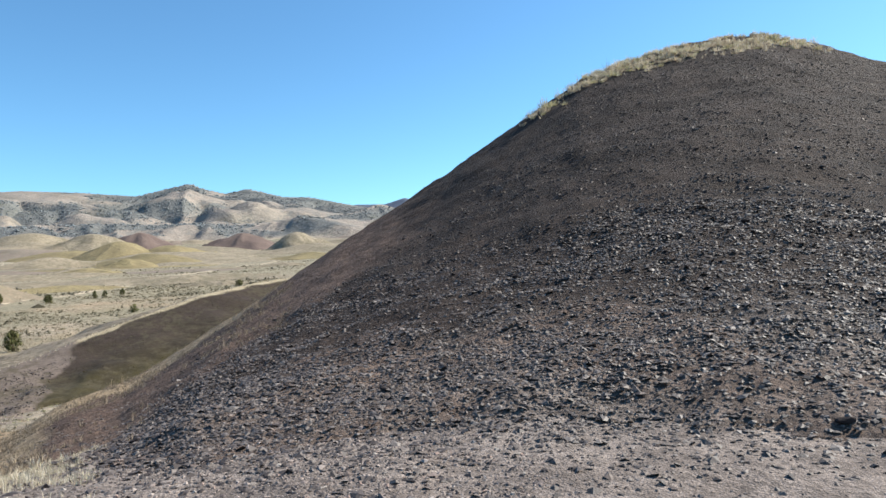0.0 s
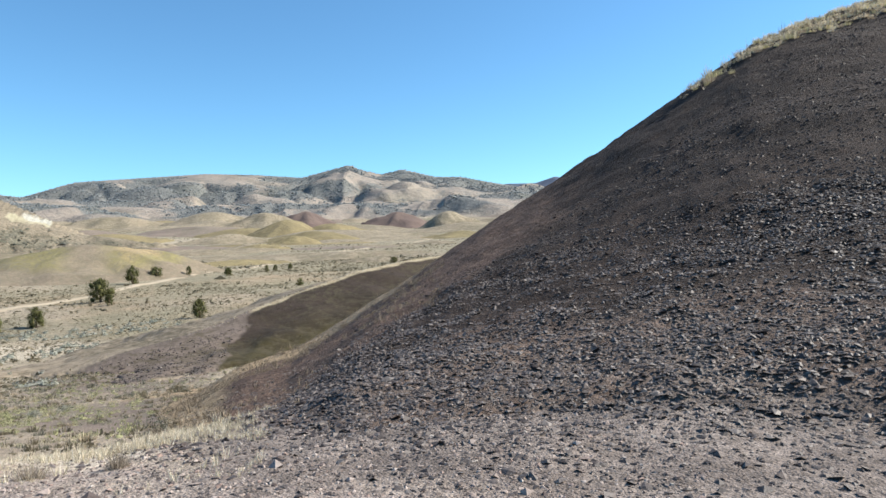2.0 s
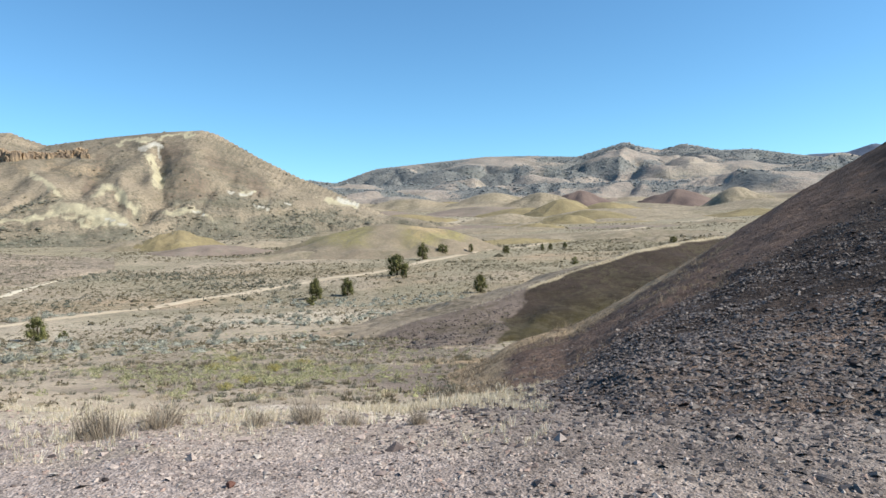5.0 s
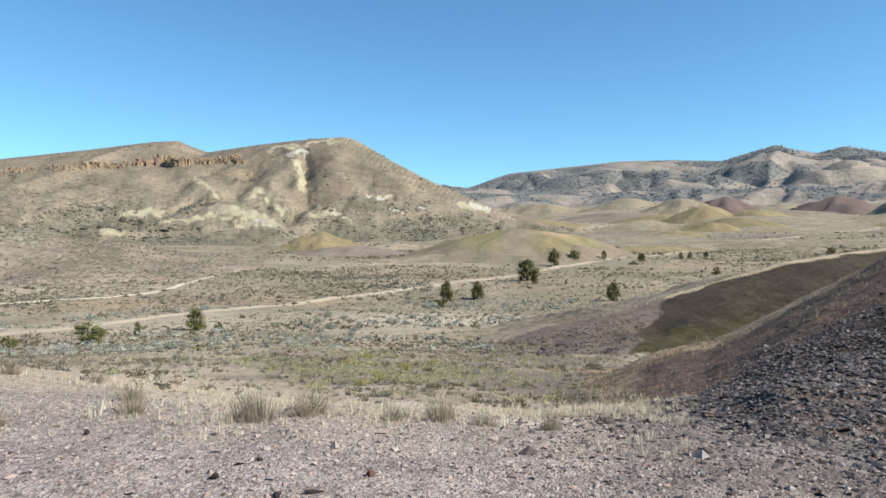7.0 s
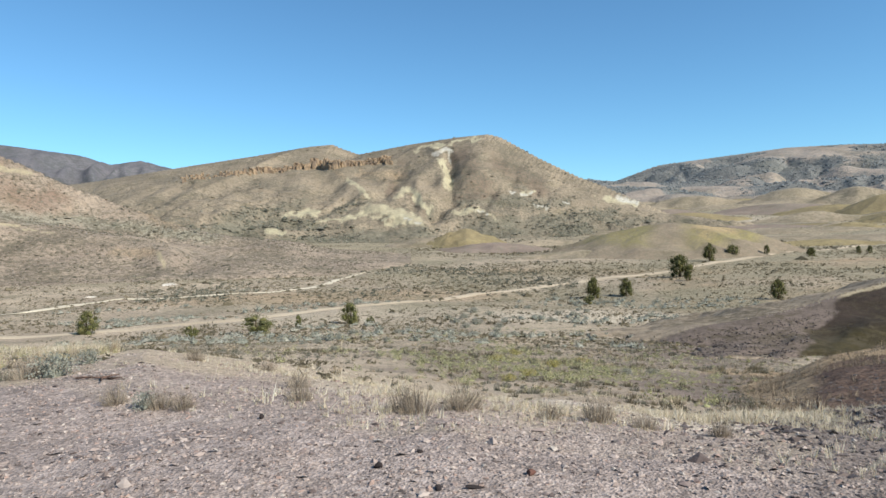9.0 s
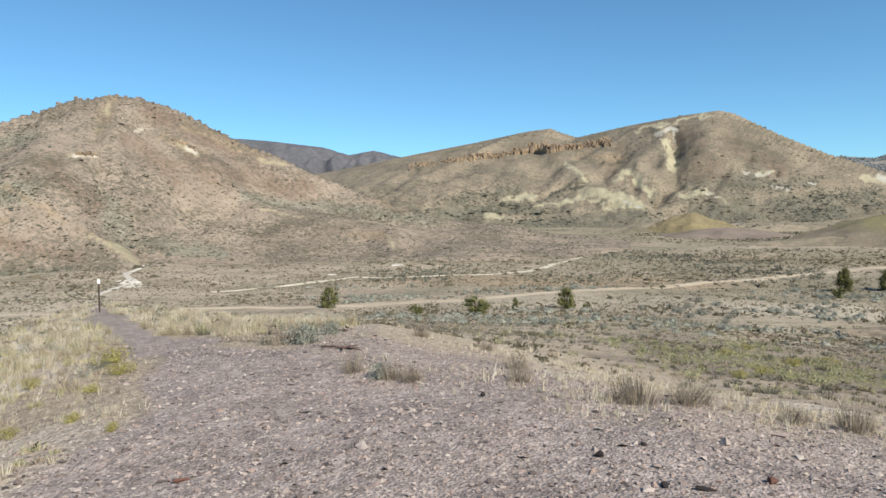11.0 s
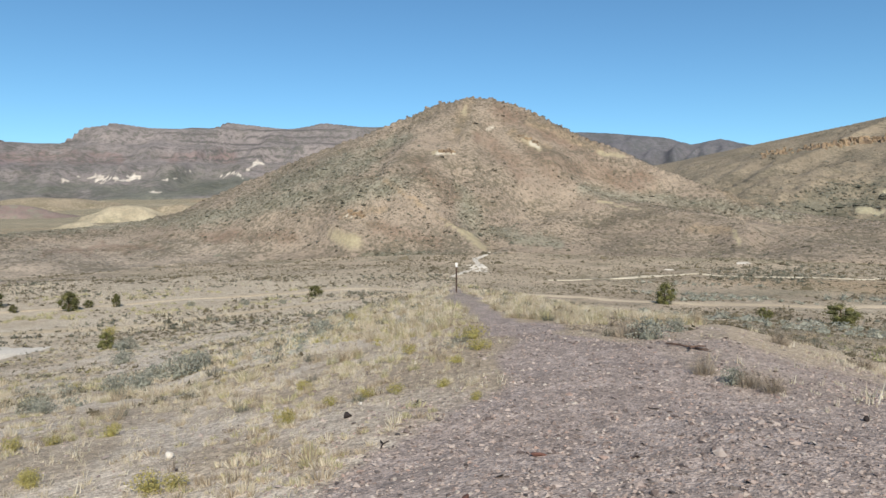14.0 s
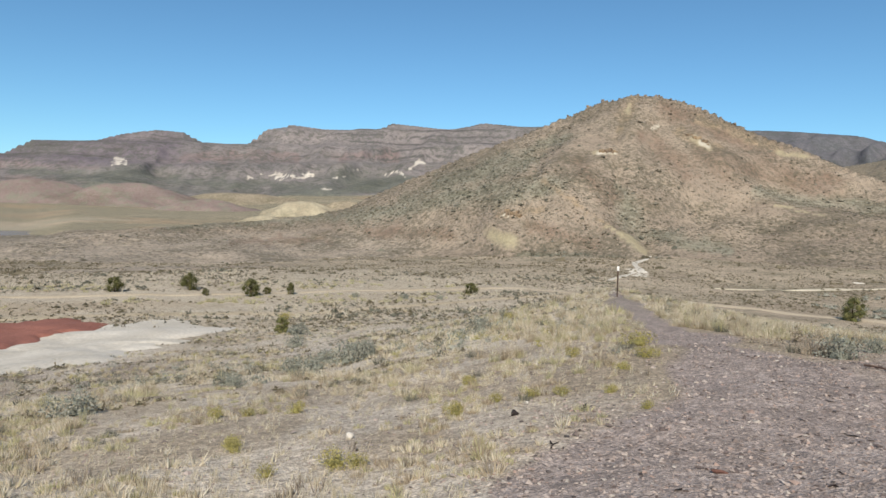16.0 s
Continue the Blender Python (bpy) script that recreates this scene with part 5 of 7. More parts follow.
def tuft(seed, blades=18, spread=0.6, width=0.028):
    """Grass: thin blades that rise from one foot and lean outward; one unit high."""
    g = np.random.default_rng(seed)
    v, f = [], []
    for i in range(blades):
        a, lean, h = g.uniform(0, 2 * np.pi), g.uniform(0.05, 1.0) * spread, g.uniform(0.55, 1.0)
        bx, by = 0.16 * g.normal(size=2)
        side = np.array([-math.sin(a + 0.6), math.cos(a + 0.6)]) * width
        v += [(bx - side[0], by - side[1], -0.05), (bx + side[0], by + side[1], -0.05), (bx + math.cos(a) * lean, by + math.sin(a) * lean, h)]
        f.append((3 * i, 3 * i + 1, 3 * i + 2))
    return np.array(v), np.array(f)


def cushion(seed, blades=44, width=0.05, high=0.8):
    """A rounded grass or brush cushion one unit in radius: blades that fan out to a ragged dome."""
    g = np.random.default_rng(seed)
    v, f = [], []
    for i in range(blades):
        a, d = g.uniform(0, 2 * np.pi), math.sqrt(g.uniform(0, 1))
        out = np.array([math.cos(a), math.sin(a)])
        top = high * math.sqrt(1.05 - d * d) * g.uniform(0.65, 1.12)
        b = a + g.uniform(0.6, 2.5)
        side = np.array([-math.sin(b), math.cos(b)]) * width * g.uniform(0.6, 1.4)
        foot, tip = out * d * 0.5, out * d * g.uniform(0.85, 1.15)
        v += [(foot[0] - side[0], foot[1] - side[1], -0.08), (foot[0] + side[0], foot[1] + side[1], -0.08), (tip[0], tip[1], top)]
        f.append((3 * i, 3 * i + 1, 3 * i + 2))
    return np.array(v), np.array(f)


def leafball(seed, leaves, size, flat=0.8, core=0.62, small=False):
    """A bush form one unit in radius on the ground: small leaves over a broken dome, twigs, a dark heart."""
    g = np.random.default_rng(seed)
    centres = np.array([(math.cos(a) * d, math.sin(a) * d, h) for a, d, h in zip(g.uniform(0, 2 * np.pi, 9), g.uniform(0.1, 0.62, 9), g.uniform(0.25, 0.6, 9))])
    v, f = [], []
    for i in range(leaves):
        c = centres[g.integers(0, 9)]
        d = g.normal(size=3)
        d /= np.linalg.norm(d)
        p = c + d * g.uniform(0.25, 0.45)
        p[2] = abs(p[2]) * flat
        t, w = g.normal(size=3), g.normal(size=3)
        t, w = t / np.linalg.norm(t) * size, w / np.linalg.norm(w) * size * 0.6
        v += [p - t * 0.5, p + t * 0.5, p + w]
        f.append((3 * i, 3 * i + 1, 3 * i + 2))
    pieces = [(np.array(v), np.array(f))]
    if core:
        cv, cf = chip(seed + 1) if small else icosa(seed + 1, 0.2, 1.0)
        cf = cf[:4] if small else cf
        pieces.append((cv * (core, core, core * flat * 0.75) + (0, 0, core * 0.42), cf))
    return merge(pieces)


def area_points(count, az0, az1, r0, r1, density=None, power=2.0, seed=0):
    """Random plan places in a sector; power 2 is even over the area, below it crowds towards the standpoint."""
    g = np.random.default_rng(seed)
    az = np.radians(g.uniform(az0, az1, count))
    r = (r0 ** power + (r1 ** power - r0 ** power) * g.uniform(0, 1, count)) ** (1 / power)
    x, y = r * np.sin(az), r * np.cos(az)
    if density is not None:
        pick = g.uniform(0, 1, count) < density(x, y)
        x, y = x[pick], y[pick]
    return x, y


def surface(x, y):
    """Height of the ground or of the dark hill, whichever stands higher."""
    az = np.degrees(np.arctan2(x, y))
    g = land(x, y)
    return np.where((az > 13) & (az < 140) & (np.hypot(x, y) > 6.6), np.maximum(g, dark_hill_height(x, y)), g)


def off_hill(x, y):
    """1 on open ground, 0 on the dark hill."""
    az, r = np.degrees(np.arctan2(x, y)), np.hypot(x, y)
    return np.where((az > 11) & (r < 70) & (dark_hill_height(x, y) > land(x, y, False) + 0.05), 0.0, 1.0) * (1 - trodden(x, y))


def strew(name, forms, x, y, sizes, material, label, category, z=None, seed=0, sink=0.0, tilt=0.0, shade=False, squash=None):
    """One object of many loose copies of a few forms."""
    g = np.random.default_rng(seed)
    z = surface(x, y) if z is None else z
    which = g.integers(0, len(forms), len(x))
    out = []
    for k, (v, f) in enumerate(forms):
        m = which == k
        if not m.any():
            continue
        s = sizes[m][:, None] * g.uniform(0.75, 1.25, (m.sum(), 3))
        if squash is not None:
            s[:, 2] *= squash
        p = np.stack([x[m], y[m], z[m] - sink * s[:, 2]], -1)
        out.append(scatter(v, f, p, s, g.uniform(0, 2 * np.pi, m.sum()), g.normal(0, tilt, m.sum()) if tilt else None))
    v, f = merge(out)
    return tagged(new(name, mesh_of(name, v, f, material, shade=shade)), label, category, kind="stuff")


# ---- loose stones ----
SHARP = [icosa(320 + i, 0.38, 0.36) for i in range(6)]
CHIPS = [chip(340 + i) for i in range(6)]
CRUMBS = [(v[[0, 1, 2, 3, 4]], f[:4]) for v, f in CHIPS]
SLABS = [slab(350 + i, 4 + i % 3, 0.22 + 0.05 * (i % 4)) for i in range(9)]
g = np.random.default_rng(17)

x, y = area_points(58000, -112, 60, 1.6, 13, lambda x, y: np.clip(surface_masks(x, y)["gravel"] * 1.1 + 0.2 * (np.hypot(x, y) < 10), 0, 1), 1.05, 1)
strew("gravel", CRUMBS, x, y, g.lognormal(-4.6, 0.5, len(x)), GRAVELS, "loose purplish-brown gravel on the trodden path", "gravel", seed=2, sink=-0.1, tilt=0.3)
x, y = area_points(9000, -75, 60, 2.4, 11, lambda x, y: np.clip(surface_masks(x, y)["gravel"] + 0.2, 0, 1), 1.3, 3)
strew("path_stones", SLABS, x, y, np.clip(g.lognormal(-4.15, 0.42, len(x)), 0, 0.03), GRAVELS, "scattered small angular stones along the path", "stones", seed=4, sink=-0.05, tilt=0.4)
x, y = area_points(11000, -85, 60, 2.4, 12, lambda x, y: np.clip(surface_masks(x, y)["gravel"] + 0.1, 0, 1) * np.clip(0.55 + 0.8 * fbm(x, y, 1.0, 2, 143), 0, 1), 1.35, 70)
strew("dark_path_stones", SLABS, x, y, np.clip(g.lognormal(-4.3, 0.45, len(x)), 0, 0.035), GREYSTONES, "small dark flat stones strewn over the gravel", "stones", seed=71, sink=-0.05, tilt=0.3, squash=0.8)


def slope_density(x, y):
    r, az = np.hypot(x, y), np.degrees(np.arctan2(x, y))
    u = (r - 6.5) / (np.interp(az, HILL_AZ, HILL_R) - 6.5)
    patch = 0.72 + 0.55 * fbm(x, y, 5.0, 3, 141) + 0.3 * fbm(x, y, 1.3, 2, 142)
    return (1 - 0.93 * bare_flank(u, az)) * np.clip(patch, 0.15, 1) * smooth(az, 4, 26) * (0.32 + 0.68 * smooth(r, 4.5, 9.5)) * (1 - 0.5 * smooth(u, 0.85, 0.98)) * (u < 1.02)


x, y = area_points(46000, 8, 92, 2.6, 20, slope_density, 1.3, 5)
strew("slope_stones", SLABS, x, y, np.clip(g.lognormal(-3.75, 0.42, len(x)), 0, 0.064) * (0.62 + 0.38 * smooth(np.hypot(x, y), 6, 11)), GREYSTONES, "dark angular stones lying loose on the hillside", "stones", seed=6, sink=0.0, tilt=0.26)
x, y = area_points(110000, 8, 92, 3.0, 18, lambda x, y: slope_density(x, y) * (0.45 + 0.55 * smooth(np.hypot(x, y), 5, 9)), 1.2, 81)
strew("slope_chips", CRUMBS, x, y, np.clip(g.lognormal(-3.75, 0.45, len(x)), 0, 0.06), GREYSTONES, "small flat dark stone chips covering the hillside", "stones", seed=82, sink=-0.12, tilt=0.35, squash=0.7)
x, y = area_points(56000, 24, 95, 16, 47, slope_density, 1.6, 7)
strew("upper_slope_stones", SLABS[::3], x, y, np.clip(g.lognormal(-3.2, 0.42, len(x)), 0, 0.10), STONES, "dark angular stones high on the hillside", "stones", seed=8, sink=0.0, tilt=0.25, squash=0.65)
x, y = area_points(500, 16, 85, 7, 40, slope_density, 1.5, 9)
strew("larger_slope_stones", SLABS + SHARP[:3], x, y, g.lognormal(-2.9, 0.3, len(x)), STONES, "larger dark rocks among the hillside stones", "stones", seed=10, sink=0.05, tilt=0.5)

SPUR_FORM = dict(power=1.1, softness=0.02, gully=0.14, gully_size=9, lumps=0.45, lump_size=5, seed=131, top=0.05)
x, y = area_points(26000, 5, 38, 45, 108, None, 1.6, 51)
z, h, u, s = ridge(x, y, SPUR, **SPUR_FORM)
m = (h > 0.03) & (u > 0.07) & (spur_areas(x, y, z, u, s)["soil"] < 0.4) & (np.random.default_rng(50).uniform(0, 1, len(x)) < -0.3 + 1.2 * spur_areas(x, y, z, u, s)["toe"])
strew("spur_stones", CHIPS, x[m], y[m], g.lognormal(-2.7, 0.4, m.sum()), STONES, "dark stones over the shaded spur", "stones", z=z[m], seed=52, sink=-0.05, tilt=0.4)

# ---- grasses ----
TUFTS = [tuft(360 + i, 11) for i in range(5)]
WISPS = [tuft(370 + i, 9, 0.8, 0.05) for i in range(4)]


def field(x, y):
    r, az = np.hypot(x, y), np.degrees(np.arctan2(x, y))
    m = surface_masks(x, y)
    return np.clip((m["straw"] * 1.2 + 0.15) * (1 - smooth(m["gravel"], 0.04, 0.35)) * (0.55 + 0.55 * fbm(x, y, 2.2, 2, 151)), 0, 1)


x, y = area_points(46000, -112, -50, 3.4, 30, field, 1.1, 11)
strew("dry_grass_field", TUFTS + WISPS, x, y, g.lognormal(-3.05, 0.4, len(x)), STRAW, "short dry straw-coloured grass across the knoll", "grass", seed=12)
x, y = area_points(15000, -112, 26, 26, 85, lambda x, y: off_hill(x, y) * (0.4 + 0.5 * fbm(x, y, 8, 2, 152)), 1.5, 13)
strew("thin_valley_grass", TUFTS, x, y, g.lognormal(-2.05, 0.35, len(x)), STRAW, "thin dry grass on the valley slope", "grass", seed=14)
x, y = area_points(60000, -50, 23, 5.0, 15, lambda x, y: off_hill(x * 0.98 - 0.6, y) * np.clip((surface_masks(x, y)["straw"] * 0.8 + 0.02 + 0.12 * smooth(np.degrees(np.arctan2(x, y)), -26, -14)) * (0.35 + 0.95 * fbm(x, y, 1.6, 2, 153)), 0, 1), 1.6, 15)
strew("edge_grass", TUFTS + WISPS, x, y, g.lognormal(-2.85, 0.4, len(x)), STRAW, "pale dry grass along the edge of the knoll", "grass", seed=16)
x, y = area_points(2600, -68, -36, 10.5, 32, lambda x, y: np.clip(np.clip(0.9 - surface_masks(x, y)["gravel"] * 12, 0, 1) * (4.0 * fbm(x, y, 1.0, 2, 154) - 0.8), 0, 1), 1.5, 17)
x2, y2 = area_points(2400, -112, -56, 5.5, 34, lambda x, y: np.clip(np.clip(0.8 - surface_masks(x, y)["gravel"] * 3, 0, 1) * (0.35 + 0.9 * fbm(x, y, 5, 2, 155)), 0, 1), 1.5, 47)
x3, y3 = area_points(4200, -54, -37, 12.5, 27, lambda x, y: np.clip(np.clip(0.95 - surface_masks(x, y)["gravel"] * 3, 0, 1) * (5.0 * fbm(x, y, 1.0, 2, 156) - 1.3), 0, 1), 1.4, 48)
x4, y4 = area_points(1900, -68, -55, 11, 27, lambda x, y: np.clip(np.clip(0.95 - surface_masks(x, y)["gravel"] * 4, 0, 1) * (5.0 * fbm(x, y, 1.0, 2, 157) - 1.6), 0, 1), 1.4, 49)
low, tall = len(x) + len(x2), len(x3) + len(x4)
x, y = np.concatenate([x, x2, x3, x4]), np.concatenate([y, y2, y3, y4])
BUNCHES = [tuft(380 + i, 54, 0.8, 0.016) for i in range(4)]
tall_size = np.append(np.clip(g.lognormal(-1.85, 0.38, low), 0, 0.24), np.clip(g.lognormal(-1.6, 0.35, tall), 0.08, 0.30))
for k, (straw_tone, words) in enumerate(((STRAW, "tall pale bunch grass beside the path"), (TAWNY, "tall tawny bunch grass beside the path"), (OLIVESTRAW, "tall olive-yellow bunch grass beside the path"))):
    strew("bunch_grass", BUNCHES, x[k::3], y[k::3], tall_size[k::3] * (1.0, 0.9, 0.8)[k], straw_tone, words, "grass", seed=18 + 70 * k)


# rounded cushions, thick on the shoulders of the path and thinner down the field
CUSHIONS = [cushion(440 + i) for i in range(6)]
FINE_CUSHIONS = [cushion(446 + i, 110, 0.02) for i in range(4)]


def cushion_ground(x, y):
    r, az = np.hypot(x, y), np.degrees(np.arctan2(x, y))
    near_path = smooth(az, -82, -66) * (1 - smooth(r, 27, 33))
    share = 0.12 + 0.62 * near_path + 0.3 * smooth(r, 18, 30) * smooth(az, -100, -88)
    bare = np.clip(1 - 5 * surface_masks(x, y)["gravel"], 0, 1) * np.clip(1 - 4 * trodden(x, y), 0, 1)
    return np.clip(bare * (share + 1.5 * fbm(x, y, 1.7, 3, 191)), 0, 1)


x, y = area_points(7600, -112, -37, 7.0, 62, cushion_ground, 1.35, 192)
size = np.clip(g.lognormal(-1.72, 0.38, len(x)), 0.06, 0.34) * (0.6 + 0.4 * smooth(np.hypot(x, y), 8, 16))
for k, (tone, words) in enumerate(((STRAW, "pale rounded grass cushions on the knoll"), (TAWNY, "tawny rounded grass cushions on the knoll"), (OLIVESTRAW, "olive-yellow rounded grass cushions on the knoll"), (STRAW, "bleached grass cushions between the shrubs"), (GREYSCRUB, "grey-green low brush cushions among the grass"))):
    for forms, m in ((FINE_CUSHIONS, np.hypot(x, y) < 17), (CUSHIONS, np.hypot(x, y) >= 17)):
        m = m & (np.arange(len(x)) % 5 == k)
        strew("grass_cushion_patch", forms, x[m], y[m], size[m], tone, words, "grass" if k < 4 else "brush", seed=193 + k)

x, y = area_points(3600, -112, -57, 4.2, 15, lambda x, y: np.clip(1 - 2.5 * trodden(x, y), 0, 1) * np.clip(0.4 + 1.3 * fbm(x, y, 1.3, 3, 209), 0, 1), 1.3, 210)
size = np.clip(g.lognormal(-2.6, 0.33, len(x)), 0.03, 0.14)
for az, r in ((-81.4, 6.3), (-67.2, 6.3), (-66.0, 6.8)):
    size = size * (1 - 0.8 * (np.hypot(x - at(az, r)[0], y - at(az, r)[1]) < 0.55))
for k, (tone, words) in enumerate(((STRAW, "low straw-coloured grass cushions on the knoll"), (TAWNY, "low tawny grass cushions on the knoll"), (OLIVESTRAW, "low olive-yellow grass cushions on the knoll"))):
    strew("low_cushion_patch", CUSHIONS, x[k::3], y[k::3], size[k::3], tone, words, "grass", seed=211 + k)

x, y = area_points(420, -68, -38, 9.5, 30, lambda x, y: np.clip(0.9 - trodden(x, y) * 3, 0, 1) * np.clip(0.45 + 0.9 * fbm(x, y, 2.5, 2, 158), 0, 1), 1.4, 78)
BUSHY = [leafball(430 + i, 90, 0.16, core=0.3, small=True) for i in range(3)]
cut = len(x) * 3 // 5
strew("knoll_brush", BUSHY, x[:cut], y[:cut], np.clip(g.lognormal(-1.75, 0.3, cut), 0, 0.32), GREYTWIG, "low grey twiggy brush between the bunch grass", "brush", seed=79, squash=0.9, sink=0.05)
strew("knoll_sage", BUSHY, x[cut:], y[cut:], np.clip(g.lognormal(-1.8, 0.3, len(x) - cut), 0, 0.3), SAGE, "small grey-green sage between the bunch grass", "brush", seed=80, squash=0.9, sink=0.05)


def crest_band(x, y):
    r, az = np.hypot(x, y), np.degrees(np.arctan2(x, y))
    u = (r - 6.5) / (np.interp(az, HILL_AZ, HILL_R) - 6.5)
    return smooth(u, 0.86, 0.97) * (u < 1.03) * smooth(az, 54, 62) * (1 - smooth(az, 74, 80)) * np.clip(0.5 + 1.1 * fbm(x, y, 2.4, 3, 157), 0.05, 1)


x, y = area_points(7000, 53, 86, 37, 47, crest_band, 2.0, 19)
n = len(x) * 9 // 10
strew("crest_brush", TUFTS, x[n:], y[n:], g.lognormal(-1.4, 0.4, len(x) - n), DRYBROWN, "brown withered brush along the crest of the dark hill", "brush", seed=56)
x, y = x[:n], y[:n]
for k, tone in enumerate((STRAW, TAWNY, OLIVESTRAW)):
    strew("crest_cushions", CUSHIONS, x[k:1500:6], y[k:1500:6], np.clip(g.lognormal(-1.35, 0.35, len(x[k:1500:6])), 0.1, 0.5), tone, "thick dry grass cushions along the crest of the dark hill", "grass", seed=206 + k)
strew("crest_grass", TUFTS, x, y, g.lognormal(-1.5, 0.35, len(x)), STRAW, "dry blond grass along the crest of the dark hill", "grass", seed=20)

x, y = area_points(5200, 12.5, 36, 8, 34, lambda x, y: np.clip(bare_flank((np.hypot(x, y) - 6.5) / (np.interp(np.degrees(np.arctan2(x, y)), HILL_AZ, HILL_R) - 6.5), np.degrees(np.arctan2(x, y))) * (0.45 + 0.9 * fbm(x, y, 2.5, 3, 156)), 0, 1), 1.6, 49)
strew("flank_grass", TUFTS + WISPS, x, y, g.lognormal(-2.3, 0.4, len(x)), DRYBROWN, "sparse brown dry grass on the low flank of the hill", "grass", seed=50)

x, y = area_points(9000, 8, 38, 66, 114, None, 1.6, 53)
z, h, u, s = ridge(x, y, SPUR, **SPUR_FORM)
m = (h > 0.03) & ((spur_areas(x, y, z, u, s)["straw"] > 0.3))
strew("spur_grass", TUFTS, x[m], y[m], g.lognormal(-1.7, 0.35, m.sum()), STRAW, "pale dry grass along the crest of the spur", "grass", z=z[m], seed=55)

x, y = area_points(9000, 14, 38, 50, 112, None, 1.6, 202)
z, h, u, s = ridge(x, y, SPUR, **SPUR_FORM)
m = (h > 0.03) & (spur_areas(x, y, z, u, s)["toe"] < 0.3) & (spur_areas(x, y, z, u, s)["soil"] < 0.3) & (fbm(x, y, 3.0, 3, 203) > -0.1)
strew("spur_brush", TUFTS, x[m], y[m], np.clip(g.lognormal(-2.1, 0.3, m.sum()), 0, 0.2), SPURGRASS, "thin olive-brown growth, coloured dark for the shaded face of the spur", "grass", z=z[m], seed=204)

# ---- low scrub over valley and hills ----
FINE = [leafball(410 + i, 56, 0.2, core=0.34, small=True) for i in range(5)]


DOTS = [(v * (0.72, 0.72, 0.95), f) for v, f in CRUMBS]
TINY = [leafball(420 + i, 6, 0.56, core=0.55, small=True) for i in range(6)]


def clump(size, amount, seed):
    return lambda x, y: np.clip(amount + 0.9 * fbm(x, y, size, 3, seed), 0, 1)


def off_road(x, y):
    return 1 - near_line(x, y, [(*at(28, 430), 4), (*at(-0.3, 157), 4), (*at(-38, 92), 4), (*at(-64.5, 108), 4), (*at(-106, 98), 4)], 1)


x, y = area_points(10500, -28, 18, 13, 80, lambda x, y: off_hill(x, y) * clump(5, 0.26, 161)(x, y) * (0.2 + 0.8 * blob(x, y, -4, 38, 12, 24, 0.7)), 1.7, 21)
strew("yellow_green_brush", FINE, x, y, g.lognormal(-1.6, 0.4, len(x)), BRUSH, "low yellow-green brush in the hollow", "brush", seed=22, squash=1.0, sink=0.1)
SAGEBALLS = [leafball(450 + i, 44, 0.26, core=0.6, small=True) for i in range(5)]
x, y = area_points(2300, -42, 14, 58, 128, lambda x, y: np.clip(2.6 * fbm(np.degrees(np.arctan2(x, y)) * np.hypot(x, y) * 0.008, np.hypot(x, y), 7, 3, 162) - 0.15, 0, 1) * off_road(x, y), 1.7, 23)
strew("sagebrush_belt", SAGEBALLS, x, y, np.clip(g.lognormal(-0.5, 0.35, len(x)), 0.2, 1.0), SAGE, "grey-green sagebrush belt near the road", "brush", seed=24, squash=1.15, sink=0.08)
x, y = area_points(44000, -112, 34, 13, 190, lambda x, y: off_hill(x, y) * (0.75 + 0.25 * smooth(np.hypot(x, y), 25, 80)) * clump(16, 0.40, 163)(x, y) * off_road(x, y), 1.5, 25)
x2, y2 = area_points(5200, -34, 16, 13, 78, lambda x, y: off_hill(x, y) * off_road(x, y) * np.clip(1 - 4 * surface_masks(x, y)["gravel"], 0, 1) * np.clip(0.25 + 1.5 * fbm(x, y, 4.5, 3, 195), 0, 1) * (0.3 + 0.7 * smooth(np.degrees(np.arctan2(x, y)), -19, -8)), 1.5, 196)
size = np.clip(g.lognormal(-1.55, 0.42, len(x2)), 0.07, 0.45) * (0.55 + 0.45 * smooth(np.hypot(x2, y2), 14, 40))
for k, (tone, words) in enumerate(((GREYSCRUB, "rounded grey-green brush in the hollow"), (DARKSCRUB, "rounded grey-brown brush in the hollow"), (TAWNY, "rounded tawny grass cushions in the hollow"))):
    strew("hollow_brush", CUSHIONS, x2[k::3], y2[k::3], size[k::3], tone, words, "brush", seed=197 + k)
near = np.hypot(x, y) < 62
strew("slope_scrub", FINE, x[near], y[near], np.clip(g.lognormal(-1.75, 0.4, near.sum()), 0, 0.27), GREYSCRUB, "grey-brown scrub on the slope below the knoll", "brush", seed=61, squash=1.0, sink=0.1)
x, y = x[~near], y[~near]
strew("valley_scrub", TINY, x, y, g.lognormal(-1.45, 0.5, len(x)), DARKSCRUB, "sparse grey-brown scrub over the valley floor", "brush", seed=26, squash=1.0, sink=0.1)
x, y = area_points(20000, -112, 26, 11, 75, lambda x, y: off_hill(x, y) * np.clip(0.25 + 1.3 * fbm(x, y, 3.5, 3, 175), 0, 1) * (1 - surface_masks(x, y)["gravel"]), 1.5, 76)
strew("low_dry_brush", TINY, x, y, g.lognormal(-2.15, 0.4, len(x)), DARKSCRUB, "low grey-brown dry brush on the slope", "brush", seed=77, squash=1.0, sink=0.1)
x, y = area_points(70000, -112, 42, 125, 520, clump(24, 0.42, 164), 1.6, 27)
strew("far_valley_scrub", DOTS, x, y, g.lognormal(-0.75, 0.45, len(x)), DARKSCRUB, "dark low scrub on the far valley floor", "brush", seed=28, squash=0.7, sink=0.1)
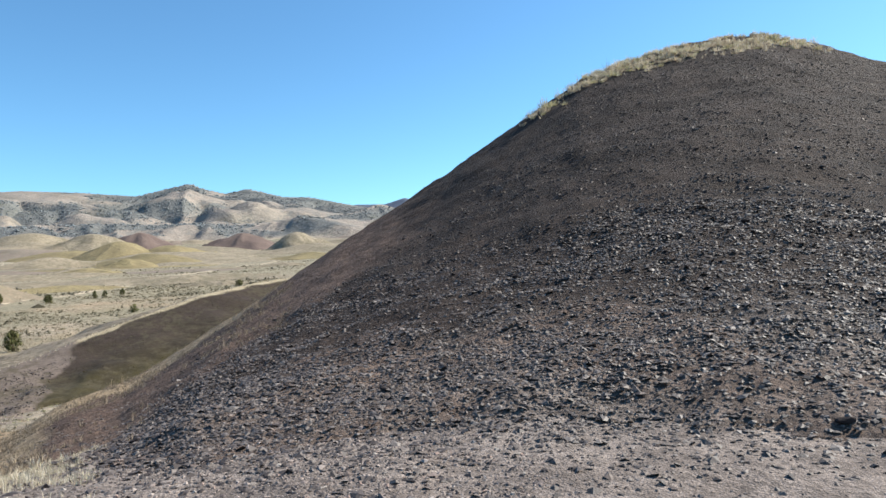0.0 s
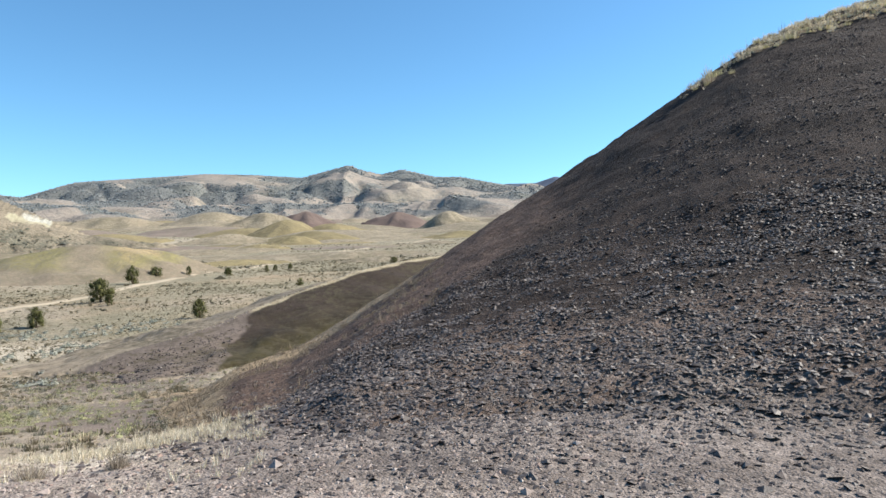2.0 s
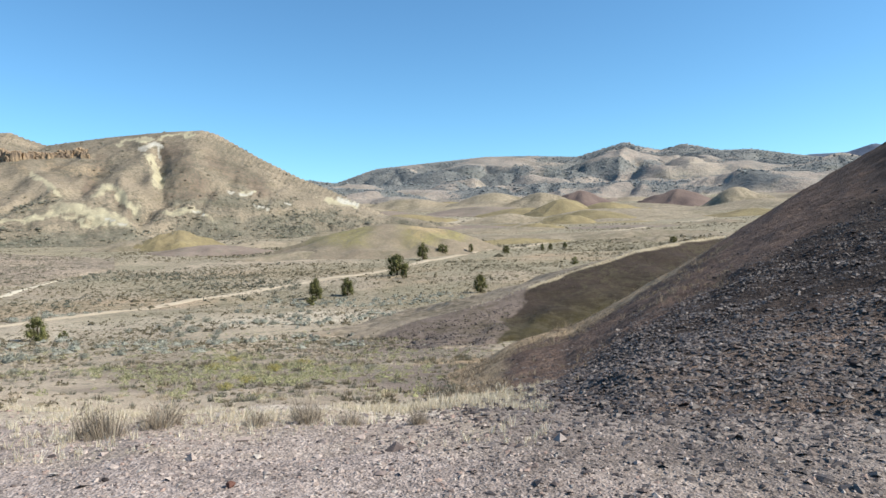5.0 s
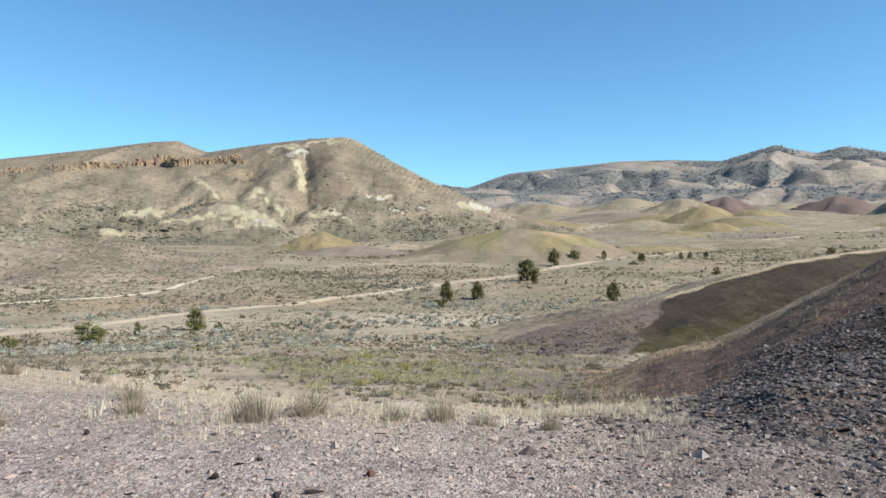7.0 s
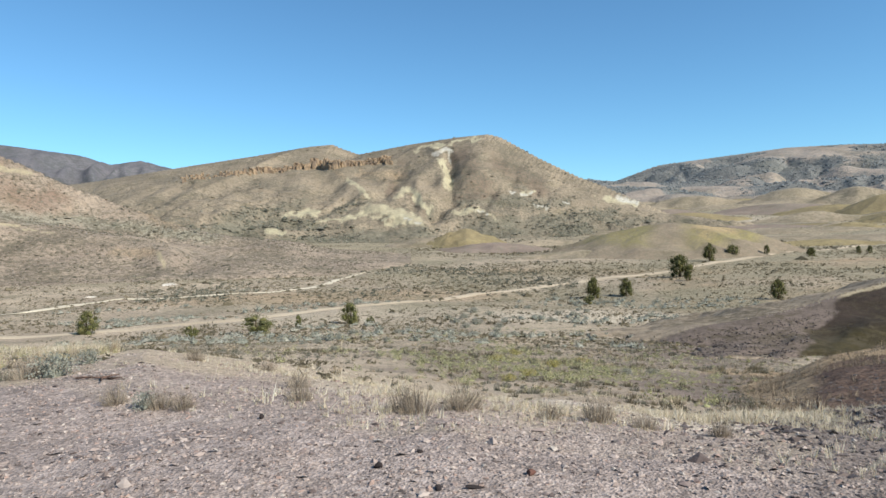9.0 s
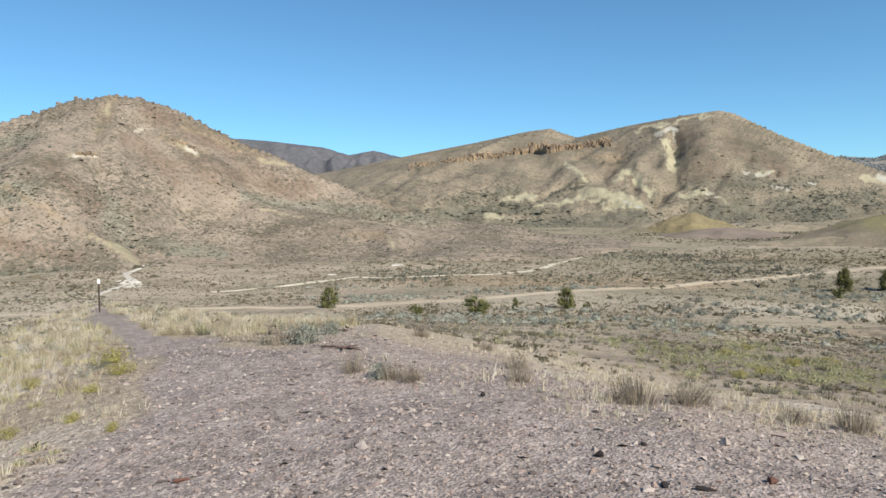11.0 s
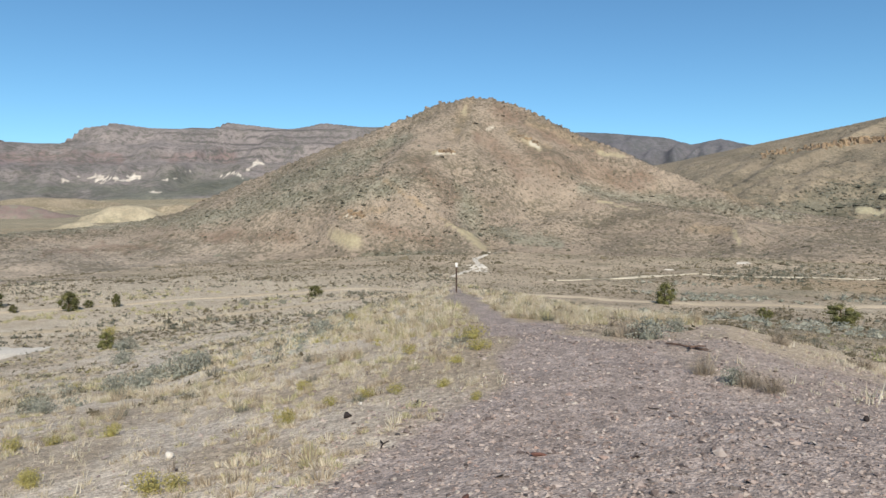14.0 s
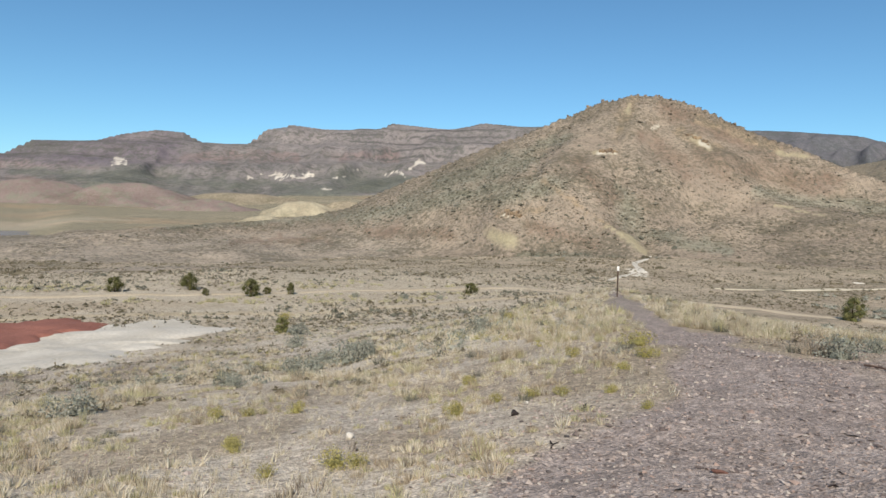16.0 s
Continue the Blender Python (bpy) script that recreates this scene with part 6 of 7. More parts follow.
x, y = area_points(70000, -112, 36, 55, 210, lambda x, y: off_hill(x, y) * off_road(x, y) * np.clip(0.45 + 0.9 * fbm(x, y, 9, 3, 176), 0, 1), 1.5, 83)
strew("valley_tufts", DOTS, x, y, g.lognormal(-1.75, 0.4, len(x)), DARKSCRUB, "small grey-brown tufts over the valley floor", "brush", seed=84, sink=0.05)
x, y = area_points(380, -108, -60, 9, 70, clump(6, 0.3, 165), 1.3, 29)
strew("yellow_field_brush", FINE, x, y, g.lognormal(-1.85, 0.4, len(x)), RABBIT, "small yellow-green plants in the dry grass", "brush", seed=30, sink=0.1)


x, y = area_points(7000, -112, -56, 66, 135, lambda x, y: off_road(x, y) * np.clip(0.3 + 1.1 * fbm(x * 0.6, y * 0.6, 8, 3, 169), 0, 1), 1.4, 64)
cut = len(x) // 2
strew("roadside_brush", TINY, x[:cut], y[:cut], g.lognormal(-1.0, 0.4, cut), GREYSCRUB, "grey-green low brush beside the dirt roads", "brush", seed=65, sink=0.1)
x2, y2 = area_points(1100, -110, -62, 84, 112, lambda x, y: off_road(x, y) * np.clip(0.2 + 1.5 * fbm(np.degrees(np.arctan2(x, y)) * 0.5, np.hypot(x, y) * 0.3, 2.5, 3, 199), 0, 1), 1.4, 200)
strew("roadside_cushions", CUSHIONS, x2, y2, np.clip(g.lognormal(-0.85, 0.35, len(x2)), 0.15, 0.8), OLIVESTRAW, "olive-yellow grass cushions beside the dirt roads", "grass", seed=201)
strew("roadside_grass", TUFTS, x[cut:], y[cut:], g.lognormal(-0.9, 0.35, len(x) - cut), STRAW, "pale dry grass beside the dirt roads", "grass", seed=66)
x, y = area_points(8000, -112, -54, 4.5, 48, lambda x, y: np.clip(np.clip(0.8 - surface_masks(x, y)["gravel"] * 6, 0, 1) * (0.3 + 1.1 * fbm(x, y, 1.5, 3, 170)), 0, 1), 1.3, 67)
strew("withered_grass", TUFTS, x, y, np.clip(g.lognormal(-2.6, 0.4, len(x)), 0, 0.15), DRYBROWN, "brown withered grass tufts among the straw", "grass", seed=68)
x, y = area_points(700, -112, -58, 14, 75, clump(9, 0.22, 166), 1.4, 33)
strew("field_sage", FINE, x, y, g.lognormal(-1.45, 0.4, len(x)), SAGE, "grey-green sagebrush tufts in the dry grass", "brush", seed=34, squash=1.1, sink=0.1)


def hill_scrub(name, knots, form, areas, count, box, size, material, label, clump_size, amount, seed, base):
    x, y = area_points(count, *box, clump(clump_size, amount, seed), 1.6, seed)
    z, h, u, s = ridge(x, y, knots, **form)
    masks = areas(x, y, z, u, s)
    gg = np.random.default_rng(seed + 1)
    grow = np.clip(base + 1.0 * masks["green"], 0, 1) * (1 - 0.8 * np.clip(masks.get("apron", 0), 0, 1))
    m = (h > 0.05) & (masks["pale"] < 0.3) & (masks["ochre"] < 0.6) & (gg.uniform(0, 1, len(x)) < grow)
    gg = np.random.default_rng(seed)
    strew(name, DOTS, x[m], y[m], gg.lognormal(math.log(size), 0.4, m.sum()), material, label, "brush", z=z[m], seed=seed, squash=0.75, sink=0.15)


hill_scrub("cone_hill_scrub", CONE_KNOTS, CONE_FORM, cone_areas, 84000, (-108, -16, 140, 335), 0.40, HILLSCRUB, "dark scrub dotted over the cone-shaped hill", 30, 0.72, 171, 0.75)
hill_scrub("cone_hill_sage", CONE_KNOTS, CONE_FORM, cone_areas, 50000, (-108, -16, 150, 335), 0.58, GREYSCRUB, "grey-green sagebrush on the cone-shaped hill", 60, 0.35, 172, 0.1)
hill_scrub("rim_hill_scrub", MESA_KNOTS, MESA_FORM, mesa_areas, 80000, (-50, 12, 260, 660), 0.75, HILLSCRUB, "grey-green scrub on the foot of the rim hill", 60, 0.5, 173, 0.2)

hill_scrub("rim_hill_sage", MESA_KNOTS, MESA_FORM, mesa_areas, 90000, (-50, 12, 260, 620), 1.15, GREYSCRUB, "grey-green sagebrush along the foot of the rim hill", 40, 0.55, 174, 0.04)
x, y = area_points(6500, -36, 0, 132, 215, clump(20, 0.38, 167), 1.6, 57)
strew("wash_sagebrush", TINY, x, y, g.lognormal(-0.75, 0.4, len(x)), GREYSCRUB, "grey-green sagebrush along the dry wash", "brush", seed=58, squash=1.0, sink=0.1)

x, y = area_points(30000, -6, 42, 230, 1300, clump(60, 0.25, 168), 1.4, 59)
strew("basin_shrubs", DOTS, x, y, g.lognormal(-0.25, 0.45, len(x)), HILLSCRUB, "dark scattered shrubs across the far basin", "brush", seed=60, sink=0.1)

x, y = area_points(26000, -14, 38, 85, 360, lambda x, y: off_hill(x, y) * off_road(x, y) * np.clip(0.35 - 0.9 * fbm(np.degrees(np.arctan2(x, y)) * np.hypot(x, y) * 0.004, np.hypot(x, y), 38, 4, 29), 0, 1), 1.4, 62)
strew("basin_brush", TINY, x, y, g.lognormal(-0.85, 0.45, len(x)), DARKSCRUB, "low grey-brown brush in belts across the basin", "brush", seed=63, sink=0.1)

# far trees on the north range
x, y = area_points(36000, -2, 50, 2200, 3560, None, 1.8, 31)
z, h, u, s = ridge(x, y, FAR_N, **RANGE_FORM)
m = (far_areas(x, y, z, u, s)["green"] > 0.2) & (h > 5) & ((u > 0.09) | (np.random.default_rng(205).uniform(0, 1, len(x)) < 0.25))
strew("far_juniper_woods", [(v * (1, 1, 1.5), f) for v, f in CHIPS], x[m], y[m], g.lognormal(0.9, 0.35, m.sum()), HAZEDTREES, "dark juniper woods on the far range, paled by haze colour", "woods", z=z[m], seed=32)


for k, line in enumerate(FOOTHILLS):
    x, y = area_points(9000, 0, 50, [2350, 1900][k], [2850, 2350][k], None, 1.8, 41 + k)
    z, h, u, s = ridge(x, y, line, power=0.9, gully=0.3, gully_size=170, lumps=22, lump_size=200, rough=3, seed=311 + k, softness=0.012, top=0.06)
    m = (far_areas(x, y, z, u, s)["green"] > 0.2) & (h > 3)
    strew("foothill_woods", [(v * (1, 1, 1.4), f) for v, f in CHIPS], x[m], y[m], g.lognormal(0.95, 0.35, m.sum()), HAZEDTREES, "dark juniper woods on the foothills, paled by haze colour", "woods", z=z[m], seed=43 + k)


# ---- rim rock ----
def rock_block(seed, cuts=2):
    """A weathered block about one unit wide, deep and high, its foot at zero."""
    g = np.random.default_rng(seed)
    bm = bmesh.new()
    bmesh.ops.create_cube(bm, size=1.0)
    bmesh.ops.subdivide_edges(bm, edges=bm.edges[:], cuts=cuts, use_grid_fill=True)
    for v in bm.verts:
        v.co.x *= 1 - 0.18 * (v.co.z + 0.5) * g.uniform(0, 1)
        v.co += Vector(g.normal(0, 0.055, 3))
        v.co.z += 0.5
    return bm


rim = tagged(new("rim_rock"), "broken tawny basalt rim rock along the hilltop", "rock outcrop")
blocks = []
for i in range(8):
    bm = rock_block(500 + i)
    me = bpy.data.meshes.new("rock")
    bm.to_mesh(me)
    bm.free()
    me.materials.append(RIMROCK)
    blocks.append(me)
rim_az = np.cumsum(RNG.uniform(0.06, 0.17, 200)) - 32.4
rim_az = rim_az[rim_az < -15.6]
reach = np.linspace(480, 690, 160)
for i, az in enumerate(rim_az):
    el = float(np.interp(az, [-32.4, -27.8, -24.0, -20.3, -16.0], [4.95, 5.5, 5.9, 6.05, 6.45])) + RNG.normal(0, 0.09)
    px, py = reach * math.sin(radians(az)), reach * math.cos(radians(az))
    pz = ridge(px, py, MESA_KNOTS, **MESA_FORM)[0]
    k = int(np.argmax(np.degrees(np.arctan2(pz - 1.6, reach)) > el))
    if k == 0 or RNG.uniform() < (0.14 if az < -22 else 0.06):
        continue
    size = RNG.uniform(0.6, 1.1) * (0.45 if az < -27 else 0.66 if az < -22 else 1.0 if az < -20 else 0.8)
    ob = new("rock", blocks[i % 8])
    ob.parent = rim
    ob.matrix_basis = Matrix.LocRotScale((px[k], py[k], pz[k] - 4.0 * size), Euler((RNG.normal(0, 0.06), RNG.normal(0, 0.06), -radians(az) + RNG.normal(0, 0.3))), (4.9 * size * RNG.uniform(0.6, 1.6), 7.0 * size, 9.0 * size * RNG.uniform(0.65, 1.2)))


def outcrop(label, spots, size):
    """Loose blocks of rock on the cone hill, each where its row of azimuth and elevation meets the slope."""
    root = tagged(new("rock_outcrop"), label, "rock outcrop", "outcrops on the cone hill")
    far = np.linspace(150, 330, 200)
    for i, (az, el) in enumerate(spots):
        px, py = far * math.sin(radians(az)), far * math.cos(radians(az))
        pz = ridge(px, py, CONE_KNOTS, **CONE_FORM)[0]
        angle = np.degrees(np.arctan2(pz - 1.6, far))
        k = int(np.argmax(angle > el)) if (angle > el).any() else int(np.argmax(angle))
        big = size * RNG.uniform(0.6, 1.3)
        ob = new("rock", blocks[i % 8])
        ob.parent = root
        ob.matrix_basis = Matrix.LocRotScale((px[k], py[k], pz[k] - 0.35 * big), Euler((RNG.normal(0, 0.15), RNG.normal(0, 0.15), RNG.uniform(0, 6.28))), (big * RNG.uniform(0.9, 1.8), big, big * RNG.uniform(0.7, 1.1)))


outcrop("low broken rocks along the cone hill summit", [(-60.5 + 0.45 * i + RNG.normal(0, 0.12), 12.0) for i in range(30) if i % 4 != 1], 0.75)
outcrop("pale broken rocks on the cone hill slope", [(-57.9 + 0.16 * i, 5.7 + RNG.normal(0, 0.06)) for i in range(9)], 1.0)
outcrop("tawny broken rocks on the upper cone hill", [(-51.2 + 0.2 * i, 7.1 - 0.09 * i + RNG.normal(0, 0.12)) for i in range(9)], 1.0)
outcrop("reddish rocks low on the cone hill", [(-65.4 + 0.14 * i, 0.42 + RNG.normal(0, 0.1)) for i in range(8)], 0.9)

# ---- trees and bushes that stand alone ----
def tree_forms(seed, leaves, height, width, trunk_share=0.12, pointed=0.6):
    """Trunk with limbs, and a crown of many small sprays with an uneven outline; returned as bmeshes."""
    g = np.random.default_rng(seed)
    tb, limbs = bmesh.new(), []

    def limb(tb, p, q, r0, r1, n=6):
        p, q = Vector(p), Vector(q)
        m = bmesh.ops.create_cone(tb, cap_ends=True, segments=n, radius1=r0, radius2=r1, depth=(q - p).length)
        rot = (q - p).to_track_quat("Z", "Y").to_matrix().to_4x4()
        bmesh.ops.transform(tb, matrix=Matrix.Translation((p + q) / 2) @ rot, verts=m["verts"])

    bend = g.normal(0, 0.04, 2) * height
    limb(tb, (0, 0, -0.08), (bend[0], bend[1], height * 0.88), 0.055 * width, 0.01 * width, 8)
    lumps = []
    for i in range(26):
        h = trunk_share + (1 - trunk_share) * g.uniform(0.05, 0.95)
        reach = 0.5 * width * math.sqrt(max(1 - (1.9 * (h - 0.45)) ** 2, 0.05)) * (1 - pointed * 0.5 * h) * g.uniform(0.4, 0.98)
        a = g.uniform(0, 2 * np.pi)
        c = np.array([math.cos(a) * reach, math.sin(a) * reach, h * height * 0.92])
        lumps.append((c, g.uniform(0.15, 0.25) * width * (1.15 - 0.6 * pointed * h)))
        if i < 6:
            limbs.append(bmesh.new())
            limb(limbs[-1], (bend[0] * h, bend[1] * h, max(c[2] - 0.18 * height, 0.05)), tuple(c), 0.018 * width, 0.005 * width, 5)
    lumps.append((np.array([bend[0], bend[1], height * 0.93]), 0.11 * width))
    cv, cf = [], []
    for i in range(leaves):
        c, r = lumps[g.integers(0, len(lumps))]
        d = g.normal(size=3)
        d /= np.linalg.norm(d)
        p = c + d * r * g.uniform(0.55, 1.08)
        p[2] = max(p[2], 0.05 * height)
        t, w = g.normal(size=3), g.normal(size=3)
        s = g.uniform(0.028, 0.05) * width
        t, w = t / np.linalg.norm(t) * s, w / np.linalg.norm(w) * s * 0.7
        cv += [p - t * 0.5, p + t * 0.5, p + w]
        cf.append((3 * i, 3 * i + 1, 3 * i + 2))
    crown = [(np.array(cv), np.array(cf))]
    for k, (c, r) in enumerate(lumps):
        v, f = icosa(seed * 31 + k, 0.25, 1.0)
        crown.append((v * r * 0.5 + c, f))
    return tb, limbs, merge(crown)


def plant(name, trunk, limbs, crown, crown_name, wood, leaf):
    """A standing plant at the origin: an empty with a trunk and a crown under it."""
    root = new(name)
    part("trunk", trunk, wood, root)
    for bm in limbs:
        part("limb", bm, wood, root)
    ob = new(crown_name, mesh_of(crown_name, *crown, leaf, shade=False))
    ob.parent = root
    return root


def ground_pose(az, r, scale=(1, 1, 1), turn=0.0, sink=0.0):
    x, y = at(az, r)
    z = float(surface(np.array([x]), np.array([y]))[0])
    return Matrix.LocRotScale((x, y, z - sink), Euler((0, 0, turn)), scale)


def stand(kinds, rows, label, category, group):
    """Places copies of the built kinds: rows of azimuth, distance, width, height."""
    for i, (az, r, w, h) in enumerate(rows):
        ob = kinds[i % len(kinds)]
        turn, sink = (az * 37) % 6.28, 0.03 * h
        if ob.get("label"):
            c = copy_thing(ob, ground_pose(az, r, (w / ob.scale[0], w / ob.scale[1], h / ob.scale[2]), turn, sink))
        else:
            c = ob
            ob.matrix_basis = ground_pose(az, r, (w, w, h), turn, sink)
        tagged(c, label, category, group)


junipers = [plant("juniper", *tree_forms(600 + i, 4800, 1.0, 1.0, 0.06, [0.35, 0.5, 0.25][i]), "crown", BARK, JUNIPER) for i in range(3)]
stand(junipers, [(8.1, 167, 5.8, 5.3), (10.3, 212, 3.7, 5.3), (12.0, 230, 4.6, 3.8), (1.3, 127, 3.0, 3.9), (3.9, 130, 2.8, 3.5), (15.2, 124, 2.4, 3.4), (8.7, 157, 1.6, 2.4)],
      "dark green juniper tree standing in dry valley scrub", "tree", "junipers by the road")
stand(junipers, [(14.4, 237, 1.7, 3.2), (17.4, 235, 2.8, 2.8), (20.4, 254, 1.6, 2.6), (21.1, 259, 1.6, 2.6), (22.3, 270, 1.9, 2.3), (30.9, 287, 3.4, 2.5)],
      "small dark juniper tree far across the valley", "tree", "small junipers")
stand(junipers, [(-96.9, 100, 2.3, 2.1), (-91.5, 102, 2.4, 2.5), (-86.8, 93.5, 2.5, 2.4), (-83.6, 95, 1.2, 1.7), (-90.3, 95, 1.0, 1.0), (-85.5, 96, 1.2, 1.0), (-68.4, 97, 2.0, 1.7)],
      "small rounded juniper tree beside the dirt road", "tree", "junipers beyond the clay banks")
olives = [plant("olive_bush", *tree_forms(620 + i, 3600, 1.0, 1.0, 0.02, 0.3), "foliage", BARK, OLIVEBUSH) for i in range(2)]
stand(olives, [(-19.2, 89.5, 2.8, 2.9), (-26.9, 78, 4.0, 2.3), (-23.5, 85, 0.9, 1.6), (-32.0, 76, 1.7, 1.3), (-39.3, 91, 3.1, 2.8), (-17.5, 88, 1.2, 1.2), (-84.4, 56, 1.4, 1.3), (1.0, 119, 2.2, 1.6), (23.1, 185, 2.2, 2.1)],
      "olive-green leafy bush growing on the valley floor", "bush", "olive bushes")


def shrub(name, seed, leaves, size, leaf, twig_count=14, flat=0.8, core=0.35):
    """A low shrub one unit in radius: woody twigs from one foot and a crown of small leaves."""
    g = np.random.default_rng(seed)
    tb = bmesh.new()
    for i in range(twig_count):
        a, d = g.uniform(0, 2 * np.pi), g.uniform(0.2, 0.8)
        p, q = Vector((0, 0, -0.05)), Vector((math.cos(a) * d, math.sin(a) * d, g.uniform(0.45, 0.95) * flat))
        m = bmesh.ops.create_cone(tb, cap_ends=False, segments=4, radius1=0.012, radius2=0.004, depth=(q - p).length)
        bmesh.ops.transform(tb, matrix=Matrix.Translation((p + q) / 2) @ (q - p).to_track_quat("Z", "Y").to_matrix().to_4x4(), verts=m["verts"])
    root = new(name)
    part("brushwood", tb, TWIGBARK, root)["kind"] = "stuff"
    ob = new("foliage", mesh_of("foliage", *leafball(seed, leaves, size, flat, core), leaf, shade=False))
    ob.parent = root
    return root


def halves(rows):
    return [(az, r, w / 2, h) for az, r, w, h in rows]


sage = [shrub("sagebrush", 640 + i, 800, 0.11, SAGE) for i in range(2)]
stand(sage, halves([(-79.3, 21.5, 1.7, 1.0), (-77.6, 22.5, 1.2, 0.8), (-84.1, 18.5, 1.5, 0.65), (-82.2, 19.5, 1.1, 0.6), (-83.3, 42, 1.9, 1.1), (-68.3, 20, 0.95, 0.7), (-100.8, 11, 1.1, 0.42), (-89.5, 15, 0.9, 0.4), (-41.3, 10, 0.8, 0.44), (-38.9, 11, 0.5, 0.3), (-35.0, 7.2, 0.36, 0.24)]),
      "grey-green sagebrush among dry grass", "shrub", "sagebrush on the knoll")
dry = [shrub("dry_shrub", 660 + i, 150, 0.09, GREYTWIG, 16, 0.9, 0.0) for i in range(3)]
for i, ob in enumerate(dry):
    twigs = new("stem_crown", mesh_of("stem_crown", *cushion(670 + i, 340, 0.011, 0.85), GREYTWIG, shade=False))
    twigs.parent = ob
stand(dry, halves([(-13.1, 6.3, 0.55, 0.36), (-14.4, 6.4, 0.4, 0.34), (-8.9, 6.6, 0.5, 0.28), (2.9, 6.6, 0.22, 0.24), (11.9, 6.2, 0.28, 0.24), (-23.1, 7.0, 0.4, 0.28), (-23.3, 8.6, 0.46, 0.3),
                   (-9.6, 6.4, 0.45, 0.25), (2.2, 6.3, 0.4, 0.34), (-43.0, 10.2, 0.6, 0.32), (-26.0, 11.0, 0.5, 0.22), (-31.5, 11.2, 0.45, 0.28), (-1.8, 6.2, 0.3, 0.2), (6.0, 6.2, 0.36, 0.18), (-48.6, 17.5, 0.6, 0.3), (-37.2, 7.5, 0.36, 0.26), (-33.9, 7.15, 0.36, 0.26), (-32.2, 7.0, 0.34, 0.22)]),
      "dry grey-brown twiggy shrub at the gravel edge", "shrub", "dry shrubs on the knoll")
yellow = [shrub("rabbitbrush", 680 + i, 900, 0.10, RABBIT) for i in range(2)]
stand(yellow, halves([(-56.0, 10.6, 0.62, 0.3), (-55.6, 9.4, 0.45, 0.2), (-85.2, 8.4, 0.28, 0.2), (-72.1, 7.0, 0.28, 0.22), (-83.1, 5.6, 0.36, 0.2), (-70.5, 9.0, 0.3, 0.2), (-91.0, 6.7, 0.26, 0.17), (-62.8, 7.3, 0.26, 0.13), (-58.9, 7.2, 0.2, 0.13), (-57.5, 8.6, 0.3, 0.12)]),
      "low yellow-green rabbitbrush beside the path", "shrub", "rabbitbrush by the path")
stand(yellow, halves([(-84.2, 67.6, 1.9, 1.2), (-65.7, 24.7, 0.46, 0.4), (-89.1, 8.6, 0.2, 0.14), (-91.5, 8.6, 0.24, 0.2), (-90.9, 6.5, 0.23, 0.2), (-81.4, 5.6, 0.24, 0.16), (-56.2, 6.4, 0.16, 0.12), (-68.4, 7.4, 0.2, 0.15), (-65.4, 7.4, 0.24, 0.15), (-61.3, 10.0, 0.28, 0.2), (-88.9, 5.5, 0.2, 0.14),
                      (-1.9, 33.7, 0.9, 0.5), (-5.2, 46.0, 1.1, 0.55), (0.2, 41.6, 1.1, 0.5), (-6.8, 36.9, 1.0, 0.5), (-4.2, 26.7, 0.8, 0.4), (-5.8, 22.0, 0.7, 0.35)]),
      "yellow-green rabbitbrush among dry grass", "shrub", "rabbitbrush on the slope")
stand(sage, halves([(az, r, w, 0.5 * w) for az, r, w in [(-9.5, 95.1, 2.0), (-8.7, 104, 2.4), (-13.2, 91.4, 1.5), (-11.0, 95.1, 1.7), (-6.1, 88.6, 1.9), (-5.1, 111.7, 1.5), (-4.1, 110.6, 1.7), (-3.1, 92.3, 1.7), (-1.6, 98.1, 1.8), (0, 104.2, 1.6), (-16.2, 58.1, 1.2),
                    (-15.2, 71.8, 1.3), (-19.1, 72.5, 1.7), (-18.1, 59.9, 1.0), (-21.9, 55.3, 1.2), (-23.2, 54.2, 0.9), (-20.6, 41.7, 0.9), (-16.7, 81.0, 1.3), (-12.2, 75.5, 1.4), (-10.7, 71.7, 1.2), (-8.8, 71.7, 1.5), (-6.8, 77, 1.4), (-5.4, 72.4, 1.3), (-33.2, 49.1, 0.9)]]),
      "grey-green rounded sagebrush on pale valley soil", "shrub", "sagebrush on the valley floor")
stand(sage, halves([(az, r, w, 0.5 * w) for az, r, w in [(-8.6, 86, 2.3), (-6.5, 82, 1.8), (-2.3, 89.5, 1.7), (-0.5, 97.1, 1.8), (-9.4, 81.7, 1.8), (-7.4, 100, 1.9), (0.7, 101, 1.6), (-10.3, 88, 2.1), (4.0, 32.3, 0.8), (6.0, 33.3, 0.8), (-67.9, 26, 0.8), (-78.1, 27.9, 1.4), (-81.2, 24.5, 1.4), (-89.2, 13.5, 0.6),
                    (-74, 89.7, 1.9), (-71, 88.8, 1.6), (-78.3, 90.6, 1.7), (-83.3, 54.2, 2.6)]]),
      "dusty grey-green sagebrush in sparse dry grass", "shrub", "scattered sagebrush")


def grass_clump(seed):
    ob = new("grass_clump", mesh_of("grass_clump", *tuft(seed, 130, 0.85, 0.012), STRAW, shade=False))
    return ob


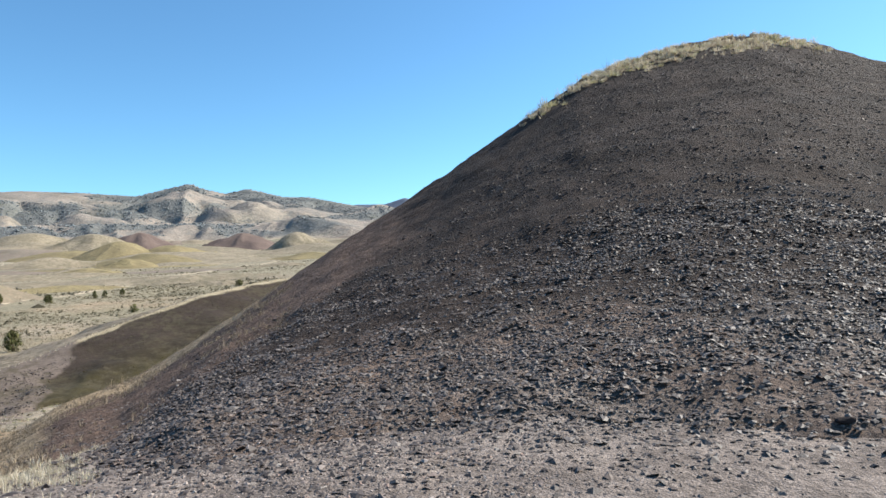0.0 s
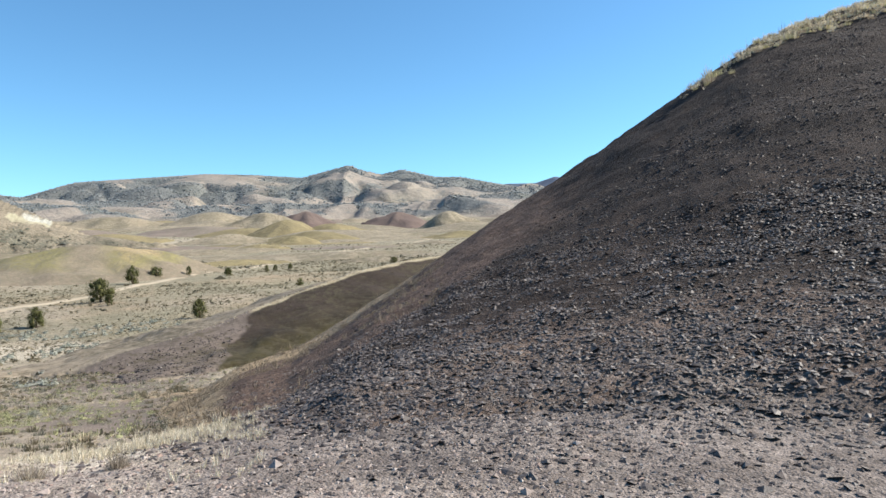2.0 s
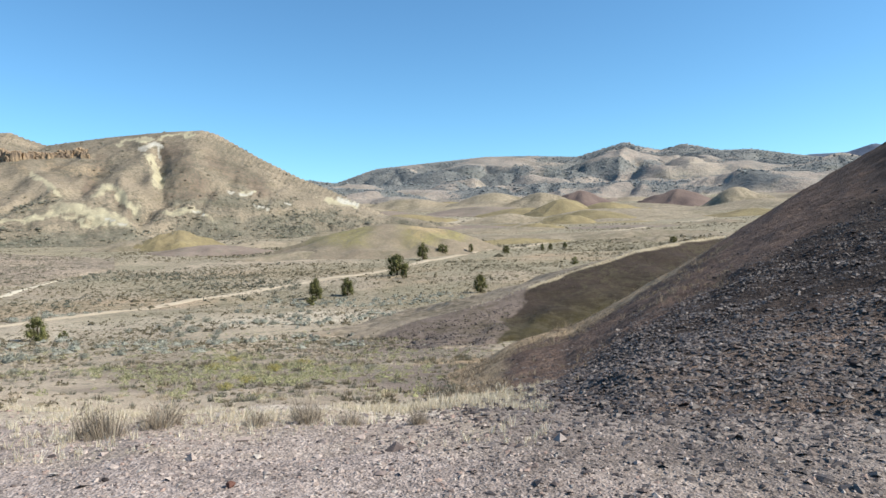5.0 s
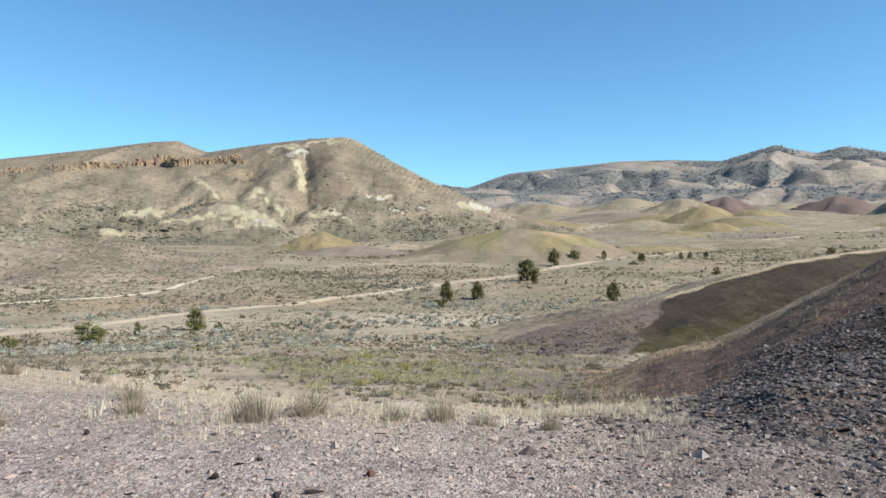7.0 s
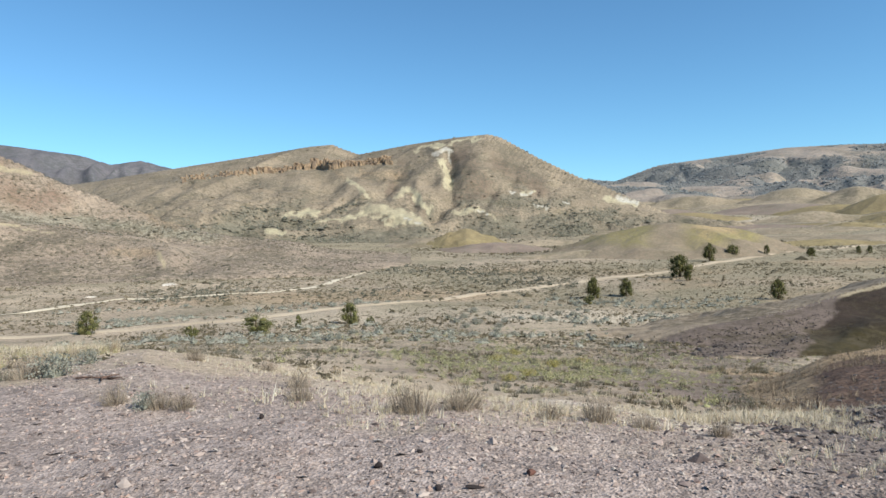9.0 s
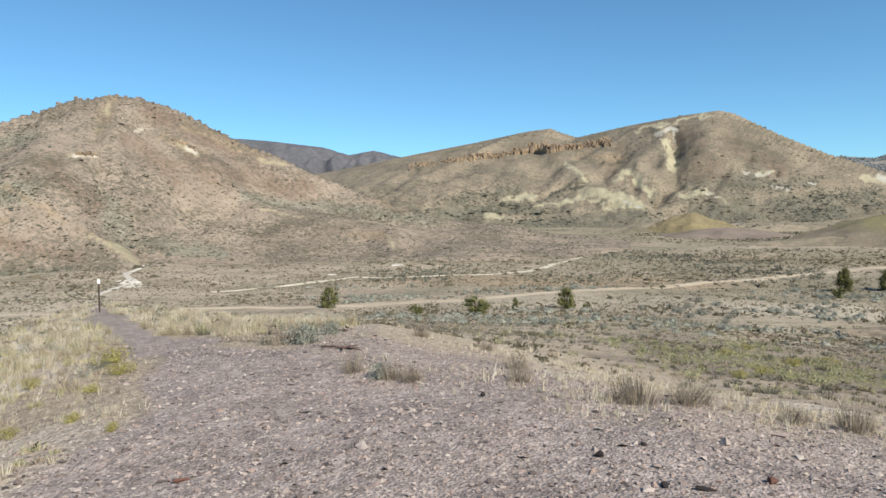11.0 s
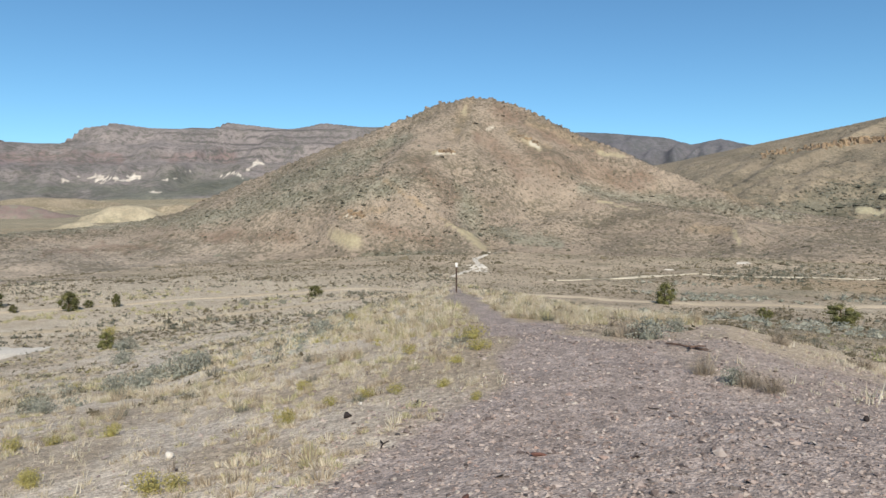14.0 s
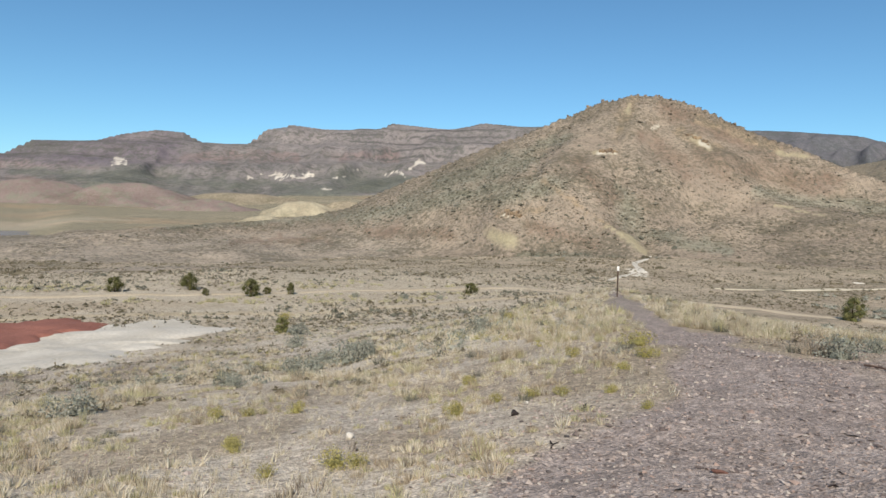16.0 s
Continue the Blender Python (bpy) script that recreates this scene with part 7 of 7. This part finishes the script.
clumps = [grass_clump(690 + i) for i in range(3)]
stand(clumps, [(az, r, 0.55 * w, 0.42 * w + 0.12) for az, r, w in [(-63.7, 26.8, 0.8), (-62.5, 18.3, 0.5), (-59.5, 14.3, 0.5), (-60.6, 23.6, 0.6), (-58.2, 15.2, 0.4), (-65.1, 27.9, 0.7), (-58.5, 23.6, 0.6), (-49.4, 16.2, 0.57), (-53.0, 28.5, 0.7), (-51.0, 27.1, 0.75), (-51.6, 22, 0.5), (-66.4, 19, 0.5),
               (-49.2, 18.5, 0.5), (-47.5, 21, 0.6), (-49.8, 24, 0.6), (-58.8, 18.4, 0.5), (-61.5, 20.6, 0.55), (-45.8, 17.6, 0.45), (-60.2, 12.0, 0.4), (-64.5, 15.5, 0.45)]],
      "tall pale bunch grass clump beside the path", "grass clump", "bunch grass by the path")


# ---- single rocks, sticks and the post ----
def single_rock(name, seed, material, az, r, size, label, turn=0.0):
    bm = bmesh.new()
    bmesh.ops.create_icosphere(bm, subdivisions=2, radius=0.5)
    g = np.random.default_rng(seed)
    planes = [(Vector(g.normal(size=3)).normalized(), g.uniform(0.24, 0.42)) for _ in range(9)]
    for v in bm.verts:
        for n, d in planes:
            over = v.co.dot(n) - d
            if over > 0:
                v.co -= n * over
        v.co += Vector(g.normal(0, 0.012, 3))
    me = bpy.data.meshes.new(name)
    bm.to_mesh(me)
    bm.free()
    me.materials.append(material)
    ob = new(name, me)
    x, y = at(az, r)
    z = float(surface(np.array([x]), np.array([y]))[0])
    ob.matrix_basis = Matrix.LocRotScale((x, y, z + size[2] * 0.17), Euler((0.2, 0.1, turn)), (size[0] * 0.66, size[1] * 0.66, size[2] * 0.6))
    return tagged(ob, label, "rock")


for i, (mat, az, r, size, label) in enumerate([
        (BLACKROCK, -16.3, 4.45, (0.12, 0.10, 0.10), "black angular rock lying on the gravel"), (REDROCK, -51.2, 4.75, (0.20, 0.10, 0.07), "flat dark red rock on the path"),
        (BLACKROCK, -67.2, 6.5, (0.24, 0.15, 0.13), "black rock at the grass edge"), (WHITEROCK, -81.4, 6.5, (0.14, 0.12, 0.15), "white rock in the dry grass"),
        (BLACKROCK, -11.0, 4.0, (0.12, 0.08, 0.05), "black flat rock on the gravel"), (BLACKROCK, -8.0, 4.0, (0.22, 0.07, 0.05), "long black rock on the gravel"),
        (BLACKROCK, -26.1, 6.2, (0.10, 0.08, 0.10), "small black rock on the gravel"), (BLACKROCK, -12.7, 4.7, (0.11, 0.08, 0.06), "small dark rock on the gravel"),
        (REDROCK, -3.0, 4.3, (0.14, 0.10, 0.10), "small rusty red rock on the gravel"), (REDROCK, -58.0, 3.9, (0.16, 0.12, 0.09), "small reddish rock on the path"),
        (WHITEROCK, -66.0, 7.0, (0.10, 0.08, 0.09), "pale pinkish rock at the grass edge"), (BLACKROCK, 62.0, 9.2, (0.34, 0.2, 0.10), "large dark rock at the hill foot"), (BLACKROCK, 66.5, 8.6, (0.22, 0.15, 0.08), "dark rock at the hill foot")]):
    single_rock("rock", 700 + i, mat, az, r, size, label, turn=i * 1.3)


pick = np.random.default_rng(720)
for i, (x, y) in enumerate(list(zip(*area_points(260, 20, 84, 6.9, 34, slope_density, 1.5, 721)))[:42]):
    wide = pick.uniform(0.16, 0.34)
    single_rock("rock", 722 + i, BLACKROCK, math.degrees(math.atan2(x, y)), math.hypot(x, y), (wide, wide * pick.uniform(0.5, 0.9), wide * pick.uniform(0.3, 0.55)), "dark angular rock among the hillside stones", turn=pick.uniform(0, 6.28))["group"] = "rocks on the dark hill"


def stick(name, seed, az, r, length, thick, turn, material, label, branches=2):
    """A dead stick lying on the ground, bent and forked."""
    g = np.random.default_rng(seed)
    cu = bpy.data.curves.new(name, "CURVE")
    cu.dimensions, cu.bevel_depth, cu.bevel_resolution = "3D", thick, 2
    def strand(p, d, l, n):
        s = cu.splines.new("POLY")
        s.points.add(n - 1)
        for k in range(n):
            s.points[k].co = (*p, 1)
            s.points[k].radius = 1 - 0.6 * k / n
            d = (d + Vector(g.normal(0, 0.22, 3)) * Vector((1, 1, 0.3)).length * 0.6).normalized()
            d.z *= 0.3
            p = p + d * l / n
            p.z = max(p.z, thick * 0.6)
    strand(Vector((-length / 2, 0, thick)), Vector((1, 0, 0.02)), length, 9)
    for b in range(branches):
        strand(Vector((g.uniform(-0.2, 0.2) * length, 0, thick * 1.5)), Vector((1, g.uniform(-1, 1), 0.2)).normalized(), length * 0.4, 6)
    cu.materials.append(material)
    tmp = new("tmp", cu)
    me = bpy.data.meshes.new_from_object(tmp.evaluated_get(bpy.context.evaluated_depsgraph_get()))
    bpy.data.objects.remove(tmp)
    ob = new(name, me)
    ob.matrix_basis = ground_pose(az, r, (1, 1, 1), turn)
    return tagged(ob, label, "stick")


stick("dead_branch", 801, -37.8, 9.0, 0.8, 0.014, 0.1, OLDWOOD, "dark brown weathered dead branch on the ground", 3)
stick("dead_twig", 802, -61.2, 6.6, 0.26, 0.009, 2.4, BLACKROCK, "black dead twig at the grass edge", 2)
stick("dead_twig", 803, -64.6, 5.3, 0.22, 0.008, 2.6, BLACKROCK, "black dead twig on the gravel", 1)

post = tagged(new("trail_post"), "thin rusty steel trail post with a white top", "post")
bm = bmesh.new()
for sx, sy, w, d in ((0, 0, 0.055, 0.012), (0, 0.018, 0.012, 0.03)):
    m = bmesh.ops.create_cube(bm, size=1.0)
    bmesh.ops.transform(bm, matrix=Matrix.Translation((sx, sy, 0.42)) @ Matrix.Diagonal((w, d, 1.16, 1)), verts=m["verts"])
bmesh.ops.bevel(bm, geom=bm.edges[:], offset=0.002, segments=1, affect="EDGES")
part("shaft", bm, POSTSTEEL, post)
bm = bmesh.new()
bmesh.ops.create_cube(bm, size=1.0)
bmesh.ops.transform(bm, matrix=Matrix.Translation((0, 0.004, 1.08)) @ Matrix.Diagonal((0.085, 0.05, 0.17, 1)), verts=bm.verts[:])
bmesh.ops.bevel(bm, geom=bm.edges[:], offset=0.006, segments=2, affect="EDGES")
part("marker_cap", bm, POSTCAP, post, "white painted marker cap")
post.matrix_basis = ground_pose(-56.75, 26.0, (1, 1, 1), 1.0)
